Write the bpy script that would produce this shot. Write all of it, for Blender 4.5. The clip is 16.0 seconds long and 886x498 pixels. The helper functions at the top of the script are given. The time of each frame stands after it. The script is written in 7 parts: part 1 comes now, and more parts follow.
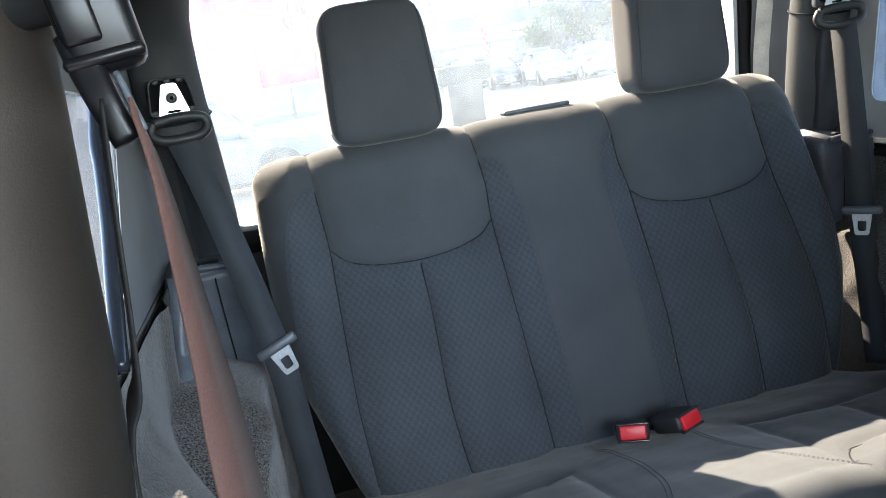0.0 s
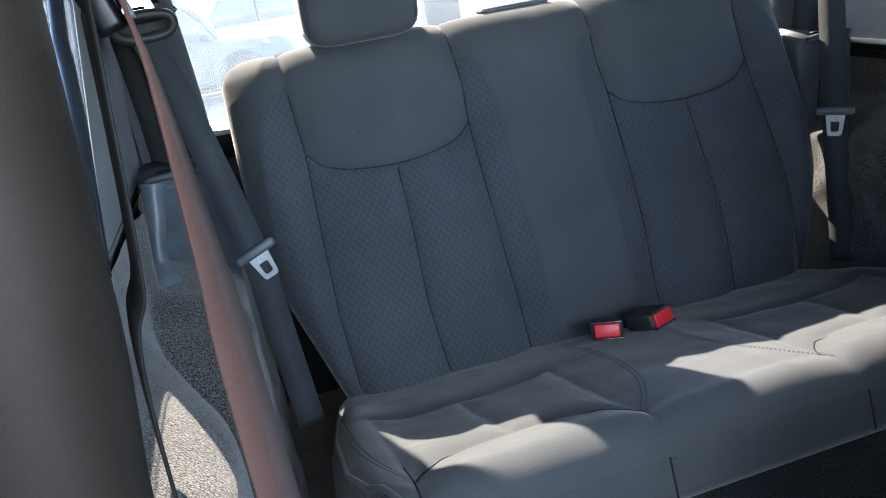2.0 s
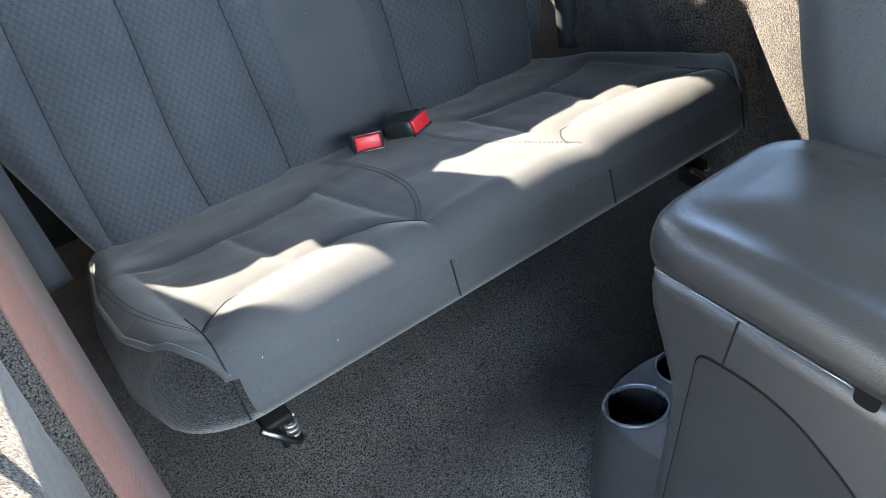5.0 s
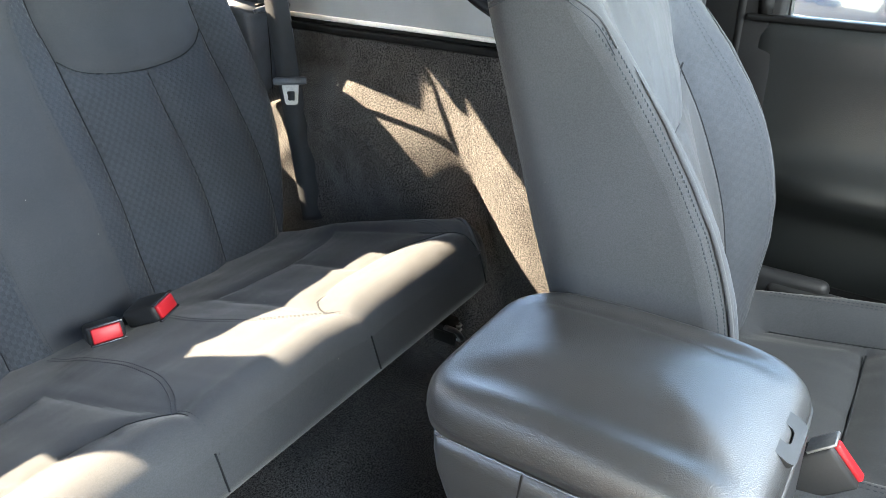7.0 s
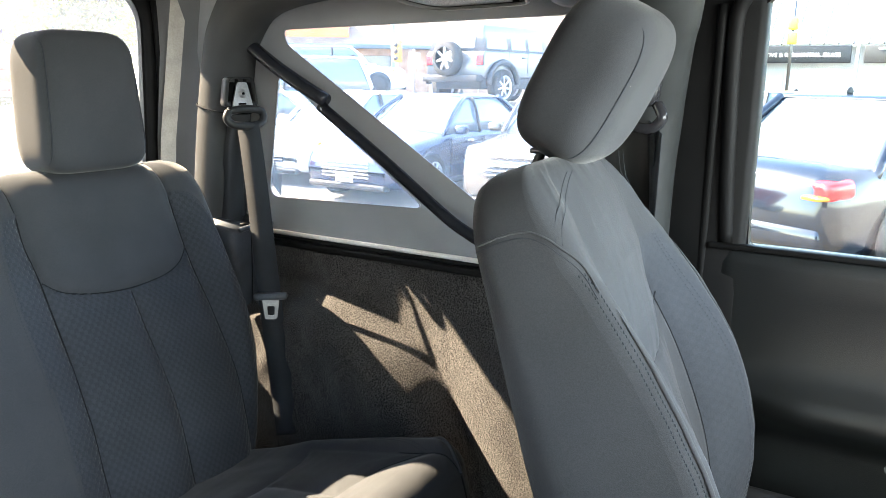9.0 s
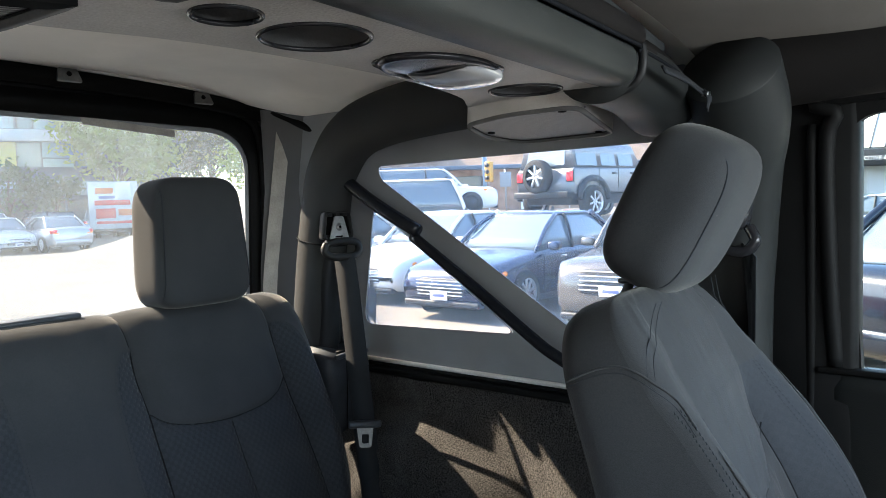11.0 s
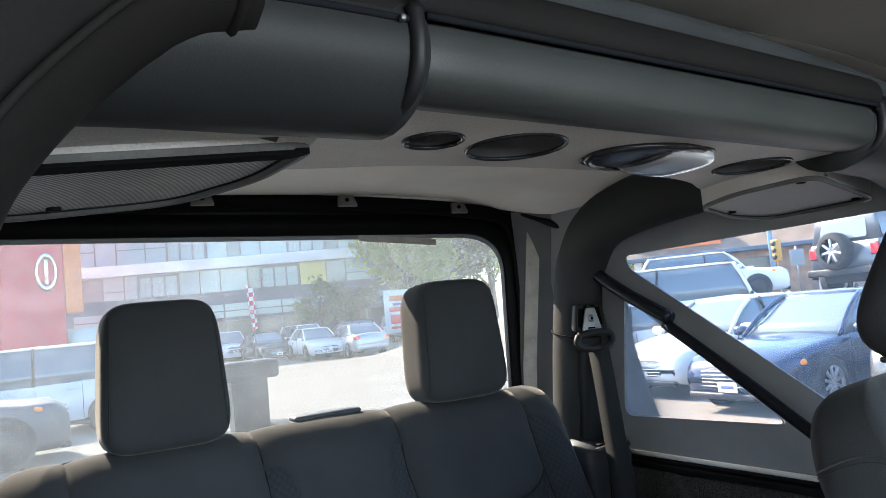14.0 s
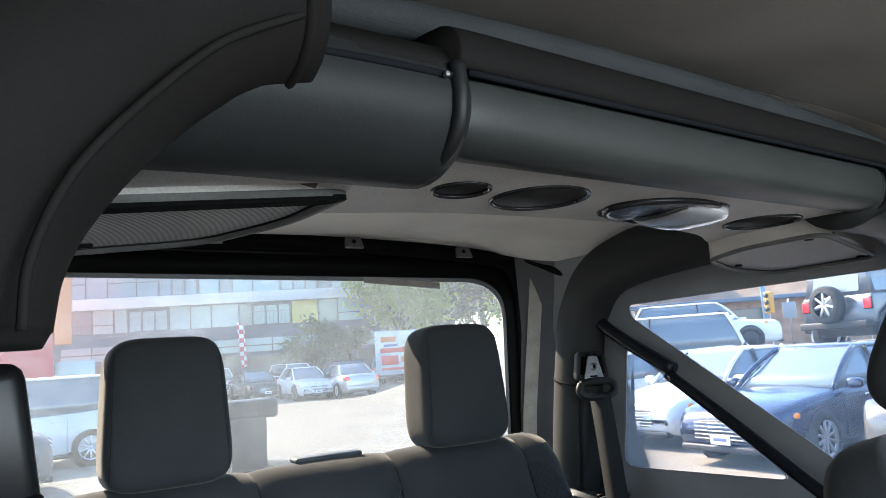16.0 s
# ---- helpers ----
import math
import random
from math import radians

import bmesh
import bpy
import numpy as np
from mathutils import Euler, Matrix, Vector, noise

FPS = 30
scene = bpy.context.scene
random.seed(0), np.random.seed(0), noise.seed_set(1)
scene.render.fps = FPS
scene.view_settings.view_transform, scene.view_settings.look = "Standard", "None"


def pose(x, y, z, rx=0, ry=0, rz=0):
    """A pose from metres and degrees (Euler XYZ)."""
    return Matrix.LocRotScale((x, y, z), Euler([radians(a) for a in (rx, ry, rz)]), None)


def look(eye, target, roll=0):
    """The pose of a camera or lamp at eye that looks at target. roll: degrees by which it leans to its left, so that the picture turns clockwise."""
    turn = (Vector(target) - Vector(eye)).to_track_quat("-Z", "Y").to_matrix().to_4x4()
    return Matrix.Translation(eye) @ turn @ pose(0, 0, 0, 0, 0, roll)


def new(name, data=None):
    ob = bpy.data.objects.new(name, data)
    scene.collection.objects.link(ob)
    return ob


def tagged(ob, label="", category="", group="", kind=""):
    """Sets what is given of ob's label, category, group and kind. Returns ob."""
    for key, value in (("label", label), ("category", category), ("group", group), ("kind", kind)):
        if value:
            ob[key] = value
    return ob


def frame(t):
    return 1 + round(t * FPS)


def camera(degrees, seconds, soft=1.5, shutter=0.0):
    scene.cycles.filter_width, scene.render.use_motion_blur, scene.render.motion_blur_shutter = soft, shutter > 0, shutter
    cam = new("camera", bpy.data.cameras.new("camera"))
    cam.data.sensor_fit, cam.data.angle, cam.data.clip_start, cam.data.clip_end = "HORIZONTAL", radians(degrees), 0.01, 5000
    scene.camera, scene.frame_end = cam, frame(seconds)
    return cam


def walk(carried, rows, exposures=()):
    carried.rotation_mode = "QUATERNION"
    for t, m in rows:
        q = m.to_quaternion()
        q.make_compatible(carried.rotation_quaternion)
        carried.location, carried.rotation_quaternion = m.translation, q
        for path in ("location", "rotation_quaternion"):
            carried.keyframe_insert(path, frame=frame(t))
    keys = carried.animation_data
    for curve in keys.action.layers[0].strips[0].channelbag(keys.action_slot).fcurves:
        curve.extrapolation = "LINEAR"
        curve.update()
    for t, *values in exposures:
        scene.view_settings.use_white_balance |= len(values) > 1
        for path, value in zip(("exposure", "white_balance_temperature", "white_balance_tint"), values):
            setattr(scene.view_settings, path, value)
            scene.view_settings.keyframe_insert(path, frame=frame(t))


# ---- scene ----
cam = camera(61.0, 16.0, soft=0.4)
PATH = [
    (0, (-0.515, -1.169, 1.081), (-0.124, 0.735, 0.609), -9.4),
    (0.5, (-0.519, -1.167, 1.08), (-0.141, 0.733, 0.583), -9.7),
    (1, (-0.521, -1.167, 1.083), (-0.143, 0.716, 0.525), -9.9),
    (1.5, (-0.525, -1.164, 1.079), (-0.134, 0.694, 0.45), -9.8),
    (2, (-0.53, -1.165, 1.078), (-0.117, 0.656, 0.36), -9.6),
    (2.5, (-0.536, -1.153, 1.086), (-0.088, 0.601, 0.236), -9.3),
    (3, (-0.537, -1.144, 1.096), (-0.06, 0.537, 0.121), -9.3),
    (3.2, (-0.544, -1.144, 1.079), (-0.043, 0.517, 0.084), -9.3),
    (5.3, (-0.549, -1.099, 1.082), (0.386, 0.147, -0.172), -5.8),
    (5.5, (-0.547, -1.098, 1.082), (0.459, 0.118, -0.147), -5.3),
    (6, (-0.544, -1.091, 1.078), (0.65, 0.044, -0.056), -3.7),
    (6.5, (-0.545, -1.084, 1.079), (0.827, -0.038, 0.067), -1.8),
    (7, (-0.549, -1.079, 1.083), (0.932, -0.094, 0.169), -0.1),
    (7.5, (-0.549, -1.069, 1.092), (1.019, -0.122, 0.288), 0.9),
    (8, (-0.547, -1.058, 1.099), (1.072, -0.11, 0.406), 1.1),
    (8.5, (-0.552, -1.052, 1.114), (1.098, -0.075, 0.544), 1.0),
    (9, (-0.562, -1.056, 1.133), (1.112, -0.054, 0.692), 0.6),
    (9.2, (-0.561, -1.058, 1.137), (1.119, -0.045, 0.748), 0.6),
    (11.3, (-0.565, -1.072, 1.156), (0.974, 0.202, 1.052), -2.2),
    (11.5, (-0.562, -1.077, 1.155), (0.953, 0.227, 1.073), -2.5),
    (12, (-0.555, -1.087, 1.152), (0.887, 0.299, 1.129), -3.0),
    (12.5, (-0.555, -1.1, 1.158), (0.79, 0.38, 1.188), -3.5),
    (13, (-0.542, -1.11, 1.153), (0.696, 0.459, 1.232), -4.3),
    (13.5, (-0.544, -1.127, 1.15), (0.593, 0.514, 1.274), -5.0),
    (14, (-0.553, -1.14, 1.149), (0.494, 0.557, 1.31), -5.5),
    (14.5, (-0.551, -1.144, 1.15), (0.431, 0.589, 1.334), -5.9),
    (15, (-0.549, -1.145, 1.148), (0.403, 0.601, 1.362), -6.0),
    (15.5, (-0.552, -1.146, 1.147), (0.419, 0.584, 1.408), -5.2),
    (16, (-0.582, -1.136, 1.154), (0.481, 0.536, 1.425), -3.9),
]
walk(cam, [(t, look(eye, target, roll)) for t, eye, target, roll in PATH],
     exposures=[(0.0, 4.2, 6200, 9), (0.8, 4.1, 6050, 9), (1.6, 4.0, 5850, 9), (2.5, 4.1, 5650, 9), (3.2, 4.3, 5900, 9), (5.5, 5.05, 6250, 8), (6.5, 5.1, 6600, 9), (7.5, 5.15, 6850, 9), (8.2, 5.0, 6700, 9), (9.2, 4.25, 6800, 9), (11.3, 3.05, 6250, 9), (13.0, 2.95, 6100, 9), (16.0, 2.95, 6100, 9)])

# ---------------------------------------------------------------- light
SUN_DIR = Vector((-0.1807, 0.7467, 0.6401)).normalized()          # towards the sun
world = bpy.data.worlds.new("sky")
scene.world = world
world.use_nodes = True
wn = world.node_tree.nodes
sky = wn.new("ShaderNodeTexSky")
sky.sky_type = "NISHITA"
sky.sun_disc = False
sky.sun_elevation = math.asin(SUN_DIR.z)
sky.sun_rotation = math.atan2(SUN_DIR.x, SUN_DIR.y)
wn["Background"].inputs["Strength"].default_value = 0.15
world.node_tree.links.new(sky.outputs[0], wn["Background"].inputs["Color"])
sun_data = bpy.data.lights.new("sun", "SUN")
sun_data.energy, sun_data.angle, sun_data.color = 3.3, radians(0.6), (1.0, 0.82, 0.61)
sun = new("sun", sun_data)
sun.matrix_world = look(SUN_DIR * 30, (0, 0, 0))


def opening_light(name, eye, target, w, h, watts, color):
    """The sky's light in an opening of the vehicle."""
    d = bpy.data.lights.new(name, "AREA")
    d.shape, d.size, d.size_y, d.energy, d.color = "RECTANGLE", w, h, watts, color
    new(name, d).matrix_world = look(eye, target)


opening_light("doorway_light", (-0.78, -1.22, 0.50), (0.15, -0.62, 0.20), 0.70, 0.50, 0.22, (0.95, 0.97, 1.0))
opening_light("windscreen_light", (0.0, -1.84, 1.24), (0.0, -0.75, 0.30), 1.3, 0.42, 3.6, (0.90, 0.97, 1.0))

# ---------------------------------------------------------------- materials
def mat(name, color, rough=0.6, metal=0.0, spec=0.5, sheen=0.0, emit=0.0):
    m = bpy.data.materials.new(name)
    m.use_nodes = True
    b = m.node_tree.nodes["Principled BSDF"]
    b.inputs["Base Color"].default_value = (*color, 1)
    b.inputs["Roughness"].default_value = rough
    b.inputs["Metallic"].default_value = metal
    b.inputs["Specular IOR Level"].default_value = spec
    b.inputs["Sheen Weight"].default_value = sheen
    b.inputs["Sheen Roughness"].default_value = 0.5
    if emit:
        b.inputs["Emission Color"].default_value = (*color, 1)
        b.inputs["Emission Strength"].default_value = emit
    return m


def node(m, kind, **inputs):
    n = m.node_tree.nodes.new(kind)
    for key, value in inputs.items():
        n.inputs[key.replace("_", " ")].default_value = value
    return n


def link(m, a, b):
    m.node_tree.links.new(a, b)


def bsdf(m):
    return m.node_tree.nodes["Principled BSDF"]


def coords(m, scale=(1, 1, 1)):
    t = node(m, "ShaderNodeTexCoord")
    k = node(m, "ShaderNodeMapping")
    k.inputs["Scale"].default_value = scale
    link(m, t.outputs["Object"], k.inputs["Vector"])
    return k.outputs[0]


def vary(m, color, scale=6.0, amount=0.25, fine=400.0, fine_amount=0.25, fac_shift=0.0):
    """Colour varied at two scales."""
    c = coords(m)
    big = node(m, "ShaderNodeTexNoise", Scale=scale, Detail=5.0)
    small = node(m, "ShaderNodeTexNoise", Scale=fine, Detail=2.0)
    link(m, c, big.inputs["Vector"])
    link(m, c, small.inputs["Vector"])
    r1 = node(m, "ShaderNodeMapRange", From_Min=0.3, From_Max=0.7, To_Min=1 - amount, To_Max=1 + amount)
    r2 = node(m, "ShaderNodeMapRange", From_Min=0.3, From_Max=0.7, To_Min=1 - fine_amount, To_Max=1 + fine_amount)
    link(m, big.outputs[0], r1.inputs[0])
    link(m, small.outputs[0], r2.inputs[0])
    mul = node(m, "ShaderNodeMath")
    mul.operation = "MULTIPLY"
    link(m, r1.outputs[0], mul.inputs[0])
    link(m, r2.outputs[0], mul.inputs[1])
    sc = node(m, "ShaderNodeVectorMath")
    sc.operation = "SCALE"
    sc.inputs[0].default_value = color
    link(m, mul.outputs[0], sc.inputs["Scale"])
    link(m, sc.outputs[0], bsdf(m).inputs["Base Color"])
    return small.outputs[0], sc


def bump(m, height, strength=0.3, distance=0.001, before=None):
    n = node(m, "ShaderNodeBump", Strength=strength, Distance=distance)
    link(m, height, n.inputs["Height"])
    if before is not None:
        link(m, before, n.inputs["Normal"])
    link(m, n.outputs[0], bsdf(m).inputs["Normal"])
    return n.outputs[0]


def fabric(name, color, facets=0.0):
    """Woven seat cloth; with facets the embossed rows of small lozenges."""
    m = mat(name, color, 0.9, spec=0.05, sheen=0.16)
    bsdf(m).inputs["Sheen Roughness"].default_value = 0.35
    bsdf(m).inputs["Sheen Tint"].default_value = (1.0, 0.98, 0.94, 1)
    small, sc = vary(m, color, 7.0, 0.12, 650.0, 0.13)
    c = coords(m, (1, 1, 1))
    weave = node(m, "ShaderNodeTexVoronoi", Scale=900.0)
    link(m, c, weave.inputs["Vector"])
    nrm = bump(m, weave.outputs["Distance"], 0.24, 0.0006)
    if facets:
        sep = node(m, "ShaderNodeSeparateXYZ")
        link(m, c, sep.inputs[0])

        def wave(sign, freq_x, freq_z):
            a = node(m, "ShaderNodeMath")
            a.operation = "MULTIPLY"
            a.inputs[1].default_value = freq_x
            link(m, sep.outputs["X"], a.inputs[0])
            b = node(m, "ShaderNodeMath")
            b.operation = "MULTIPLY_ADD"
            b.inputs[1].default_value = sign * freq_z
            link(m, sep.outputs["Z"], b.inputs[0])
            link(m, a.outputs[0], b.inputs[2])
            s = node(m, "ShaderNodeMath")
            s.operation = "SINE"
            link(m, b.outputs[0], s.inputs[0])
            return s.outputs[0]
        k = 2 * math.pi
        prod = node(m, "ShaderNodeMath")
        prod.operation = "MULTIPLY"
        link(m, wave(1, k / 0.0125, 0.0), prod.inputs[0])
        link(m, wave(1, 0.0, k / 0.0165), prod.inputs[1])
        ramp = node(m, "ShaderNodeMapRange", From_Min=-0.3, From_Max=0.3)
        ramp.interpolation_type = "SMOOTHSTEP"
        link(m, prod.outputs[0], ramp.inputs[0])
        bump(m, ramp.outputs[0], 0.45 * facets, 0.0014, nrm)
        mix = node(m, "ShaderNodeMix")
        mix.data_type = "RGBA"
        mix.blend_type = "MULTIPLY"
        mix.inputs["Factor"].default_value = 1.0
        tone = node(m, "ShaderNodeMapRange", To_Min=1 - 0.08 * facets, To_Max=1 + 0.09 * facets)
        link(m, ramp.outputs[0], tone.inputs[0])
        link(m, sc.outputs[0], mix.inputs["A"])
        link(m, tone.outputs[0], mix.inputs["B"])
        link(m, mix.outputs["Result"], bsdf(m).inputs["Base Color"])
    return m


def grained(name, color, rough, scale=260.0, strength=0.4, spec=0.5):
    """Moulded vinyl or leather with a pebbled grain."""
    m = mat(name, color, rough, spec=spec)
    vary(m, color, 9.0, 0.12, 500.0, 0.1)
    c = coords(m)
    warp = node(m, "ShaderNodeTexNoise", Scale=60.0)
    link(m, c, warp.inputs["Vector"])
    add = node(m, "ShaderNodeVectorMath")
    add.operation = "MULTIPLY_ADD"
    add.inputs[1].default_value = (0.006, 0.006, 0.006)
    link(m, warp.outputs["Color"], add.inputs[0])
    link(m, c, add.inputs[2])
    v = node(m, "ShaderNodeTexVoronoi", Scale=scale)
    v.feature = "SMOOTH_F1"
    link(m, add.outputs[0], v.inputs["Vector"])
    bump(m, v.outputs["Distance"], strength, 0.0012)
    return m


def flecked(m, size=70.0, share=0.93, color=(0.35, 0.34, 0.32)):
    """Sparse specks of pale lint over a cloth."""
    v = node(m, "ShaderNodeTexVoronoi", Scale=size)
    link(m, coords(m), v.inputs["Vector"])
    near = node(m, "ShaderNodeMapRange", From_Min=0.045, From_Max=0.03)
    link(m, v.outputs["Distance"], near.inputs[0])
    sep = node(m, "ShaderNodeSeparateColor")
    link(m, v.outputs["Color"], sep.inputs[0])
    rare = node(m, "ShaderNodeMath")
    rare.operation = "GREATER_THAN"
    rare.inputs[1].default_value = share
    link(m, sep.outputs[0], rare.inputs[0])
    both = node(m, "ShaderNodeMath")
    both.operation = "MULTIPLY"
    link(m, near.outputs[0], both.inputs[0])
    link(m, rare.outputs[0], both.inputs[1])
    mix = node(m, "ShaderNodeMix")
    mix.data_type = "RGBA"
    base = bsdf(m).inputs["Base Color"]
    link(m, base.links[0].from_socket, mix.inputs["A"])
    mix.inputs["B"].default_value = (*color, 1)
    link(m, both.outputs[0], mix.inputs["Factor"])
    link(m, mix.outputs["Result"], base)


def carpet_mat(name, color):
    m = mat(name, color, 0.95, spec=0.05, sheen=0.14)
    vary(m, color, 14.0, 0.16, 380.0, 1.1)
    c = coords(m)
    n = node(m, "ShaderNodeTexNoise", Scale=420.0, Detail=4.0)
    v = node(m, "ShaderNodeTexNoise", Scale=290.0, Detail=3.0)
    link(m, c, n.inputs["Vector"])
    link(m, c, v.inputs["Vector"])
    nrm = bump(m, v.outputs[0], 0.4, 0.002)
    bump(m, n.outputs[0], 0.7, 0.002, nrm)
    return m


def worn(name, color, rough=0.5, metal=0.0, scale=20.0, amount=0.2, relief=0.15, fine=300.0, spec=0.5):
    m = mat(name, color, rough, metal, spec * 0.5)
    small, sc = vary(m, color, scale, amount, fine, 0.1)
    bump(m, small, relief, 0.001)
    return m


def webbing(name, color):
    m = mat(name, color, 0.7, spec=0.1, sheen=0.02)
    vary(m, color, 9.0, 0.15, 600.0, 0.15)
    c = coords(m)
    w = node(m, "ShaderNodeTexWave", Scale=180.0)
    w.bands_direction = "Z"
    link(m, c, w.inputs["Vector"])
    bump(m, w.outputs[0], 0.08, 0.0008)
    return m


def ribbed(name, color, size):
    """A speaker grille of fine slanting ribs."""
    m = mat(name, color, 0.55)
    w = node(m, "ShaderNodeTexWave", Scale=2 * math.pi / (14.0 * size), Distortion=0.0)
    w.bands_direction = "DIAGONAL"
    link(m, coords(m, (1, 1, 0)), w.inputs["Vector"])
    mix = node(m, "ShaderNodeMix")
    mix.data_type = "RGBA"
    mix.inputs["A"].default_value = (color[0] * 0.2, color[1] * 0.2, color[2] * 0.2, 1)
    mix.inputs["B"].default_value = (*color, 1)
    link(m, w.outputs["Fac"], mix.inputs["Factor"])
    link(m, mix.outputs["Result"], bsdf(m).inputs["Base Color"])
    bump(m, w.outputs["Fac"], 0.6, 0.0015)
    return m


def pane_mat(name, tint, film=0.0, film_color=(0.9, 0.92, 0.95), gloss=0.06):
    """A thin window: clear, with a gloss and, for scuffed vinyl, a milky film that catches the sun."""
    m = bpy.data.materials.new(name)
    m.use_nodes = True
    t = m.node_tree
    t.nodes.remove(t.nodes["Principled BSDF"])
    out = t.nodes["Material Output"]
    clear = node(m, "ShaderNodeBsdfTransparent", Color=(*tint, 1))
    sheen = min(0.8, 13 * gloss)
    shine = node(m, "ShaderNodeBsdfGlossy", Roughness=0.03, Color=(sheen, sheen, sheen, 1))
    mix = node(m, "ShaderNodeMixShader")
    fres = node(m, "ShaderNodeFresnel", IOR=1.4)
    link(m, fres.outputs[0], mix.inputs[0])
    link(m, clear.outputs[0], mix.inputs[1])
    link(m, shine.outputs[0], mix.inputs[2])
    last = mix.outputs[0]
    if film:
        c = coords(m)
        n1 = node(m, "ShaderNodeTexNoise", Scale=5.0, Detail=6.0)
        n2 = node(m, "ShaderNodeTexNoise", Scale=38.0, Detail=2.0)
        link(m, c, n1.inputs["Vector"])
        link(m, c, n2.inputs["Vector"])
        mulf = node(m, "ShaderNodeMath")
        mulf.operation = "MULTIPLY"
        link(m, n1.outputs[0], mulf.inputs[0])
        link(m, n2.outputs[0], mulf.inputs[1])
        r = node(m, "ShaderNodeMapRange", From_Min=0.12, From_Max=0.4, To_Min=film * 0.75, To_Max=film * 1.3)
        link(m, mulf.outputs[0], r.inputs[0])
        haze = node(m, "ShaderNodeBsdfTranslucent", Color=(*film_color, 1))
        mix2 = node(m, "ShaderNodeMixShader")
        link(m, r.outputs[0], mix2.inputs[0])
        link(m, last, mix2.inputs[1])
        link(m, haze.outputs[0], mix2.inputs[2])
        last = mix2.outputs[0]
    link(m, last, out.inputs["Surface"])
    return m


CLOTH = fabric("seat_cloth", (0.034, 0.0362, 0.0392))
CLOTH_FACET = fabric("embossed_seat_cloth", (0.0305, 0.0338, 0.0388), 1.0)
CLOTH_BOLSTER = fabric("faintly_embossed_cloth", (0.0305, 0.0338, 0.0388), 0.35)
flecked(CLOTH)
THREAD = mat("thread", (0.010, 0.011, 0.013), 0.8, spec=0.04)
CARPET = carpet_mat("black_carpet", (0.041, 0.0385, 0.0365))
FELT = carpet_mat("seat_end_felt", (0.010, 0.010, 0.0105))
STITCH_TEAL = mat("blue_grey_stitch_thread", (0.016, 0.020, 0.024), 0.8, spec=0.05)
PLATE_STEEL = worn("zinc_plate", (0.5, 0.5, 0.5), 0.35, 1.0)
STITCH = mat("stitch_thread", (0.026, 0.029, 0.034), 0.8, spec=0.05)
flecked(CARPET, 90.0, 0.96, (0.2, 0.18, 0.15))
GRAIN = grained("grained_vinyl", (0.0115, 0.012, 0.0125), 0.42, 950.0, 0.26, 0.65)
GRAIN_SOFT = grained("console_side_plastic", (0.0115, 0.0122, 0.013), 0.42, 900.0, 0.15, 0.7)
PLASTIC = worn("charcoal_plastic", (0.011, 0.0115, 0.012), 0.5)
PLASTIC_GLOSS = worn("glossy_black_plastic", (0.015, 0.015, 0.017), 0.22, relief=0.03)
# Base lightened to slate to carry the sky's reflection on the plastic.
TRAY = worn("sky_tinted_plastic", (0.075, 0.082, 0.09), 0.25, relief=0.03, spec=1.6)
GUIDE_BLACK = worn("guide_black_plastic", (0.0035, 0.0035, 0.004), 0.34, relief=0.03, spec=0.35)
PLASTIC_GREY = worn("slate_grey_plastic", (0.045, 0.051, 0.06), 0.42)
PAD = grained("padded_bar_cover", (0.030, 0.031, 0.0315), 0.7, 1100.0, 0.14, 0.12)
PAD_POD = grained("sound_bar_skin", (0.029, 0.0315, 0.030), 0.46, 1100.0, 0.14, 0.25)
PAD_COVER = grained("bar_cover_vinyl", (0.018, 0.0195, 0.0195), 0.5, 1100.0, 0.14, 0.2)
PAD_DARK = grained("dark_bar_cover", (0.0115, 0.0105, 0.010), 0.75, 1100.0, 0.14, 0.08)
# The brown cast of bounced sunlight is put into the trim's colour.
POST = grained("bounce_tinted_post_trim", (0.021, 0.0165, 0.0135), 0.6, 900.0, 0.12, 0.15)
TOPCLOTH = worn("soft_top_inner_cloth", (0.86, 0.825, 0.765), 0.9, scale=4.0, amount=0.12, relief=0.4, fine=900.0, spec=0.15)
# Darker side cloth for the corners; stands for shade on the passenger panel.
TOPSIDE_DARK = worn("darkened_side_cloth", (0.13, 0.132, 0.135), 0.85, scale=5.0, amount=0.15, relief=0.4, fine=900.0, spec=0.15)
# Same roof cloth; the front section's shade is put into this darker colour.
TOPFRONT = worn("shaded_front_roof_cloth", (0.20, 0.185, 0.165), 0.9, scale=4.0, amount=0.2, relief=0.4, fine=900.0, spec=0.1)
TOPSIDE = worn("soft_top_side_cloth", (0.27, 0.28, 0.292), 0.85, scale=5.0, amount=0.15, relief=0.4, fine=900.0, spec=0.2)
TOPBLACK = worn("black_top_frame", (0.014, 0.014, 0.015), 0.45, relief=0.1)
RUBBER = worn("black_rubber", (0.005, 0.005, 0.005), 0.6, relief=0.1, spec=0.2)
PALE = worn("pale_trim_strip", (0.38, 0.36, 0.32), 0.6)
BELT = webbing("charcoal_webbing", (0.02, 0.022, 0.025))
WOVEN = webbing("ribbed_roof_strap", (0.035, 0.038, 0.039))
BELT_BROWN = webbing("brown_webbing", (0.045, 0.0235, 0.0195))
STEEL = worn("bright_steel", (0.115, 0.12, 0.125), 0.35, 1.0)
STEEL_DARK = worn("dull_steel", (0.25, 0.25, 0.25), 0.5, 0.9)
HOLE = mat("black_recess", (0.002, 0.002, 0.002), 0.9, spec=0.1)
RED = mat("red_button", (0.30, 0.010, 0.014), 0.4, spec=0.25)
BARBLACK = worn("black_enamel", (0.01, 0.011, 0.014), 0.22, relief=0.03)
GRILLE = ribbed("speaker_grille", (0.62, 0.62, 0.6), 0.0052)
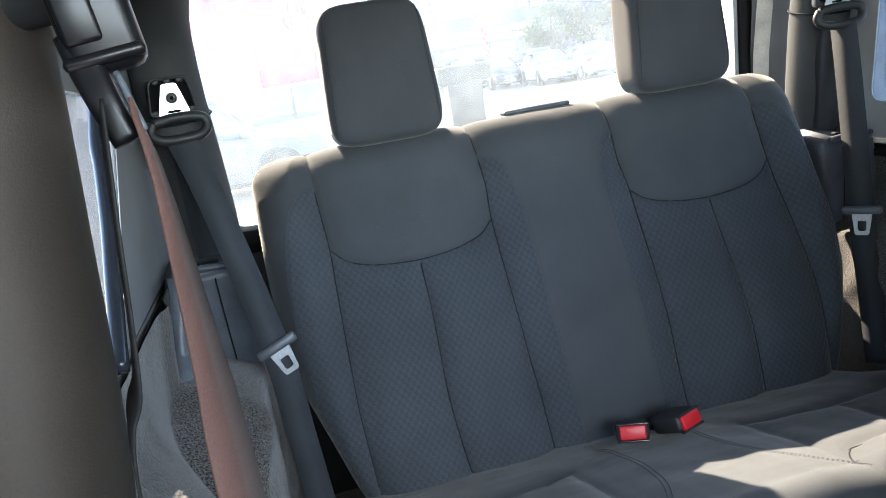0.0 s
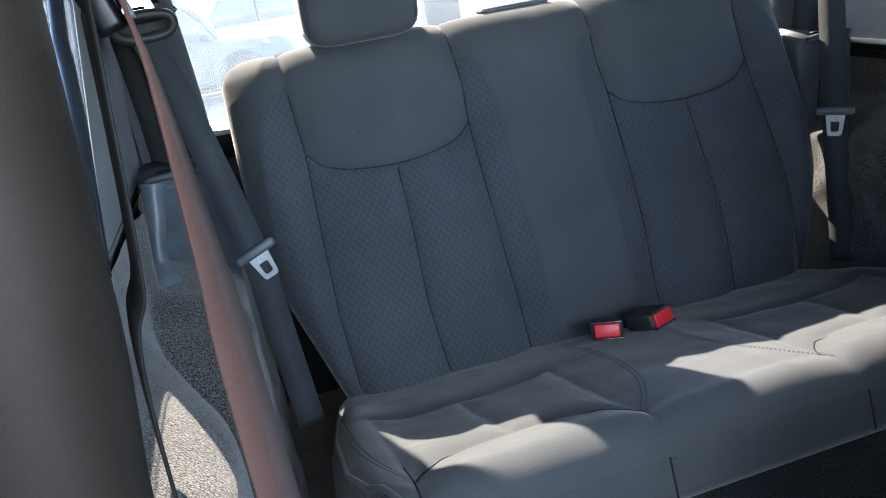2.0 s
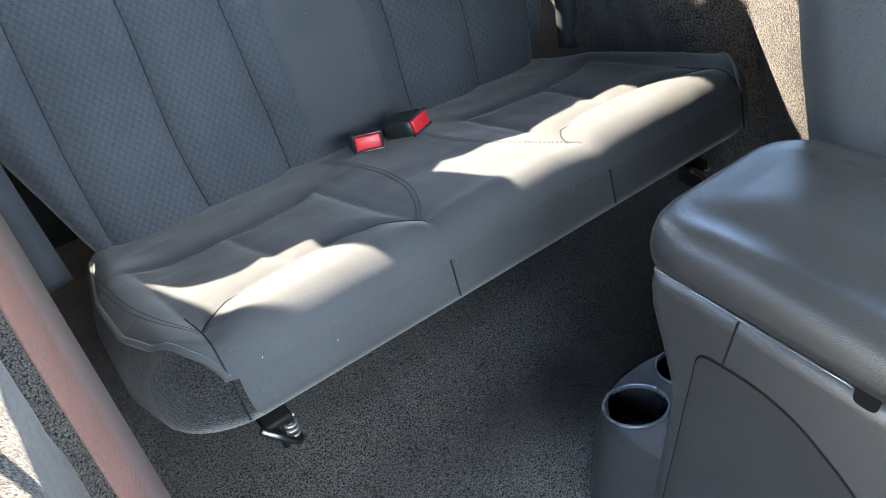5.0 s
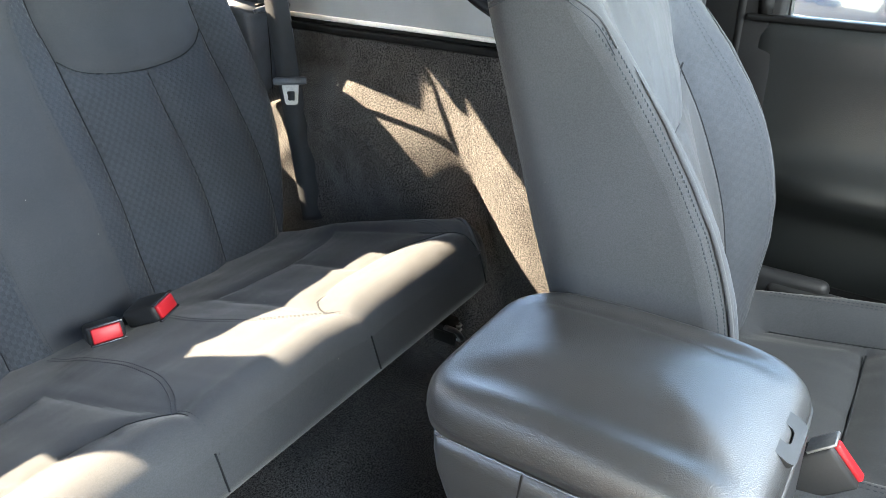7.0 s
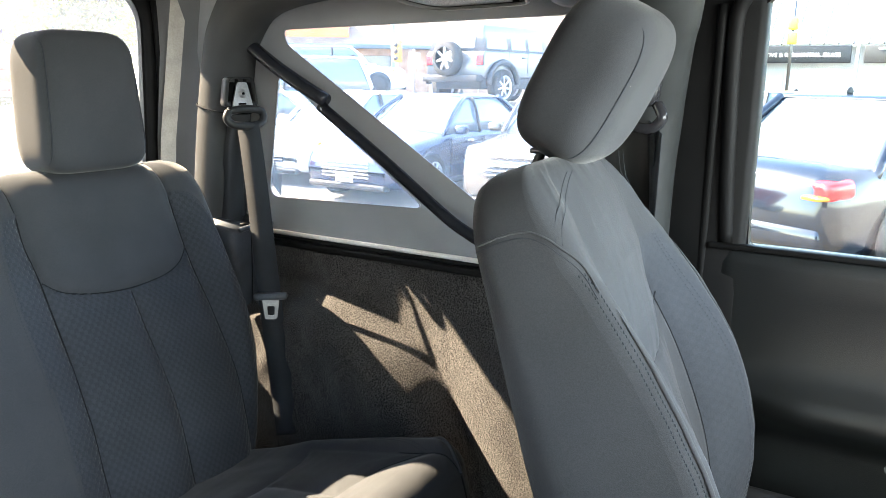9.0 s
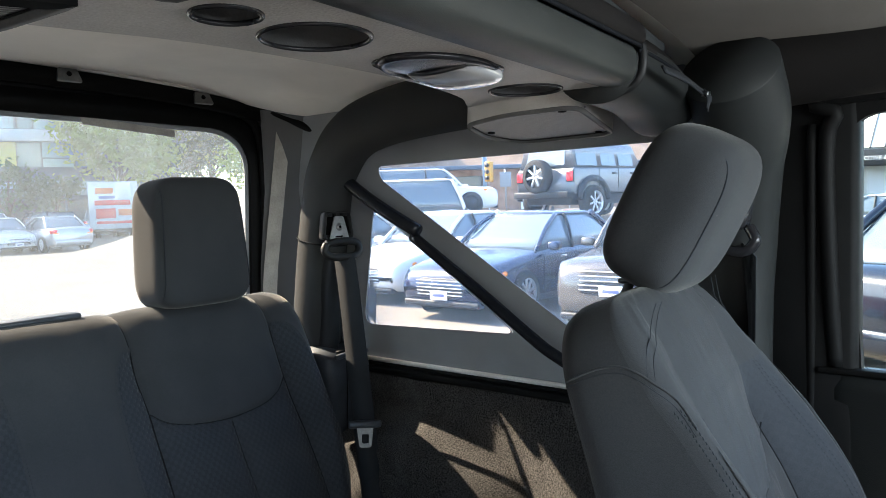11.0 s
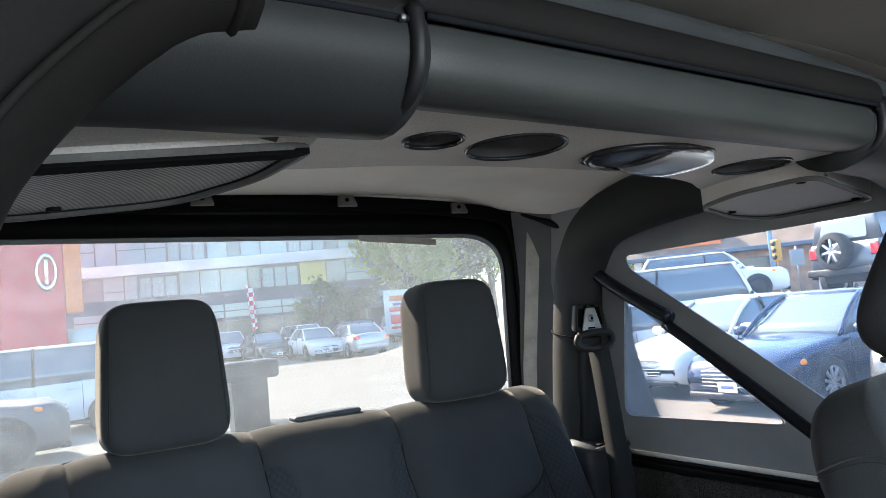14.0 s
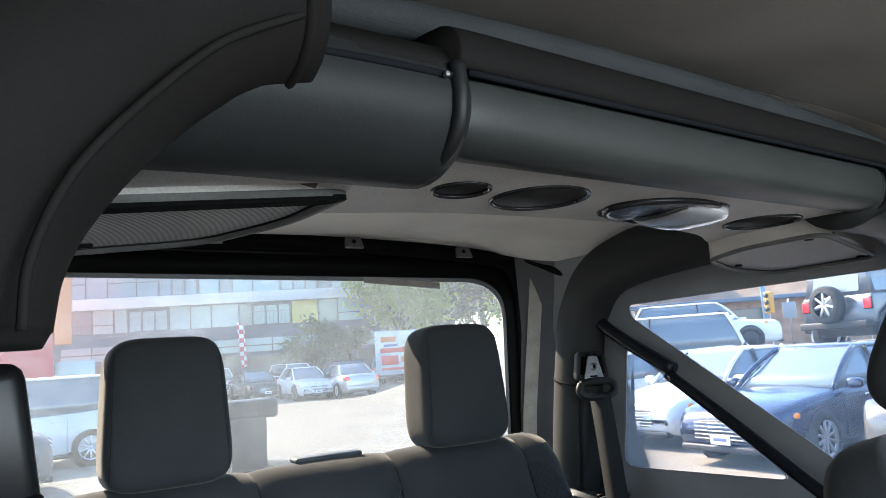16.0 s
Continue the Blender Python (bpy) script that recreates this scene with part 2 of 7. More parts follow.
LENS = mat("lamp_lens", (0.75, 0.76, 0.78), 0.12)
LENS.node_tree.nodes["Principled BSDF"].inputs["Metallic"].default_value = 0.6
SPEAKER_TRIM = worn("grey_speaker_trim", (0.09, 0.09, 0.087), 0.6)
RECESS = grained("recess_plastic", (0.035, 0.036, 0.036), 0.6, 600.0, 0.2, 0.3)
PAN = grained("dimpled_grey_plastic", (0.47, 0.455, 0.425), 0.55, 420.0, 0.5, 0.4)
DOORSKIN = grained("door_skin", (0.0055, 0.0064, 0.0064), 0.42, 900.0, 0.2, 0.35)
VINYL_PANE = pane_mat("scuffed_vinyl", (0.68, 0.71, 0.72), 0.032, (0.76, 0.88, 1.0), 0.008)
SIDE_PANE = pane_mat("side_vinyl", (0.93, 0.94, 0.95), 0.035, (0.85, 0.93, 1.0), 0.02)
GLASS = pane_mat("door_glass", (0.9, 0.94, 0.92))

# ---------------------------------------------------------------- builders
def thing(name, at, label, category, group="", kind=""):
    e = new(name)
    e.empty_display_size = 0.05
    e.location = at
    return tagged(e, label, category, group, kind)


def part(name, bm, material, parent=None, label="", m=None, smooth=True):
    """Links a bmesh as one mesh; its coordinates are the world's, or those of the pose m."""
    me = bpy.data.meshes.new(name)
    if isinstance(bm, tuple):
        me.from_pydata([tuple(map(float, v)) for v in bm[0]], [], [tuple(map(int, f)) for f in bm[1]])
        tmp = bmesh.new()
        tmp.from_mesh(me)
        bmesh.ops.recalc_face_normals(tmp, faces=tmp.faces)
        tmp.to_mesh(me)
        tmp.free()
    else:
        bmesh.ops.recalc_face_normals(bm, faces=bm.faces)
        bm.to_mesh(me)
        bm.free()
    me.materials.append(material)
    for p in me.polygons:
        p.use_smooth = smooth
    ob = new(name, me)
    if m is not None:
        ob.matrix_basis = m
    if parent is not None:
        ob.parent = parent
        up = Matrix.Translation(parent.location) if parent.type == "EMPTY" else parent.matrix_basis
        ob.matrix_parent_inverse = up.inverted()
    return tagged(ob, label)


def box(x0, x1, y0, y1, z0, z1, r=0.004, seg=2):
    bm = bmesh.new()
    bmesh.ops.create_cube(bm, size=1)
    for v in bm.verts:
        v.co = ((x0 + x1) / 2 + v.co.x * (x1 - x0), (y0 + y1) / 2 + v.co.y * (y1 - y0), (z0 + z1) / 2 + v.co.z * (z1 - z0))
    r = min(r, 0.45 * min(abs(x1 - x0), abs(y1 - y0), abs(z1 - z0)))
    if r > 0:
        bmesh.ops.bevel(bm, geom=bm.edges, offset=r, segments=seg, affect="EDGES", profile=0.5)
    return bm


def moved(bm, m):
    bmesh.ops.transform(bm, matrix=m, verts=bm.verts)
    return bm


def merged(*bms):
    out = bmesh.new()
    for b in bms:
        me = bpy.data.meshes.new("tmp")
        b.to_mesh(me)
        b.free()
        out.from_mesh(me)
        bpy.data.meshes.remove(me)
    return out


def disc(r, h, n=24, bevel=0.0):
    """A cylinder along z from 0 to h."""
    bm = bmesh.new()
    bmesh.ops.create_cone(bm, cap_ends=True, segments=n, radius1=r, radius2=r, depth=h)
    bmesh.ops.translate(bm, verts=bm.verts, vec=(0, 0, h / 2))
    if bevel:
        bmesh.ops.bevel(bm, geom=[e for e in bm.edges if abs(e.verts[0].co.z - e.verts[1].co.z) < 1e-6], offset=bevel, segments=2, affect="EDGES")
    return bm


def smooth_path(points, n=12):
    """A Catmull-Rom curve through the points."""
    p = [Vector(q) for q in points]
    p = [2 * p[0] - p[1]] + p + [2 * p[-1] - p[-2]]
    out = []
    for i in range(1, len(p) - 2):
        for k in range(n):
            t = k / n
            a, b, c, d = p[i - 1], p[i], p[i + 1], p[i + 2]
            out.append(0.5 * ((2 * b) + (c - a) * t + (2 * a - 5 * b + 4 * c - d) * t * t + (3 * b - a - 3 * c + d) * t ** 3))
    out.append(p[-2])
    return out


def sweep(points, section, up=(0, 0, 1), n=10, scale=None):
    """Sweeps a closed section of (a, b) along a smooth path: a lies across, b along up."""
    path = smooth_path(points, n) if n > 1 else [Vector(q) for q in points]
    verts, faces, k = [], [], len(section)
    ref = Vector(up)
    for i, q in enumerate(path):
        d = (path[min(i + 1, len(path) - 1)] - path[max(i - 1, 0)]).normalized()
        side = d.cross(ref)
        side = side.normalized() if side.length > 1e-4 else Vector((1, 0, 0))
        top = side.cross(d)
        s = scale(i / (len(path) - 1)) if scale else 1.0
        verts += [q + side * a * s + top * b * s for a, b in section]
    for i in range(len(path) - 1):
        for j in range(k):
            faces.append((i * k + j, i * k + (j + 1) % k, (i + 1) * k + (j + 1) % k, (i + 1) * k + j))
    faces.append(tuple(range(k))[::-1])
    faces.append(tuple((len(path) - 1) * k + j for j in range(k)))
    return verts, faces


def ring(r, n=16, rz=None):
    return [(r * math.cos(2 * math.pi * i / n), (rz or r) * math.sin(2 * math.pi * i / n)) for i in range(n)]


def flat(w, t, n=1):
    return [(-w / 2, -t / 2), (w / 2, -t / 2), (w / 2, t / 2), (-w / 2, t / 2)]


def tube(points, r, up=(0, 0, 1), n=10, sides=18, scale=None):
    return sweep(points, ring(r, sides), up, n, scale)


def rounded_poly(points, r, n=6):
    """Rounds the corners of a polygon in the plane."""
    out = []
    m = len(points)
    for i in range(m):
        a, b, c = (Vector(points[(i + k) % m]) for k in (-1, 0, 1))
        u, v = (a - b), (c - b)
        rr = min(r if not isinstance(r, (list, tuple)) else r[i], 0.45 * u.length, 0.45 * v.length)
        p, q = b + u.normalized() * rr, b + v.normalized() * rr
        for k in range(n + 1):
            t = k / n
            out.append(tuple((1 - t) ** 2 * p + 2 * t * (1 - t) * b + t * t * q))
    return out


def plate(outer, holes, place, thick):
    """A flat sheet with holes; place(u, v, w) gives the world point at depth w."""
    bm = bmesh.new()
    loops = []
    for loop in [outer] + list(holes):
        vs = [bm.verts.new((u, v, 0)) for u, v in loop]
        loops.append([bm.edges.new((vs[i], vs[(i + 1) % len(vs)])) for i in range(len(vs))])
    bmesh.ops.triangle_fill(bm, use_beauty=True, use_dissolve=False, edges=bm.edges[:], normal=(0, 0, 1))
    got = bmesh.ops.extrude_face_region(bm, geom=bm.faces[:])
    for v in got["geom"]:
        if isinstance(v, bmesh.types.BMVert):
            v.co.z = thick
    for v in bm.verts:
        v.co = Vector(place(v.co.x, v.co.y, v.co.z))
    return bm


def band(loop_a, loop_b, place, thick):
    """A raised frame between two loops with the same number of points."""
    n = len(loop_a)
    verts = [place(u, v, w) for w in (0, thick) for loop in (loop_a, loop_b) for u, v in loop]
    faces = []
    for i in range(n):
        j = (i + 1) % n
        faces += [(i, j, n + j, n + i), (2 * n + i, 3 * n + i, 3 * n + j, 2 * n + j), (i, 2 * n + i, 2 * n + j, j), (n + i, n + j, 3 * n + j, 3 * n + i)]
    return verts, faces


def pillow(w, d, h, power=4.0, taper=1.0, n=14, lean=0.0):
    """A soft block: a superellipsoid of the given full sizes, narrower at the top by taper."""
    bm = bmesh.new()
    bmesh.ops.create_cube(bm, size=2)
    bmesh.ops.subdivide_edges(bm, edges=bm.edges[:], cuts=n, use_grid_fill=True)
    for v in bm.verts:
        c = v.co
        length = (abs(c.x) ** power + abs(c.y) ** power + abs(c.z) ** power) ** (1 / power)
        c = c / length
        k = 1 + (taper - 1) * (c.z * 0.5 + 0.5)
        v.co = (c.x * w / 2 * k, c.y * d / 2 + lean * c.z * h / 2, c.z * h / 2)
    return bm


def seg_dist(px, pz, poly):
    """The distance of points from a polyline."""
    best = np.full(px.shape, 9.0)
    for (a, b), (c, d) in zip(poly[:-1], poly[1:]):
        ux, uz = c - a, d - b
        t = np.clip(((px - a) * ux + (pz - b) * uz) / (ux * ux + uz * uz + 1e-12), 0, 1)
        best = np.minimum(best, np.hypot(px - a - t * ux, pz - b - t * uz))
    return best


def curve2(points, n=10):
    return [(p.x, p.y) for p in smooth_path([(a, b, 0) for a, b in points], n)]


def upholster(holder, m, width, v0, v1, edge, thick, seams, shape, regions, cols=240, rows=150, skip=(), groove=0.011, lined=None, ends=None, nick=(0.005, 0.0045)):
    """A padded pad over the plane (x, z) with its face towards -y. width(v) gives the half width, shape(x, v) the
    relief in front of the plane, seams lie as grooves, regions is a list of (name, material, test)."""
    s = np.linspace(-1, 1, cols + 1)
    s = 0.55 * s + 0.45 * np.sin(s * math.pi / 2)
    q = np.linspace(0, 1, rows + 1)
    q = 0.55 * q + 0.45 * (0.5 - 0.5 * np.cos(q * math.pi))
    v = v0 + (v1 - v0) * q
    wv = np.array([width(a) for a in v])
    X, Vv = s[None, :] * wv[:, None], np.repeat(v[:, None], cols + 1, 1)
    lat = (1 - np.abs(s))[None, :] * wv[:, None]
    ex, ev = np.clip(1 - lat / edge[0], 0, 1), np.clip(1 - (v1 - Vv) / edge[1], 0, 1)
    el = np.clip(1 - (Vv - v0) / edge[2], 0, 1) if edge[2] else 0 * ex
    e = 1 - (1 - ex) * (1 - ev) * (1 - el)
    drop = edge[0] * (1 - np.sqrt(1 - e ** 2))
    D = shape(X, Vv)
    ds = np.full(X.shape, 9.0)
    for poly in seams:
        ds = np.minimum(ds, seg_dist(X, Vv, poly))
    D = D - nick[0] * np.exp(-((ds / nick[1]) ** 2)) - groove * np.exp(-((ds / 0.024) ** 2))
    rough = np.array([[noise.noise(Vector((a * 9, b * 9, thick * 31))) for a in np.linspace(-1, 1, 33)] for b in np.linspace(0, 1, 25)])
    yi, xi = np.clip(q * 24, 0, 23.999), np.clip((s + 1) * 16, 0, 31.999)
    y0i, x0i = yi.astype(int), xi.astype(int)
    fy, fx = (yi - y0i)[:, None], (xi - x0i)[None, :]
    fy, fx = fy * fy * (3 - 2 * fy), fx * fx * (3 - 2 * fx)
    wob = (rough[y0i][:, x0i] * (1 - fy) * (1 - fx) + rough[y0i + 1][:, x0i] * fy * (1 - fx) + rough[y0i][:, x0i + 1] * (1 - fy) * fx + rough[y0i + 1][:, x0i + 1] * fy * fx)
    D = D + 0.0022 * wob - drop
    tag = np.full(X.shape, -1)
    cx, cv = (X[:-1, :-1] + X[1:, 1:]) / 2, (Vv[:-1, :-1] + Vv[1:, 1:]) / 2
    pick = np.full(cx.shape, len(regions) - 1)
    for k in range(len(regions) - 2, -1, -1):
        pick = np.where(regions[k][2](cx, cv), k, pick)
    pts = np.stack([X, -D, Vv], -1)
    for k, (name, material, _) in enumerate(regions):
        rr, cc = np.nonzero(pick == k)
        if not len(rr):
            continue
        for side in ((-1, 1) if name.endswith("*") else (0,)):
            keep = np.ones(len(rr), bool) if not side else (cx[rr, cc] * side > 0)
            r2, c2 = rr[keep], cc[keep]
            ids = np.stack([r2 * (cols + 1) + c2, r2 * (cols + 1) + c2 + 1, (r2 + 1) * (cols + 1) + c2 + 1, (r2 + 1) * (cols + 1) + c2], -1)
            used, back = np.unique(ids, return_inverse=True)
            part(name.rstrip("*"), (pts.reshape(-1, 3)[used].tolist(), back.reshape(ids.shape).tolist()), material, holder, m=m)
    # the sides and the back shell
    loop = [(0, j) for j in range(cols + 1)] + [(i, cols) for i in range(1, rows + 1)] + [(rows, j) for j in range(cols - 1, -1, -1)] + [(i, 0) for i in range(rows - 1, 0, -1)]
    rim = np.array([pts[i, j] for i, j in loop])
    mid = np.array([0, 0, (v0 + v1) / 2])
    verts, n = [], len(rim)
    for t, shrink in ((0, 1.0), (0.25, 1.0), (0.5, 0.999), (0.75, 0.994), (1.0, 0.975), (1.0, 0.6), (1.0, 0.02)):
        layer = rim.copy()
        layer[:, 1] = rim[:, 1] * (1 - t) + thick * t
        layer[:, 0] = rim[:, 0] * shrink
        layer[:, 2] = mid[2] + (rim[:, 2] - mid[2]) * (1 + (shrink - 1))
        verts.append(layer)
    faces = [(a * n + i, a * n + (i + 1) % n, (a + 1) * n + (i + 1) % n, (a + 1) * n + i) for a in range(len(verts) - 1) for i in range(n)]
    if ends:
        flank = [f for f in faces if abs(rim[f[0] % n][0]) > 0.83 * max(wv) ]
        faces = [f for f in faces if not (abs(rim[f[0] % n][0]) > 0.83 * max(wv))]
        for sx in (-1, 1):
            part("flank", (np.concatenate(verts).tolist(), [f for f in flank if rim[f[0] % n][0] * sx > 0]), ends, holder, "black carpet flank", m=m)
    part("side_panel", (np.concatenate(verts).tolist(), faces), skip[0] if skip else CLOTH, holder, m=m)

    def surface(x, vv):
        """The point of the face next to (x, vv)."""
        fi = float(np.clip(np.interp(vv, v, np.arange(rows + 1)), 0, rows - 1e-6))
        i = int(fi)
        fj = float(np.clip(np.interp(x / np.interp(vv, v, wv), s, np.arange(cols + 1)), 0, cols - 1e-6))
        j = int(fj)
        f, g = fi - i, fj - j
        return (pts[i, j] * (1 - f) * (1 - g) + pts[i + 1, j] * f * (1 - g) + pts[i, j + 1] * (1 - f) * g + pts[i + 1, j + 1] * f * g)
    for poly in (seams if lined is None else lined):
        fine = [(p0[0] + (p1[0] - p0[0]) * k / 6, p0[1] + (p1[1] - p0[1]) * k / 6) for p0, p1 in zip(poly[:-1], poly[1:]) for k in range(6)] if len(poly) < 12 else poly
        line = [tuple(Vector(surface(a, b)) + Vector((0, 0.0003, 0))) for a, b in fine if v0 + 0.004 < b < v1 - 0.0008]
        line = [tuple(sum(line[max(0, min(len(line) - 1, i + d))][k] for d in (-1, 0, 1)) / 3 for k in range(3)) for i in range(len(line))]
        if len(line) > 2:
            part("seam", tube(line, 0.0013, (0, 1, 0), 2, 6), THREAD, holder, m=m)
    return surface


def stitches(holder, m, surface, lines, pitch=0.0062, lift=0.0008, material=None):
    """Rows of short stitches along lines on an upholstered face."""
    for line in lines:
        verts, faces = [], []
        pts = [Vector(surface(a, b)) for a, b in line]
        run, left = [], 0.0
        for a, b in zip(pts[:-1], pts[1:]):
            seg = b - a
            while left < seg.length and seg.length > 1e-6:
                run.append((a + seg * (left / seg.length), seg.normalized()))
                left += pitch
            left -= seg.length
        for c, d in run:
            n = Vector((0, -1, 0))
            side = d.cross(n).normalized() * 0.0006
            k = len(verts)
            f = d * pitch * 0.32
            up = n * lift
            verts += [c - f - side + up * 0.2, c - f + side + up * 0.2, c + f + side + up * 0.2, c + f - side + up * 0.2, c - f * 0.6 + up * 1.6, c + f * 0.6 + up * 1.6]
            faces += [(k, k + 1, k + 4), (k + 1, k + 2, k + 5, k + 4), (k + 2, k + 3, k + 5), (k + 3, k, k + 4, k + 5)]
        if verts:
            tagged(part("stitching", (verts, faces), material or STITCH, holder, "row of dark stitches", m=m), kind="stuff")

# ---------------------------------------------------------------- the shell of the vehicle
FLOOR = 0.10


def height_sheet(us, vs, place, thick_to=None):
    verts = [place(u, v) for u in us for v in vs]
    n = len(vs)
    faces = [(i * n + j, (i + 1) * n + j, (i + 1) * n + j + 1, i * n + j + 1) for i in range(len(us) - 1) for j in range(n - 1)]
    return verts, faces


def lerp_list(a, b, n):
    return [a + (b - a) * i / n for i in range(n + 1)]


def nz(x, y, z=0.0, s=1.0):
    return noise.noise(Vector((x * s, y * s, z * s)))


def floor_z(x, y):
    tunnel = 0.05 * max(0.0, 1 - (x / 0.22) ** 2) if abs(x) < 0.22 else 0.0
    step = 0.03 * min(1.0, max(0.0, (y + 0.42) / 0.1))
    return FLOOR + tunnel * min(1, max(0, (-0.45 - y) / 0.15)) + step + 0.004 * nz(x, y, 0, 11)


def ribbon_flat(line, width):
    """A strip of carpet laid over the floor, its edge along the line."""
    verts, faces = [], []
    for i in range(41):
        q = i / 40 * (len(line) - 1)
        k = min(int(q), len(line) - 2)
        x, y = (line[k][j] + (line[k + 1][j] - line[k][j]) * (q - k) for j in (0, 1))
        z = floor_z(x, y)
        verts += [(x, y, z - 0.004), (x, y, z + 0.009), (x, y + 0.010, z + 0.013), (x, y + width, floor_z(x, y + width) - 0.002)]
    faces = [(4 * i + j, 4 * i + j + 1, 4 * i + j + 5, 4 * i + j + 4) for i in range(40) for j in range(3)]
    return verts, faces


tagged(part("floor", height_sheet(lerp_list(-0.74, 0.74, 74), lerp_list(-1.75, 0.52, 90), lambda x, y: (x, y, floor_z(x, y))), CARPET),
       "worn black carpet on the vehicle floor", "floor", kind="structure")
tagged(part("floor_pan", box(-0.76, 0.76, -1.78, 0.56, -0.05, 0.07, 0.01), PLASTIC), "dark steel pan under the carpet", "floor", kind="structure")


tagged(part("floor_carpet_edge", ribbon_flat([(-0.16, -0.795), (-0.05, -0.745), (0.06, -0.690), (0.16, -0.655)], 0.09), CARPET), "overlapping edge of the rear floor carpet", "floor", kind="structure")


def smooth_step(t):
    t = min(1.0, max(0.0, t))
    return t * t * (3 - 2 * t)


def wheelhouse_x(y, z, side):
    """How far the carpeted side stands from the middle."""
    d = math.hypot(y - 0.06, z - 0.16) + 0.012 * nz(y, z, side + 5, 5)
    k = min(1.0, max(0.0, (0.53 - d) / 0.07))
    k = k * k * (3 - 2 * k)
    fold = 0.012 * math.exp(-((y + 0.06 - (z - 0.6) * 0.4) / 0.03) ** 2) * min(1, max(0, (z - 0.55) / 0.1))
    lump = 0.010 * nz(y, z, side, 7) + 0.004 * nz(y, z, side + 3, 19)
    post = smooth_step(((-0.20 if side > 0 else -0.08) - y) / 0.34) * smooth_step((0.72 - z) / 0.12)
    return 0.705 + 0.022 * (side < 0) - max(0.125 * k, (0.055 if side > 0 else 0.100) * post) - fold + lump * (0.4 + k)


for side, nm in ((1, "wall_driver_side"), (-1, "wall_passenger_side")):
    ys = lerp_list(-0.76, 0.50, 140)
    zs = lerp_list(0.08, 0.752 if side > 0 else 0.790, 100)
    tagged(part(nm, height_sheet(ys, zs, lambda y, z: (side * wheelhouse_x(y, z, side), y, z)), CARPET),
           "side wall covered in black carpet over the wheel housing", "wall", kind="structure")
    tagged(part("wall_outer", box(side * 0.745, side * 0.79, -0.80, 0.55, 0.0, 0.755, 0.01), PLASTIC), "outer body side", "wall", kind="structure")
tagged(part("wall_tailgate", box(-0.72, 0.72, 0.50, 0.55, 0.07, 0.80, 0.012), PLASTIC), "inner face of the closed tailgate", "wall", kind="structure")
# Unseen wall added above the doorway to block side light; sill below.
tagged(part("wall_doorway_blocker", merged(box(-0.76, -0.735, -1.76, -0.86, 0.80, 1.36, 0.01), box(-0.76, -0.735, -1.76, -0.86, 0.02, 0.09, 0.01)), PLASTIC), "unseen wall added over the open doorway to block light, with its sill", "wall", kind="structure")
# The deep upper box is added, unseen, to shade the low front seats.
tagged(part("wall_front", merged(box(-0.74, 0.74, -1.80, -1.74, 0.0, 0.92, 0.01), box(-0.74, 0.74, -2.1, -1.50, 0.78, 0.92, 0.04)), PLASTIC), "plain unseen dashboard wall, deepened to shade the seats", "wall", kind="structure")


def roof_z(x, y):
    edge = (abs(x) / 0.72) ** 4
    sag = 0.012 * math.sin((y + 0.6) * 5) * (1 - edge)
    z = 1.44 - 0.10 * edge + sag
    if y < -0.62:
        z -= 0.02
    return z + 0.004 * max(0, (y - 0.25) / 0.25)


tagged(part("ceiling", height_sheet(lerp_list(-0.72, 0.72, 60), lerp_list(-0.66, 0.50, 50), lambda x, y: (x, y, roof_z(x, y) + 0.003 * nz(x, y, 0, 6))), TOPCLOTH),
       "pale grey cloth inner side of the folding top", "ceiling", kind="structure")
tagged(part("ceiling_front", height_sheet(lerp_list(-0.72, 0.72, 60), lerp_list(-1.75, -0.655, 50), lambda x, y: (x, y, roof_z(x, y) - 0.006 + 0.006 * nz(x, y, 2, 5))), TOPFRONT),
       "inner cloth of the front roof section, darkened for shade", "ceiling", kind="structure")
tagged(part("roof", height_sheet(lerp_list(-0.75, 0.75, 30), lerp_list(-1.78, 0.53, 30), lambda x, y: (x, y, roof_z(x, y) + 0.03)), TOPBLACK),
       "black folding top outside", "roof", kind="structure")

# ---------------------------------------------------------------- soft top sides and rear
def side_place(side):
    def place(y, z, w):
        x = 0.722 + 0.024 * (side < 0) - 0.05 * max(0.0, (z - 0.76) / 0.6) ** 1.3
        return (side * (x + w), y, z)
    return place


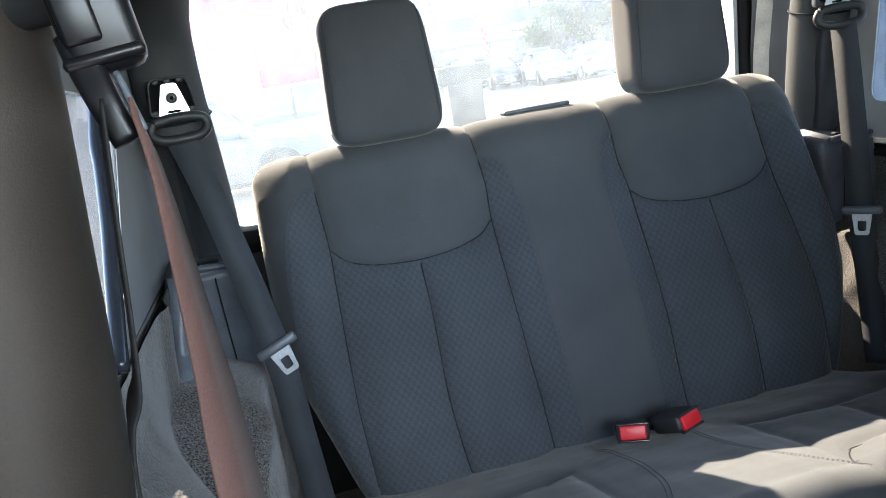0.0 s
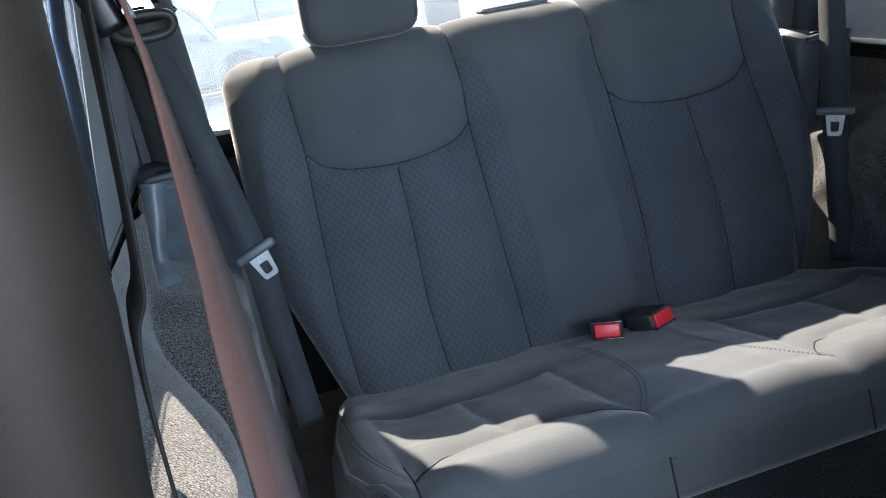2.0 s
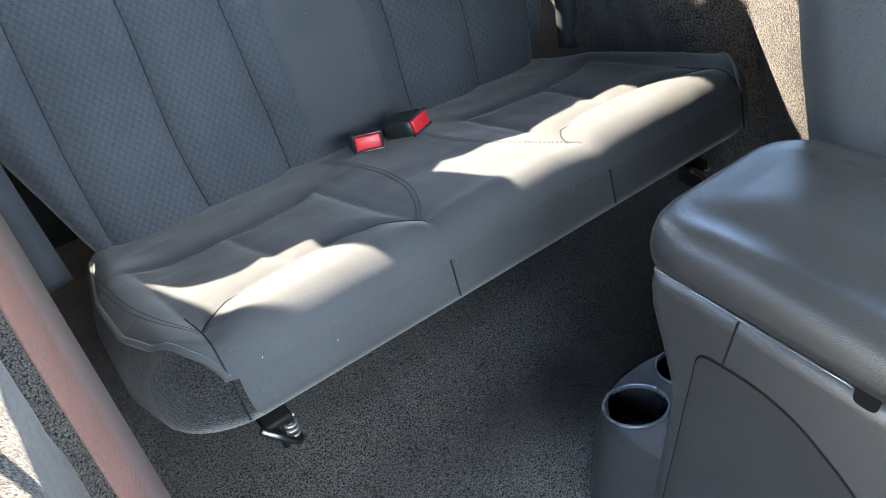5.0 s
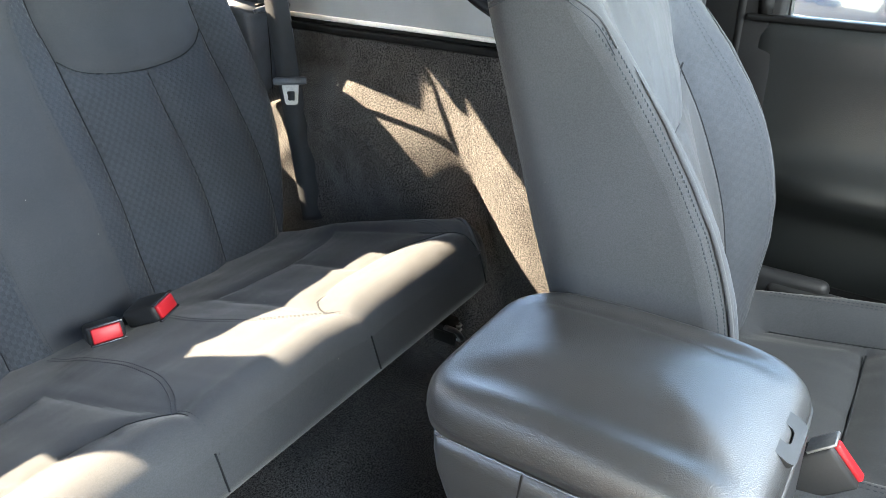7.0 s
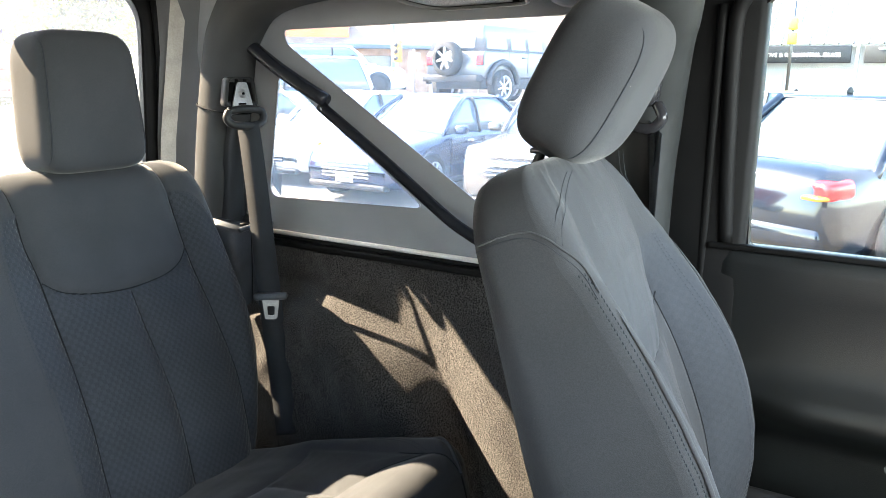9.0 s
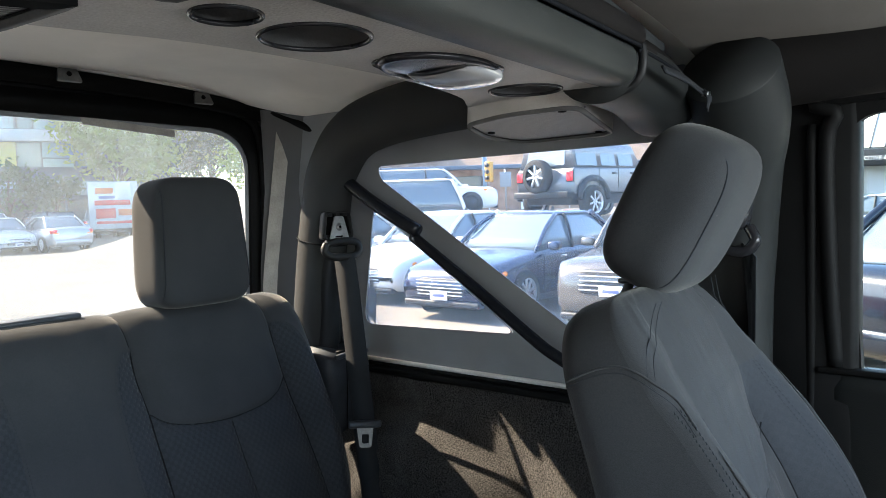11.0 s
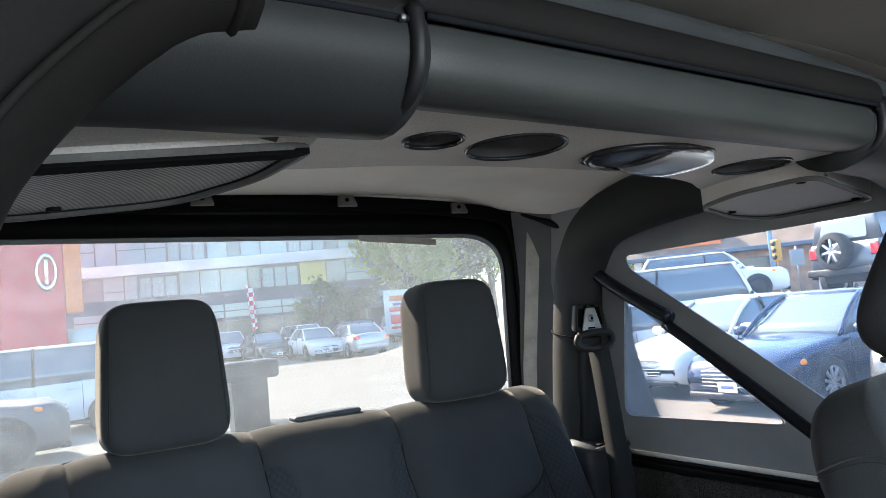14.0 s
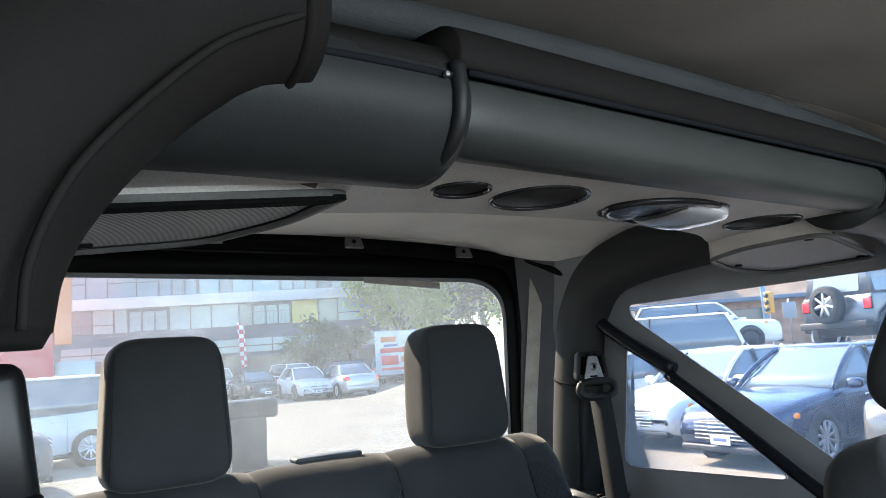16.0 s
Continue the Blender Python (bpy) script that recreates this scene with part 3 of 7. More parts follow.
LOWER_PANE = rounded_poly([(0.182, 0.862), (0.117, 1.142), (-0.252, 0.874)], [0.035, 0.02, 0.03])
UPPER_PANE = rounded_poly([(0.094, 1.233), (-0.585, 1.243), (-0.585, 0.862), (-0.425, 0.862), (0.088, 1.203)], [0.02, 0.03, 0.03, 0.03, 0.02])
FRONT_PANE = rounded_poly([(0.05, 1.11), (-0.585, 1.13), (-0.585, 0.845), (-0.12, 0.845)], [0.03, 0.03, 0.03, 0.03])
for side, nm in ((1, "window_1"), (-1, "window_2")):
    front = -0.70 if side > 0 else -0.76
    outer = [(0.47, 0.76), (0.45, 1.36), (front, 1.37), (front, 0.76)]
    pl = side_place(side)
    w = thing(nm, (side * 0.72, -0.1, 0.76), "soft-top quarter panel of grey cloth with two clear vinyl panes" if side > 0 else "soft-top quarter panel of grey cloth with a clear front pane", "window", kind="structure")
    panes = (LOWER_PANE, UPPER_PANE) if side > 0 else (FRONT_PANE,)
    # Passenger panel takes the darker cloth: its weaker light is put into the colour.
    part("cloth_panel", plate(outer, panes, pl, 0.004), TOPSIDE if side > 0 else TOPSIDE_DARK, w, "grey cloth panel", smooth=False)
    for loop in panes:
        p = part("pane", plate(loop, [], lambda u, v, t: pl(u, v, 0.0015 + t), 0.001), SIDE_PANE, w, "clear vinyl pane", smooth=False)
        p.visible_shadow = False
        inner = [(0.985 * u + 0.015 * sum(a for a, _ in loop) / len(loop), 0.985 * v + 0.015 * sum(b for _, b in loop) / len(loop)) for u, v in loop]
        part("welt", band(loop, inner, lambda u, v, t: pl(u, v, -0.0015 - t), 0.001), TOPSIDE if side > 0 else PALE, w)
    rail = 0.70 if side > 0 else 0.742
    part("belt_rail", merged(box(side * rail, side * 0.775, -0.66, 0.47, 0.752, 0.768, 0.004), box(side * (rail + 0.01), side * (rail + 0.022), -0.66, 0.47, 0.768, 0.776, 0.003)), RUBBER, w, "black rail along the foot of the panel")
    # The passenger hem is darkened in the same way.
    part("lower_hem", plate([(0.47, 0.776), (0.47, 0.786), (-0.66, 0.786), (-0.66, 0.776)], [], lambda u, v, t: pl(u, v, -0.004 + t), 0.003), TOPCLOTH if side > 0 else TOPSIDE_DARK, w)

REAR_Y = 0.47
REAR_OPEN = rounded_poly([(-0.640, 0.80), (0.622, 0.80), (0.624, 1.362), (-0.635, 1.362)], [0.05, 0.05, 0.11, 0.11], 8)


def rear_place(x, z, w):
    return (x, REAR_Y + 0.03 * (1.0 - (z - 0.8) / 0.6) + w, z - (0.022 * (x / 0.63) ** 2 + 0.012 * x / 0.63) * min(1, max(0, (z - 1.1) / 0.25)))


w = thing("window_3", (0, REAR_Y, 0.8), "rear window of scuffed hazy vinyl in a black frame", "window", kind="structure")
part("cloth_panel", plate([(-0.74, 0.74), (0.74, 0.74), (0.72, 1.47), (-0.72, 1.47)], [REAR_OPEN], rear_place, 0.004), TOPBLACK, w, smooth=False)
pane = part("pane", plate(REAR_OPEN, [], lambda u, v, t: rear_place(u, v, 0.0015 + t), 0.001), VINYL_PANE, w, "scuffed hazy vinyl pane", smooth=False)
pane.visible_shadow = False
cx0, cz0 = 0.005, 1.08
grow = lambda k: [(cx0 + (u - cx0) * (1 + k / 0.63), cz0 + (v - cz0) * (1 + k / 0.28)) for u, v in REAR_OPEN]
part("frame", band(REAR_OPEN, grow(0.048), lambda u, v, t: rear_place(u, v, -0.003 - t), 0.016), RUBBER, w, "black rubber window frame")
part("inner_welt", band(grow(-0.010), grow(0.004), lambda u, v, t: rear_place(u, v, -0.002 - t), 0.003), TOPSIDE, w)
part("tape_strip", plate([(0.205, 1.352), (0.42, 1.345), (0.42, 1.328), (0.21, 1.335)], [], lambda u, v, t: rear_place(u, v, -0.006 - t), 0.001), PALE, w, smooth=False)
for side in (1, -1):
    c = thing("corner_panel", (side * 0.67, 0.44, 0.76), "grey cloth rear corner of the soft top with a pale strip", "trim", kind="structure")
    part("cloth", height_sheet(lerp_list(0.0, 1.0, 8), lerp_list(0.74, 1.38, 10), lambda u, z: (side * (0.632 + 0.03 * (side < 0) + 0.075 * u - 0.03 * max(0, (z - 1.2) / 0.2)), 0.456 - 0.11 * u * u - 0.06 * max(0, (z - 0.966) / 0.39), z)), TOPSIDE_DARK, c)
    part("pale_strip", height_sheet(lerp_list(0.0, 1.0, 3), lerp_list(0.76, 1.34, 10), lambda u, z: (side * (0.626 + 0.03 * (side < 0) + 0.018 * (z - 0.966) / 0.39 + 0.028 * u), 0.438 - 0.02 * u - 0.06 * max(0, (z - 0.966) / 0.39), z)), PALE, c, "pale strip")
    part("corner_tube", tube([(side * 0.56, 0.43, 1.405), (side * 0.60, 0.42, 1.393), (side * 0.66, 0.36, 1.36), (side * 0.69, 0.28, 1.32)], 0.010, (1, 0, 0), 8, 12), RUBBER, c, "black frame tube")
    part("corner_seal", tube([(side * 0.652 - 0.03 * (side < 0), 0.452, 0.78), (side * 0.652 - 0.03 * (side < 0), 0.446, 1.2), (side * 0.63, 0.44, 1.34), (side * 0.56, 0.44, 1.385)], 0.011, (0, 1, 0)), RUBBER, c, "black seal")

header = thing("rear_header_rail", (0, 0.44, 1.40), "black rail above the rear window with metal clips", "rail", kind="structure")
part("rail", sweep([(-0.66, 0.44, 1.400), (-0.4, 0.44, 1.418), (0, 0.44, 1.420), (0.4, 0.44, 1.404), (0.66, 0.44, 1.375)], [(-0.012, -0.02), (0.02, -0.02), (0.022, 0.012), (0.0, 0.02), (-0.012, 0.012)], n=8), RUBBER, header)
part("cord", tube([(-0.62, 0.424, 1.418), (-0.3, 0.424, 1.438), (0.1, 0.424, 1.436), (0.5, 0.424, 1.414), (0.64, 0.43, 1.385)], 0.0045), TOPCLOTH, header, "pale cord")
for x in (-0.49, -0.166, 0.155, 0.453):
    z = 1.420 - 0.020 * (x / 0.5) ** 2 - 0.008 * x / 0.5
    cl = part("clip", moved(plate(rounded_poly([(-0.024, -0.014), (0.024, -0.014), (0.018, 0.013), (-0.018, 0.013)], 0.003, 2), [], lambda u, v, t: (u, t, v), 0.006), pose(x, 0.398, z, -20)), STEEL_DARK, header, "dull metal clip", smooth=False)
    part("rivet", moved(disc(0.005, 0.004, 12), pose(x, 0.400, z, 70)), RUBBER, cl)

# ---------------------------------------------------------------- sport bar
for side in (1, -1):
    b = thing("roll_bar", (side * 0.64, 0.24, 0.6), "padded dark grey roll bar with a diagonal black brace", "roll bar", "roll bars")
    part("upright", tube([(side * 0.658, 0.30, 0.62), (side * 0.654, 0.27, 0.90), (side * 0.660, 0.240, 1.12), (side * 0.652, 0.195, 1.235), (side * 0.615, 0.06, 1.312), (side * 0.59, -0.2, 1.340), (side * 0.57, -0.55, 1.345)], 0.058, (0, 0.3, 1), 10, 24), PAD, b, "padded grey cover")
    part("cover_seam", tube([(side * 0.658 + 0.060 * math.cos(a), 0.249 + 0.060 * math.sin(a), 1.065 + 0.012 * math.sin(a)) for a in [k * math.pi / 6 for k in range(13)]], 0.0018, n=2, sides=6), THREAD, b)
    part("foot_plate", box(side * 0.66 - 0.07, side * 0.66 + 0.06, 0.24, 0.36, 0.58, 0.66, 0.02), PLASTIC_GREY, b, "grey plastic foot cover")
    if side > 0:
        part("brace", tube([(0.668, -0.02, 1.076), (0.672, -0.18, 0.970), (0.675, -0.30, 0.886), (0.675, -0.36, 0.850), (0.675, -0.45, 0.815), (0.675, -0.62, 0.775)], 0.0118, n=10, sides=20), BARBLACK, b, "glossy black tube")
        part("brace_sleeve", tube([(0.655, 0.20, 1.225), (0.662, 0.09, 1.152), (0.668, -0.035, 1.086)], 0.0150, n=8, sides=20), BARBLACK, b, "glossy black sleeve")
    else:
        part("brace", tube([(-0.66, 0.06, 1.30), (-0.695, -0.08, 1.20), (-0.710, -0.174, 1.071), (-0.710, -0.202, 1.025), (-0.710, -0.246, 0.963), (-0.712, -0.290, 0.905), (-0.715, -0.35, 0.82)], 0.0095, n=10, sides=20), BARBLACK, b, "thin black tube beside the pane")

# ---------------------------------------------------------------- rear bench
CX = 0.002
bench = thing("rear_bench_seat", (CX, -0.2, FLOOR), "charcoal cloth rear bench seat with embossed panels", "seat")
BACK = pose(CX, -0.014, 0.423, -22.5)


def mirrored(*lines):
    return [l for line in lines for l in (list(line), [(-a, b) for a, b in line])]


S_OUT = [(0.452, 0.61), (0.452, 0.5), (0.448, 0.41), (0.455, 0.27), (0.460, 0.12), (0.452, -0.05)]
S_IN = [(0.142, 0.61), (0.139, 0.53), (0.136, 0.47), (0.143, 0.405), (0.143, 0.32), (0.141, 0.15), (0.136, 0.05), (0.134, -0.05)]
S_YOKE = curve2([(0.448, 0.409), (0.425, 0.385), (0.388, 0.368), (0.34, 0.360), (0.294, 0.357), (0.25, 0.360), (0.205, 0.368), (0.168, 0.382), (0.143, 0.405)], 5)
S_MID = curve2([(0.294, 0.357), (0.296, 0.25), (0.302, 0.12), (0.298, 0.03), (0.290, -0.05)], 5)
P_OUT = curve2([(0.460, 0.528), (0.487, 0.512), (0.510, 0.470), (0.524, 0.41), (0.532, 0.30), (0.528, 0.15), (0.510, 0.0), (0.505, -0.05)], 5)
P_CEN = curve2([(0.138, 0.526), (0.115, 0.516), (0.097, 0.49), (0.086, 0.42), (0.084, 0.33), (0.086, 0.24), (0.085, 0.12), (0.082, 0.03), (0.076, -0.05)], 5)


def at_v(line, v):
    a = np.array(sorted((q, p) for p, q in line))
    return np.interp(v, a[:, 0], a[:, 1])


def at_x(line, x):
    a = np.array(sorted(line))
    return np.interp(x, a[:, 0], a[:, 1])


def back_width(v):
    w = float(np.interp(v, [-0.05, 0.0, 0.08, 0.17, 0.27, 0.40, 0.48, 0.56, 0.61], [0.472, 0.490, 0.515, 0.545, 0.565, 0.567, 0.565, 0.562, 0.558]))
    r = 0.045
    k = max(0.0, v - (0.608 - r)) / r
    return w - r * (1 - math.sqrt(max(0.0, 1 - min(1, k) ** 2)))


def back_shape(x, v):
    a = np.abs(x)
    d = 0.016 * np.exp(-(((a - 0.505) / 0.045) ** 2)) * np.clip((0.6 - v) / 0.2, 0, 1)
    d += 0.010 * np.clip(1 - ((a - 0.295) / 0.155) ** 2, 0, 1) * np.where(v > at_x(S_YOKE, a), 1.0, 0.8)
    d += 0.006 * np.clip(1 - (x / 0.14) ** 2, 0, 1) + 0.014 * np.exp(-(((v - 0.18) / 0.16) ** 2))
    d += 0.0025 * np.exp(-((seg_dist(a, v, P_CEN) / 0.008) ** 2)) + 0.003 * np.exp(-((seg_dist(a, v, P_OUT) / 0.009) ** 2))
    return d - 0.012


is_out = lambda x, v: np.abs(x) > at_v(S_OUT, v)
is_in = lambda x, v: np.abs(x) < at_v(S_IN, v)
is_mid = lambda x, v: ~is_out(x, v) & ~is_in(x, v)
surf = upholster(bench, BACK, back_width, -0.05, 0.612, (0.07, 0.085, 0.0), 0.095,
                 mirrored(S_OUT, S_IN, S_YOKE, S_MID),
                 back_shape,
                 [("upper_panel*", CLOTH, lambda x, v: is_mid(x, v) & (v > at_x(S_YOKE, np.abs(x)))),
                  ("embossed_panel*", CLOTH_FACET, lambda x, v: is_mid(x, v) & (np.abs(x) > at_v(S_MID, v))),
                  ("embossed_panel*", CLOTH_FACET, is_mid),
                  ("bolster_panel*", CLOTH_FACET, lambda x, v: is_out(x, v) & (np.abs(x) < at_v(P_OUT, v)) & (v < 0.526)),
                  ("bolster_edge*", CLOTH, is_out),
                  ("embossed_strip*", CLOTH_FACET, lambda x, v: (np.abs(x) > at_v(P_CEN, v)) & (v < 0.522)),
                  ("center_panel", CLOTH, is_in)], 300, 190)
off = lambda line, d: [(a + d, b) for a, b in line]
stitches(bench, BACK, surf, mirrored(off(P_CEN, -0.004), off(P_CEN, 0.004), off(P_OUT, 0.004), off(P_OUT, -0.004)))

CUSH = Matrix(((-1, 0, 0, CX - 0.0095), (0, -0.2763, -0.9611, -0.05), (0, -0.9611, 0.2763, 0.405), (0, 0, 0, 1)))
C_BACK = curve2([(0.452, 0.118), (0.38, 0.128), (0.30, 0.132), (0.22, 0.124), (0.155, 0.108)], 5)
C_SIDE = curve2([(0.452, 0.118), (0.448, 0.22), (0.442, 0.32), (0.438, 0.398), (0.440, 0.47)], 5)
C_FRONT = curve2([(0.438, 0.398), (0.418, 0.362), (0.385, 0.334), (0.33, 0.320), (0.27, 0.317), (0.215, 0.320), (0.165, 0.342), (0.135, 0.385), (0.134, 0.41), (0.142, 0.47)], 5)
C_MID = [(0.315, 0.132), (0.305, 0.22), (0.290, 0.318)]
C_CEN = curve2([(0.155, 0.108), (0.150, 0.2), (0.146, 0.30), (0.135, 0.385)], 5)
C_ISLE = curve2([(0.080, -0.01), (0.072, 0.08), (0.066, 0.17), (0.078, 0.27), (0.105, 0.345), (0.134, 0.39)], 5)
C_EDGE = curve2([(0.497, 0.03), (0.493, 0.14), (0.485, 0.25), (0.466, 0.34), (0.438, 0.398)], 5)


def cush_width(v):
    w = float(np.interp(v, [-0.08, 0.0, 0.15, 0.30, 0.40, 0.46], [0.500, 0.510, 0.528, 0.531, 0.514, 0.490]))
    r = 0.06
    k = max(0.0, v - (0.458 - r)) / r
    return w - r * (1 - math.sqrt(max(0.0, 1 - min(1, k) ** 2)))


def cush_shape(x, v):
    a = np.abs(x)
    roll = np.clip((v - at_x([(0.0, 0.38), (0.13, 0.38), (0.165, 0.342), (0.215, 0.32), (0.33, 0.32), (0.385, 0.334), (0.438, 0.398), (0.6, 0.42)], a)) / 0.075, 0, 1)
    d = 0.008 * roll * (3 - 2 * roll) * roll
    d += 0.012 * np.exp(-(((a - 0.470) / 0.035) ** 2)) * np.clip(v / 0.1, 0, 1)
    d += 0.005 * np.clip((0.12 - a) / 0.05, 0, 1) * np.clip((v - 0.02) / 0.05, 0, 1)
    d -= 0.0015 * np.clip((v - 0.11) / 0.06, 0, 1) * np.clip((a - 0.14) / 0.06, 0, 1) * np.clip((0.45 - a) / 0.06, 0, 1) * (1 - roll)
    return d - 0.004


FLANK_V, FLANK_X = [-0.08, 0.0, 0.15, 0.30, 0.38, 0.43, 0.458], [0.484, 0.494, 0.511, 0.509, 0.491, 0.464, 0.439]
c_in = lambda x, v: (np.abs(x) < at_v(C_SIDE, v)) & (np.abs(x) > at_v([(0.155, 0.0)] + C_CEN + [(0.142, 0.47)], v))
surf2 = upholster(bench, CUSH, cush_width, -0.08, 0.458, (0.048, 0.052, 0.0), 0.105,
                  mirrored(C_BACK, C_SIDE, C_FRONT, C_MID, C_CEN), cush_shape,
                  [("back_strip", CLOTH, lambda x, v: v < at_x(C_BACK + [(0.0, 0.02), (0.6, 0.03)], np.abs(x))),
                   ("seat_panel*", CLOTH, lambda x, v: c_in(x, v) & (v < at_x(C_FRONT[:-11], np.abs(x))) & (np.abs(x) > at_v(C_MID, v))),
                   ("seat_panel*", CLOTH, lambda x, v: c_in(x, v) & (v < at_x(C_FRONT[:-11], np.abs(x)))),
                   ("front_roll*", CLOTH, c_in),
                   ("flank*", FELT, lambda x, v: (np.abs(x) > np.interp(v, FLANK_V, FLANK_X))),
                   ("end_panel*", CLOTH, lambda x, v: np.abs(x) > 0.40),
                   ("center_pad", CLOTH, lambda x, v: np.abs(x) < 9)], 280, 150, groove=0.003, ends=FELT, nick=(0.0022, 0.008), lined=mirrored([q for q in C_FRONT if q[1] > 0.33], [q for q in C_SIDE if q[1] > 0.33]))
stitches(bench, CUSH, surf2, mirrored(off(C_ISLE, -0.003), off(C_ISLE, 0.004), off(C_EDGE, -0.003), off(C_EDGE, 0.004), off([q for q in C_FRONT if q[1] > 0.385], -0.005)))
for xs in (-0.438, -0.142, 0.142, 0.438):
    top_edge = surf2(xs, 0.4575)
    part("front_seam", tube([(xs, top_edge[1] * (1 - k / 8) + 0.105 * k / 8, 0.4583) for k in range(8)], 0.0013, (1, 0, 0), 2, 6), THREAD, bench, m=CUSH)
for sx in (-1, 1):
    edge_line = [(sx * float(np.interp(q, FLANK_V, FLANK_X)), float(q)) for q in np.linspace(-0.06, 0.456, 60)]
    part("welt", tube([surf2(a, b) for a, b in edge_line], 0.0042, (0, 1, 0), 2, 8), CLOTH, bench, "piped edge", m=CUSH)
part("underside", sweep([(-0.46 + CX, -0.24, 0.36), (0.46 + CX, -0.24, 0.36)], [(-0.18, -0.01), (-0.16, -0.06), (0.12, -0.02), (0.18, 0.03), (0.18, 0.05)], (0, 0, 1), n=1), PLASTIC, bench, "dark underside")
for sx in (-1, 1):
    # the front latches under the cushion
    x = CX + sx * 0.408
    bk = part("latch_bracket", merged(box(x - 0.02, x + 0.02, -0.465, -0.40, 0.335, 0.352, 0.005), box(x - 0.004, x + 0.004, -0.468, -0.42, 0.30, 0.345, 0.003)), RUBBER, bench, "black latch bracket")
    part("latch_rod", tube([(x - 0.025, -0.462, 0.352), (x - 0.008, -0.474, 0.338), (x + 0.012, -0.474, 0.312), (x + 0.022, -0.462, 0.300)], 0.005, n=6, sides=10), STEEL, bk, "bright hook")
    part("latch_spring", tube([(x + 0.012 + 0.009 * math.cos(k * 1.05), -0.462 + 0.009 * math.sin(k * 1.05), 0.345 - 0.0016 * k) for k in range(24)], 0.0022, n=2, sides=6), STEEL_DARK, bk, "coiled spring")
part("top_handle", box(-0.055, 0.085, 0.262, 0.30, 0.962, 0.972, 0.006), PLASTIC_GREY, bench, "grey plastic strip on the seat top")


def headrest(holder, m, w, d, h, taper, edge_x, power=4.6):
    part("headrest", pillow(w, d, h, power, taper, 20), CLOTH, holder, m=m)
    lines = []
    for sx in (-1, 1):
        pts = []
        for k in range(23):
            z = -0.43 * h + 0.86 * h * k / 22
            kk = 1 + (taper - 1) * (z / h + 0.5)
            u = sx * edge_x * kk
            zz = min(0.985, abs(2 * z / h))
            yy = (max(0.0, 1 - zz ** power - min(0.98, abs(2 * edge_x / w)) ** power)) ** (1 / power)
            pts.append((u, -yy * d / 2 - 0.0004, z * 0.985))
        lines.append(tube(pts, 0.0013, n=2, sides=6))
    for l in lines:
        part("headrest_seam", l, STITCH, holder, m=m)
    for sx in (-1, 1):
        part("headrest_post", moved(disc(0.006, 0.10, 12), pose(sx * 0.055, 0.005, -h / 2 - 0.075)), STEEL, holder, "chrome post", m=m)


for sx in (-1, 1):
    headrest(bench, pose(CX + sx * 0.302 + 0.008, 0.262, 1.083, -4), 0.222, 0.118, 0.256, 0.86, 0.098, 5.5)

# ---------------------------------------------------------------- buckles on the bench
def buckle(at, turn, lean, label):
    m = pose(*at, lean, 0, turn) @ Matrix.Scale(0.88, 4)
    b = thing("seat_belt_buckle", at, label, "buckle", "seat belt buckles")
    body = part("body", box(-0.031, 0.031, -0.02, 0.05, -0.016, 0.018, 0.009, 3), PLASTIC, b, m=m)
    part("release_button", box(-0.024, 0.024, -0.026, -0.016, -0.0125, 0.014, 0.003), RED, b, "red release button", m=m)
    part("stalk", box(-0.018, 0.018, 0.045, 0.075, -0.012, 0.002, 0.004), BELT, b, m=m)
    part("bezel", merged(box(-0.029, 0.029, -0.0245, -0.018, -0.0165, -0.0130, 0.001), box(-0.029, 0.029, -0.0245, -0.018, 0.0142, 0.0175, 0.001)), PLASTIC_GLOSS, b, m=m)
    return b


buckle((-0.038, -0.126, 0.453), -22, -22, "black buckle with a red button on the bench")
buckle((0.042, -0.144, 0.460), 22, -20, "black buckle with a red button lying askew on the bench")

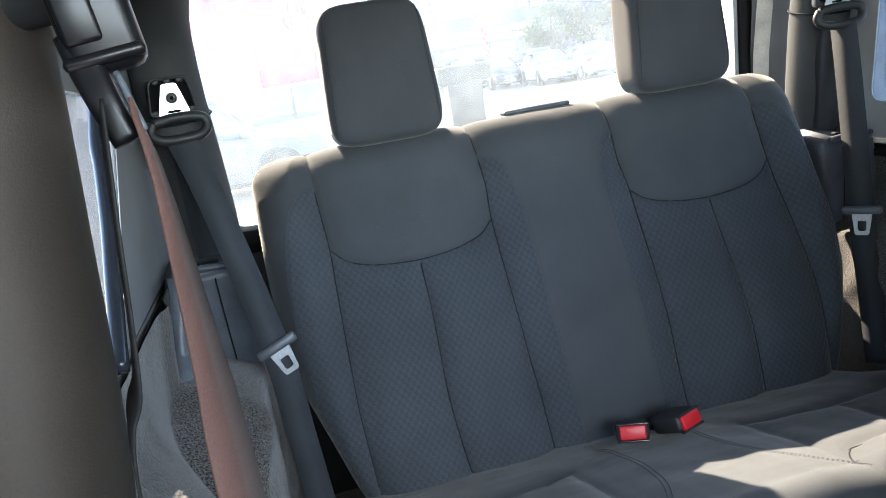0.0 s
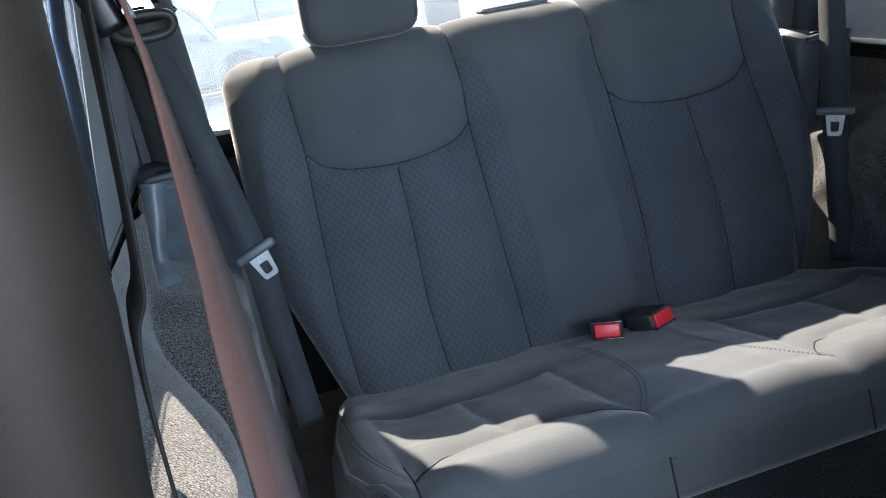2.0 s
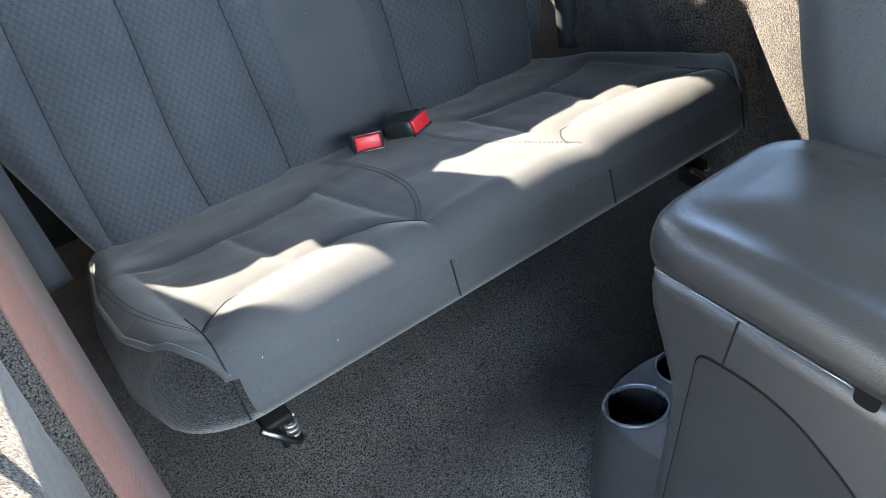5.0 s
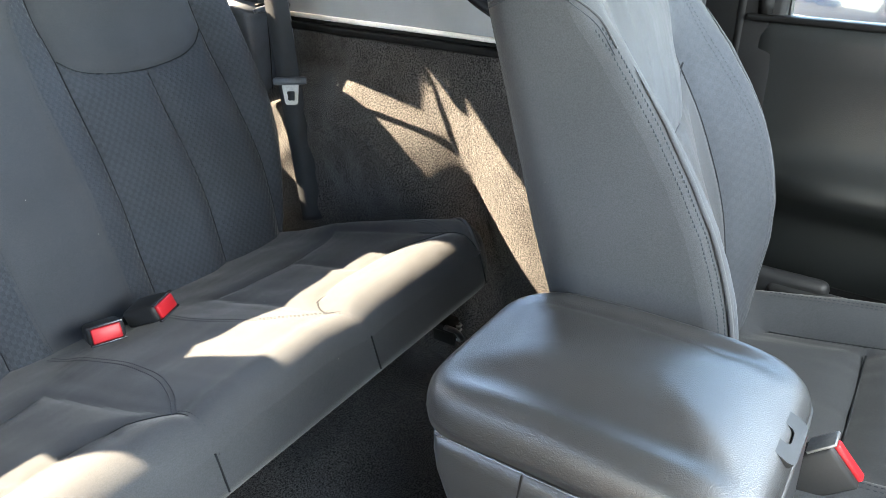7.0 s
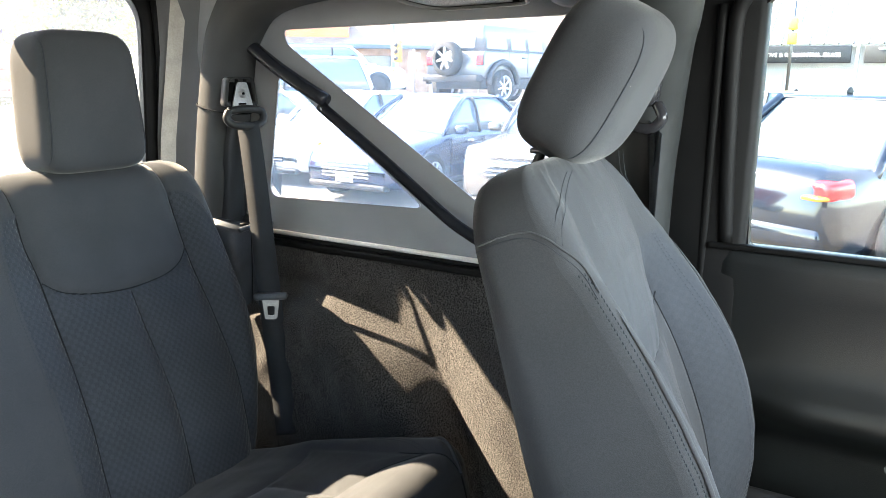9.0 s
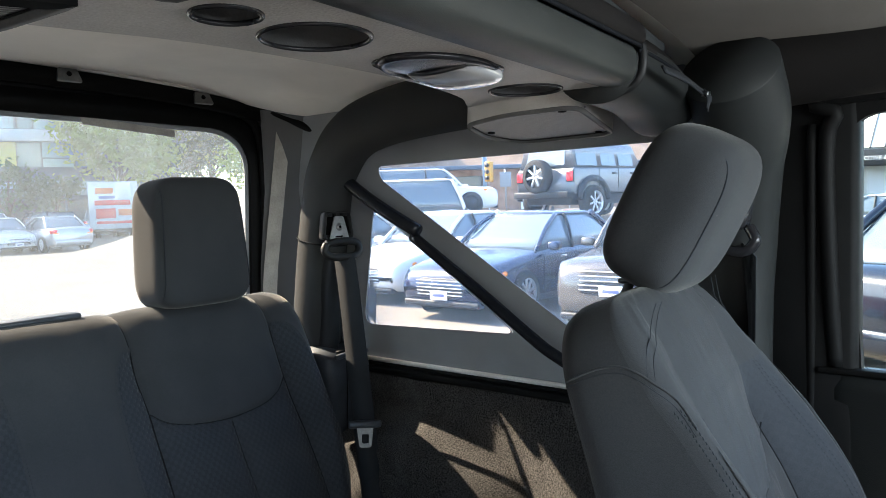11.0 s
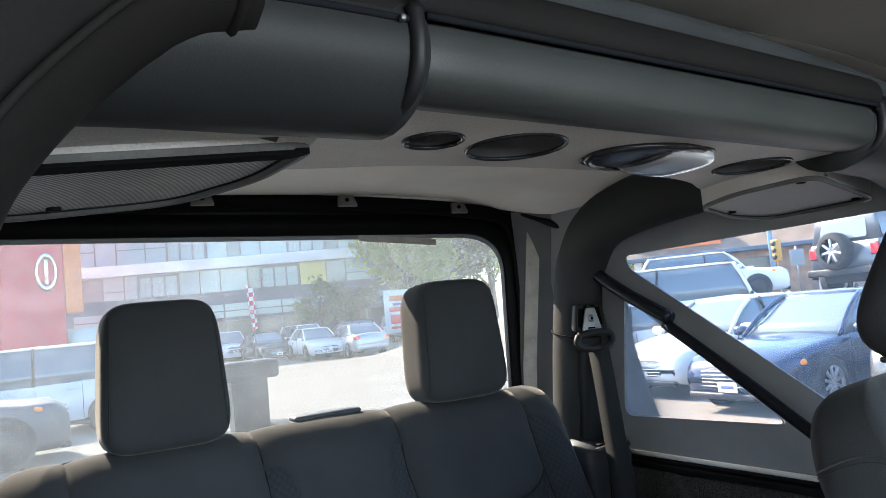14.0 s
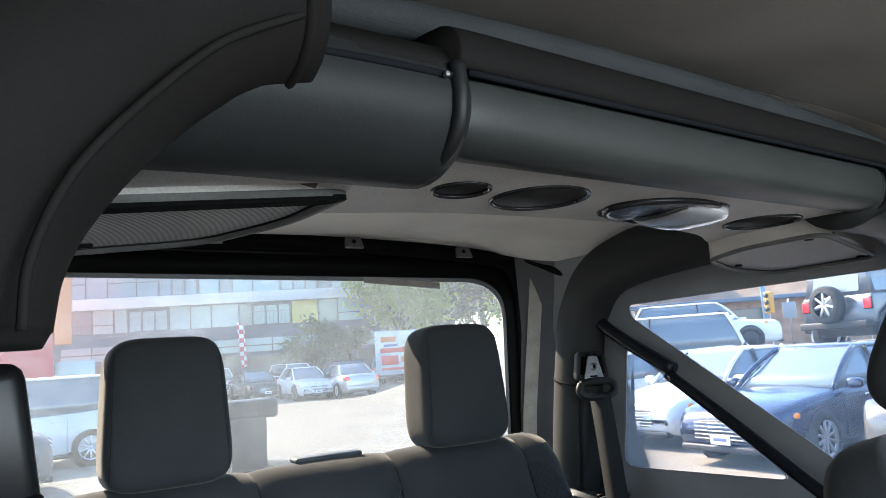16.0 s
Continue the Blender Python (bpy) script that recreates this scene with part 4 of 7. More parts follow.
# ---------------------------------------------------------------- rear belts
def d_ring(at, side, name="belt_guide"):
    g = thing(name, at, "belt guide with a bright steel plate in a black housing", "belt guide", "belt guides")
    x, y, z = at
    m = pose(x, y, z, 0, 0, -side * 12) @ Matrix.Scale(1.08, 4)
    trap = lambda k, dz=0.0: rounded_poly([(-0.037 * k, -0.012 + dz), (0.037 * k, -0.012 + dz), (0.029 * k, 0.046 - dz), (-0.029 * k, 0.046 - dz)], 0.010 * k, 4)
    hs = part("housing", moved(plate(trap(0.9, 0.004), [], lambda u, v, t: (u, 0.004 + t, v), 0.014), m), HOLE, g, "open black housing", smooth=False)
    part("rim", band(trap(1.0), trap(0.90, 0.004), lambda u, v, t: (u, -0.005 + t, v), 0.022), PLASTIC, hs, "black rim of the housing", m=m)
    for u, v in ((-0.028, -0.006), (0.028, -0.006), (0.0, 0.040), (-0.018, 0.040), (0.018, 0.040)):
        part("catch", moved(box(u - 0.005, u + 0.005, -0.003, 0.006, v - 0.004, v + 0.004, 0.0015), m), PLASTIC, hs)
    pl = part("steel_plate", moved(plate(rounded_poly([(-0.024, -0.012), (0.024, -0.012), (0.011, 0.036), (-0.011, 0.036)], 0.004, 2), [rounded_poly([(-0.010, -0.008), (0.010, -0.008), (0.010, -0.0045), (-0.010, -0.0045)], 0.0015, 2)], lambda u, v, t: (u, -0.004 - t, v), 0.003), m), PLATE_STEEL, g, "bright steel plate", smooth=False)
    part("bolt", moved(disc(0.0085, 0.003, 18, 0.001), m @ pose(0, -0.007, 0.014, 90)), PLATE_STEEL, pl)
    part("bolt_socket", moved(disc(0.003, 0.001, 8), m @ pose(0, -0.0103, 0.014, 90)), HOLE, pl)
    part("ring", tube([m @ Vector(q) for q in [(-0.036, -0.012, -0.020), (-0.042, -0.014, -0.034), (-0.030, -0.018, -0.046), (0, -0.020, -0.049), (0.030, -0.018, -0.046), (0.042, -0.014, -0.034), (0.036, -0.012, -0.020), (0.0, -0.012, -0.016), (-0.036, -0.012, -0.020)]], 0.0085, (0, 1, 0), 8, 12), PLASTIC, g, "black plastic ring")
    return g


def ribbon(points, w, across, t=0.0016, n=14):
    """A flat strap along a path, its width along the vector across."""
    path = smooth_path(points, n)
    verts, faces = [], []
    many = across if isinstance(across, list) else [across] * len(points)
    wide = w if isinstance(w, list) else [w] * len(points)
    for i, p in enumerate(path):
        q = i / (len(path) - 1) * (len(points) - 1)
        k = min(int(q), len(points) - 2)
        a = Vector(many[k]).lerp(Vector(many[k + 1]), q - k).normalized()
        d = (path[min(i + 1, len(path) - 1)] - path[max(i - 1, 0)]).normalized()
        s = (a - d * a.dot(d)).normalized()
        nrm = s.cross(d)
        h = (wide[k] + (wide[k + 1] - wide[k]) * (q - k)) / 2
        verts += [p - s * h - nrm * t / 2, p + s * h - nrm * t / 2, p + s * h + nrm * t / 2, p - s * h + nrm * t / 2]
    for i in range(len(path) - 1):
        for j in range(4):
            faces.append((4 * i + j, 4 * i + (j + 1) % 4, 4 * i + 4 + (j + 1) % 4, 4 * i + 4 + j))
    faces += [(3, 2, 1, 0), tuple(4 * (len(path) - 1) + j for j in range(4))]
    return verts, faces


def tongue(holder, at, m):
    t = part("tongue", plate(rounded_poly([(-0.0125, -0.044), (0.0125, -0.044), (0.018, 0.0), (-0.018, 0.0)], 0.005, 3), [rounded_poly([(-0.007, -0.036), (0.007, -0.036), (0.008, -0.016), (-0.008, -0.016)], 0.003, 2)], lambda u, v, w: (u, w - 0.0015, v), 0.003), STEEL, holder, "steel tongue", m=m, smooth=False)
    part("tongue_grip", box(-0.035, 0.035, -0.008, 0.007, -0.003, 0.013, 0.005), PLASTIC_GREY, holder, "black plastic grip", m=m)
    return t


for side in (-1, 1):
    gx, gy, gz = (0.632 if side > 0 else -0.652), 0.172, 1.083
    d_ring((gx, gy, gz), side)
    tx, ty, tz = (-0.570, 0.03, 0.680) if side < 0 else (0.572, 0.052, 0.674)
    ax, ay, az = (-0.548, 0.0, 0.36) if side < 0 else (0.568, 0.012, 0.370)
    bl = thing("seat_belt", (gx, gy, 0.62), "charcoal seat belt hanging from its guide with a steel tongue", "seat belt", "rear seat belts")
    part("webbing", ribbon([(gx, gy - 0.018, gz - 0.046), (gx * 0.6 + tx * 0.4, gy * 0.6 + ty * 0.4 - 0.01, gz * 0.6 + tz * 0.4), (tx, ty, tz), ((tx + ax) / 2, (ty + ay) / 2, (tz + az) / 2), (ax, ay, az)], 0.047, (1, 0.15, 0) if side < 0 else (0.62, -0.78, 0)), BELT, bl, "charcoal webbing")
    part("inner_run", ribbon([(gx - side * 0.004, gy + 0.004, gz - 0.046), (gx, gy + 0.03, 0.95), (gx, gy + 0.05, 0.78)], 0.046, (1, 0.15, 0) if side < 0 else (0.62, -0.78, 0)), BELT, bl, "charcoal webbing")
    tongue(bl, (tx, ty, tz), pose(tx - side * 0.004, ty - 0.006, tz, -10, -20 if side < 0 else 0, 6 if side < 0 else -50))
    rx = 0.64 if side > 0 else -0.668
    cv = thing("retractor_cover", (rx, 0.2, 0.62), "slate grey plastic belt retractor cover", "cover", "retractor covers")
    part("shell", sweep([(rx + side * 0.012, 0.215, 0.60), (rx + side * 0.008, 0.21, 0.70), (rx, 0.205, 0.785), (rx, 0.20, 0.812)], rounded_poly([(-0.066, -0.05), (0.066, -0.05), (0.07, 0.05), (-0.07, 0.05)], 0.022, 4), (0, -1, 0), 6, lambda t: 1.12 - 0.2 * t), PLASTIC_GREY, cv)
    part("top_rim", sweep([(rx - 0.05, 0.152, 0.806), (rx, 0.149, 0.810), (rx + 0.05, 0.152, 0.806)], ring(0.006, 10), (0, 0, 1), 5), PLASTIC_GREY, cv, "raised rim of the cover")
    part("slot", box(rx - 0.03, rx + 0.03, 0.160, 0.172, 0.812, 0.817, 0.002), RUBBER, cv)
    part("mould_line", tube([(rx - side * 0.02, 0.1475, 0.79), (rx - side * 0.021, 0.148, 0.72), (rx - side * 0.023, 0.152, 0.63)], 0.0012, (0, 1, 0), 4, 6), RUBBER, cv)
    if side < 0:
        part("side_tab", ribbon([(-0.690, 0.040, 0.826), (-0.696, 0.024, 0.782), (-0.704, 0.010, 0.742), (-0.708, 0.000, 0.712), (-0.708, -0.010, 0.690), (-0.707, -0.014, 0.676), (-0.706, -0.016, 0.666)], [0.036, 0.028, 0.023, 0.026, 0.042, 0.050, 0.036], (1, 0.25, 0), 0.005), PLASTIC_GREY, cv, "grey plastic strap with a flared foot")

# ---------------------------------------------------------------- driver's seat
SX = 0.37
drv = thing("front_seat", (SX, -1.05, FLOOR), "charcoal cloth driver's seat with stitched bolsters and headrest", "seat")
DB = pose(SX - 0.022, -0.942, 0.45, -18, 0, 7)
F_IN = curve2([(0.125, 0.0), (0.135, 0.12), (0.142, 0.25), (0.140, 0.36), (0.125, 0.45), (0.112, 0.54), (0.105, 0.65)], 6)
F_TOP = max(k for k, p in enumerate(F_IN) if p[1] < 0.47)
F_PIPE = curve2([(0.196, 0.0), (0.204, 0.10), (0.207, 0.22), (0.202, 0.33), (0.187, 0.43), (0.172, 0.51), (0.140, 0.55), (0.12, 0.565)], 6)
F_YOKE = curve2([(0.0, 0.355), (0.06, 0.36), (0.11, 0.385), (0.138, 0.42)], 6)


def drv_width(v):
    w = float(np.interp(v, [-0.06, 0.0, 0.12, 0.24, 0.34, 0.42, 0.50, 0.56, 0.65], [0.20, 0.212, 0.222, 0.226, 0.223, 0.213, 0.203, 0.197, 0.188]))
    r = 0.075
    k = max(0.0, v - (0.64 - r)) / r
    return w - r * (1 - math.sqrt(max(0.0, 1 - min(1, k) ** 2)))


def drv_shape(x, v):
    a = np.abs(x)
    lift = np.interp(v, [-0.06, 0.0, 0.075, 0.13, 0.18, 0.23, 0.27, 0.31, 0.36, 0.42, 0.49, 0.53, 0.60, 0.65], [0.006, 0.018, 0.044, 0.066, 0.079, 0.084, 0.084, 0.081, 0.071, 0.055, 0.031, 0.017, 0.004, 0.0])
    t = np.clip((a - 0.110) / 0.095, 0, 1)
    d = lift * t * t * (3 - 2 * t)
    d += 0.012 * np.clip(1 - (a / 0.12) ** 2, 0, 1) + 0.012 * np.exp(-(((v - 0.15) / 0.14) ** 2)) * (1 - t)
    return d - 0.01 - 0.02 * np.clip((v - 0.5) / 0.15, 0, 1)


f_out = lambda x, v: np.abs(x) > at_v(F_IN, v)
surf3 = upholster(drv, DB, drv_width, -0.06, 0.64, (0.028, 0.075, 0.0), 0.112, mirrored(F_IN[:F_TOP], F_YOKE), drv_shape,
                  [("bolster_panel*", CLOTH_BOLSTER, lambda x, v: f_out(x, v) & (np.abs(x) < at_v(F_PIPE, v)) & (v < 0.5)),
                   ("bolster_edge*", CLOTH, lambda x, v: f_out(x, v) & (v < 0.5)),
                   ("upper_panel", CLOTH, lambda x, v: v > np.minimum(at_x(F_YOKE + [(0.2, 0.43)], np.abs(x)), 0.5)),
                   ("center_panel", CLOTH, lambda x, v: np.abs(x) < 9)], 200, 170, groove=0.005)
for sx in (-1, 1):
    # piped edge and double stitch round the side of the backrest
    rim = [(sx * (drv_width(v) - 0.0105), -float(drv_shape(np.array([sx * (drv_width(v) - 0.008)]), np.array([v]))[0]) + 0.004, v) for v in lerp_list(0.0, 0.56, 28)]
    part("piping", tube([(x, y, v) for x, y, v in rim if v < 0.50], 0.003, (0, 1, 0), 2, 8, lambda t: min(1.0, (1.0 - t) / 0.15 + 0.05)), CLOTH, drv, m=DB)
    verts, faces = [], []
    for dy, lat in ((0.0085, 0.0066), (0.0140, 0.0026)):
        for k in range(110):
            v = 0.52 * k / 109
            x = sx * (drv_width(v) - lat + 0.0022)
            y = -float(drv_shape(np.array([sx * (drv_width(v) - 0.005)]), np.array([v]))[0]) + dy
            n0 = len(verts)
            verts += [(x, y - 0.0006, v - 0.0016), (x, y + 0.0006, v - 0.0016), (x, y + 0.0006, v + 0.0016), (x, y - 0.0006, v + 0.0016), (x + sx * 0.0013, y, v - 0.0008), (x + sx * 0.0013, y, v + 0.0008)]
            faces += [(n0, n0 + 1, n0 + 4), (n0 + 1, n0 + 2, n0 + 5, n0 + 4), (n0 + 2, n0 + 3, n0 + 5), (n0 + 3, n0, n0 + 4, n0 + 5)]
    tagged(part("side_stitching", (verts, faces), STITCH_TEAL, drv, m=DB), kind="stuff")


def drv_edge_x(y, v):
    """Half width of the rounded edge of the backrest at a depth."""
    w = drv_width(v)
    drop = y + float(drv_shape(np.array([w]), np.array([v]))[0])
    ev = min(1.0, max(0.0, 1 - (0.64 - v) / 0.075))
    e = math.sqrt(max(0.0, 1 - max(0.0, 1 - max(0.0, drop) / 0.028) ** 2))
    ex = min(1.0, max(0.0, 1 - (1 - e) / max(0.02, 1 - ev)))
    return w - 0.028 * (1 - ex)


SHOULDER = smooth_path([Vector(p) for p in [(0, 0.108, 0.572), (0, 0.075, 0.577), (0, 0.050, 0.575), (0, 0.032, 0.565), (0, 0.020, 0.552), (0, 0.008, 0.537), (0, 0.000, 0.522), (0, -0.008, 0.500)]], 5)
CREST = smooth_path([Vector(p) for p in [(0, 0.020, 0.553), (0, 0.018, 0.575), (0, 0.015, 0.595), (0, 0.010, 0.612), (0, 0.006, 0.622)]], 5)
for sx in (-1, 1):
    # a turned seam over the shoulder and a double seam that climbs from it to the headrest
    part("shoulder_seam", tube([(sx * (drv_edge_x(p.y, p.z) + 0.0002), p.y, p.z) for p in SHOULDER], 0.0014, (1, 0, 0), 2, 8), CLOTH, drv, "turned shoulder seam", m=DB)
    for line, shift in ((SHOULDER, 0.006), (CREST, 0.003), (CREST, -0.003)):
        dy, dz = (0.3 * shift, -shift) if line is SHOULDER else (shift, 0)
        part("shoulder_stitch", tube([(sx * (drv_edge_x(p.y + dy, p.z + dz) + 0.0001), p.y + dy, p.z + dz) for p in line], 0.0005, (1, 0, 0), 2, 6), STITCH, drv, m=DB)
stitches(drv, DB, surf3, mirrored([(a - 0.016, b) for a, b in F_PIPE if 0.06 < b < 0.5], [(a - 0.022, b) for a, b in F_PIPE if 0.06 < b < 0.5]))
headrest(drv, pose(SX - 0.012, -0.728, 1.133, 27, 0, 3), 0.232, 0.118, 0.205, 0.88, 0.088, 3.6)
part("headrest_bezel", box(SX - 0.085, SX - 0.035, -0.71, -0.67, 1.045, 1.052, 0.003), STEEL, drv, "bright post collar")
DC = Matrix(((-1, 0, 0, SX), (0, -0.1392, -0.9903, -0.95), (0, -0.9903, 0.1392, 0.463), (0, 0, 0, 1)))
D_IN = curve2([(0.150, 0.0), (0.155, 0.15), (0.158, 0.30), (0.155, 0.42)], 6)


def dc_shape(x, v):
    t = np.clip((np.abs(x) - 0.13) / 0.07, 0, 1)
    return 0.035 * t * t * (3 - 2 * t) - 0.008


surf4 = upholster(drv, DC, lambda v: float(np.interp(v, [-0.1, 0.1, 0.4, 0.5], [0.225, 0.25, 0.255, 0.23])), -0.08, 0.50, (0.045, 0.07, 0.0), 0.10,
                  mirrored(D_IN) + [[(-0.152, 0.14), (0.152, 0.14)], [(-0.155, 0.27), (0.155, 0.27)]], dc_shape,
                  [("cushion_bolster*", CLOTH, lambda x, v: np.abs(x) > at_v(D_IN, v)), ("cushion_panel", CLOTH, lambda x, v: np.abs(x) < 9)], 110, 110)
stitches(drv, DC, surf4, mirrored(off(D_IN, 0.05), off(D_IN, 0.042)))
part("recliner_cover", box(SX + 0.245, SX + 0.275, -1.02, -0.90, 0.40, 0.50, 0.02, 3), PLASTIC, drv, "black plastic hinge cover")
part("seat_base", box(SX - 0.2, SX + 0.2, -1.40, -0.92, FLOOR, 0.34, 0.02), PLASTIC, drv, "dark seat base")
part("outer_lever", box(SX + 0.24, SX + 0.262, -1.10, -0.93, 0.455, 0.485, 0.01), PLASTIC, drv)

# front buckle by the console
fb = thing("seat_belt_buckle", (0.15, -1.05, 0.45), "black buckle with a red button beside the console", "buckle", "seat belt buckles")
mfb = look((0.155, -1.102, 0.549), (0.155, -1.0, 0.455))
part("body", box(-0.013, 0.013, -0.026, 0.026, -0.085, -0.004, 0.005, 3), PLASTIC, fb, m=mfb)
part("release_button", box(-0.006, 0.006, -0.022, 0.022, -0.006, 0.001, 0.002), RED, fb, "red release button", m=mfb)
part("bezel", box(-0.0125, 0.0125, 0.0245, 0.028, -0.03, 0.002, 0.001), STEEL_DARK, fb, "thin bright edge", m=mfb)
part("stalk", box(-0.006, 0.006, -0.017, 0.017, -0.20, -0.08, 0.003), STEEL_DARK, fb, m=mfb)

# ---------------------------------------------------------------- centre console
con = thing("center_console", (-0.005, -0.92, FLOOR), "black grained centre console with armrest lid and rear cup holders", "console")
CXC = -0.005


def lid_mesh():
    """A rounded cap: upright sides, a raised shoulder, a shallow channel and a crown."""
    plan = rounded_poly([(-0.124, -1.058), (0.107, -1.058), (0.104, -0.756), (-0.120, -0.756)], [0.035, 0.035, 0.06, 0.06], 10)
    plan = [p for i, p in enumerate(plan)]
    loops = [(0.93, 0.638), (0.995, 0.6405), (1.008, 0.652), (1.004, 0.664), (0.986, 0.674), (0.95, 0.6805), (0.91, 0.683), (0.865, 0.684), (0.82, 0.6848), (0.77, 0.686), (0.70, 0.688), (0.58, 0.692), (0.42, 0.696), (0.22, 0.699), (0.02, 0.700)]
    dense = []
    for (a0, b0), (a1, b1) in zip(plan, plan[1:] + plan[:1]):
        k = max(1, int(math.hypot(a1 - a0, b1 - b0) / 0.012))
        dense += [(a0 + (a1 - a0) * i / k, b0 + (b1 - b0) * i / k) for i in range(k)]
    verts = []
    for s, z in loops:
        inset = (1 - s) * 0.122
        for a, b in dense:
            u, w = a, b + 0.905
            fx = max(0.0, 1 - inset / 0.122)
            fy = max(0.0, 1 - inset / 0.153)
            verts.append((CXC + u * fx, -0.905 + w * fy, z + (0.0035 * math.exp(-((abs(u * fx) - 0.098) / 0.010) ** 2) - 0.0075 * math.exp(-((abs(u * fx) - 0.074) / 0.014) ** 2)) * min(1.0, max(0.0, (0.13 - abs(w * fy)) / 0.05)) - 0.010 * max(0.0, (w * fy) / 0.153) ** 2 - 0.022 * max(0.0, -(w * fy) / 0.153) ** 5 * min(1.0, max(0.0, (z - 0.64) / 0.04))))
    n = len(dense)
    faces = [(i * n + j, i * n + (j + 1) % n, (i + 1) * n + (j + 1) % n, (i + 1) * n + j) for i in range(len(loops) - 1) for j in range(n)]
    faces += [tuple(range(n)), tuple((len(loops) - 1) * n + j for j in range(n))]
    return verts, faces


lid = part("armrest_lid", lid_mesh(), GRAIN, con, "black grained vinyl armrest lid")
part("lid_seal", box(CXC - 0.110, CXC + 0.110, -1.045, -0.782, 0.630, 0.642, 0.004), RUBBER, con)
lm = pose(0.004, -1.043, 0.6640, -62) @ Matrix.Scale(0.92, 4)
latch = part("lid_latch", plate(rounded_poly([(-0.034, -0.020), (0.034, -0.020), (0.030, 0.018), (-0.030, 0.018)], 0.012, 5), [rounded_poly([(-0.012, -0.010), (0.012, -0.010), (0.012, 0.006), (-0.012, 0.006)], 0.007, 4)], lambda u, v, t: (u, -t, v), 0.006), PLASTIC, con, "dark plastic lid latch", m=lm, smooth=False)
part("latch_well", box(-0.013, 0.013, -0.003, 0.003, -0.011, 0.007, 0.001), HOLE, latch, m=lm)

# tub: an outline in plan, drawn in towards the floor, leaning forward at the back
def tub_ring(z):
    t = (z - FLOOR) / (0.632 - FLOOR)
    back = float(np.interp(z, [0.10, 0.30, 0.45, 0.50, 0.55, 0.575, 0.60, 0.632], [-0.800, -0.806, -0.814, -0.811, -0.794, -0.784, -0.777, -0.779]))
    hw = 0.104 + 0.013 * t
    pts = rounded_poly([(-hw, -1.06 - 0.02 * (1 - t)), (hw, -1.06 - 0.02 * (1 - t)), (hw, back), (-hw, back)], [0.02, 0.02, 0.016, 0.016], 6)
    return [(CXC + a, b, z) for a, b in pts]


rings = [tub_ring(z) for z in lerp_list(FLOOR, 0.632, 24)]
n = len(rings[0])
tv = [p for r in rings for p in r]
tf = [(i * n + j, i * n + (j + 1) % n, (i + 1) * n + (j + 1) % n, (i + 1) * n + j) for i in range(len(rings) - 1) for j in range(n)] + [tuple((len(rings) - 1) * n + j for j in range(n))]
part("tub", (tv, tf), GRAIN_SOFT, con, "black grained plastic tub")
for sx in (-1, 1):
    fx = lambda u, v, t: (CXC + sx * (0.1045 + 0.013 * (v - FLOOR) / (0.632 - FLOOR) + t), u, v)
    part("side_inset", plate(rounded_poly([(-0.842, 0.568), (-0.815, 0.14), (-1.06, 0.14), (-1.055, 0.46), (-1.001, 0.522), (-0.938, 0.562), (-0.895, 0.571)], [0.014, 0.01, 0.01, 0.03, 0.05, 0.05, 0.03], 6), [], fx, 0.0015), PLASTIC, con, "smooth dark side inset", smooth=False)
    part("seam", plate([(-0.8670, 0.570), (-0.8652, 0.570), (-0.8728, 0.631), (-0.8746, 0.631)], [], fx, 0.0010), RUBBER, con, smooth=False)
    part("inset_gap", band(rounded_poly([(-0.8405, 0.5695), (-0.8135, 0.14), (-1.0615, 0.14), (-1.0565, 0.461), (-1.0022, 0.5235), (-0.9385, 0.5635), (-0.895, 0.5725)], [0.014, 0.01, 0.01, 0.03, 0.05, 0.05, 0.03], 6), rounded_poly([(-0.842, 0.568), (-0.815, 0.14), (-1.06, 0.14), (-1.055, 0.46), (-1.001, 0.522), (-0.938, 0.562), (-0.895, 0.571)], [0.014, 0.01, 0.01, 0.03, 0.05, 0.05, 0.03], 6), fx, 0.0006), HOLE, con)
    part("tub_lip", tube([(CXC + sx * 0.1165, y, 0.6325 ) for y in (-0.785, -0.87, -0.97)], 0.0012, n=4, sides=6), TRAY, con, "pale top edge of the tub")
    part("side_notch", plate(rounded_poly([(-0.972, 0.621), (-0.972, 0.638), (-0.991, 0.638), (-0.991, 0.621)], [0.007, 0.001, 0.001, 0.007], 4), [], fx, 0.0015), HOLE, con, smooth=False)

# rear cup holder shelf
def cup_ring(z, k):
    pts = rounded_poly([(-0.125 * k, -0.83), (0.125 * k, -0.83), (0.125 * k, -0.70 + 0.02 * (k - 1)), (0.06 * k, -0.635), (-0.06 * k, -0.635), (-0.125 * k, -0.70 + 0.02 * (k - 1))], [0.01, 0.01, 0.05, 0.05, 0.05, 0.05], 6)
    return [(CXC + a, b - 0.03 * (z > 0.3) * (z - 0.3) / 0.1, z) for a, b in pts]


def low(p):
    """The shelf's own place: a little smaller, close behind the tub."""
    return (0.837 * p[0] + 0.009, 0.837 * p[1] - 0.126, max(FLOOR, 0.837 * p[2] + 0.010))


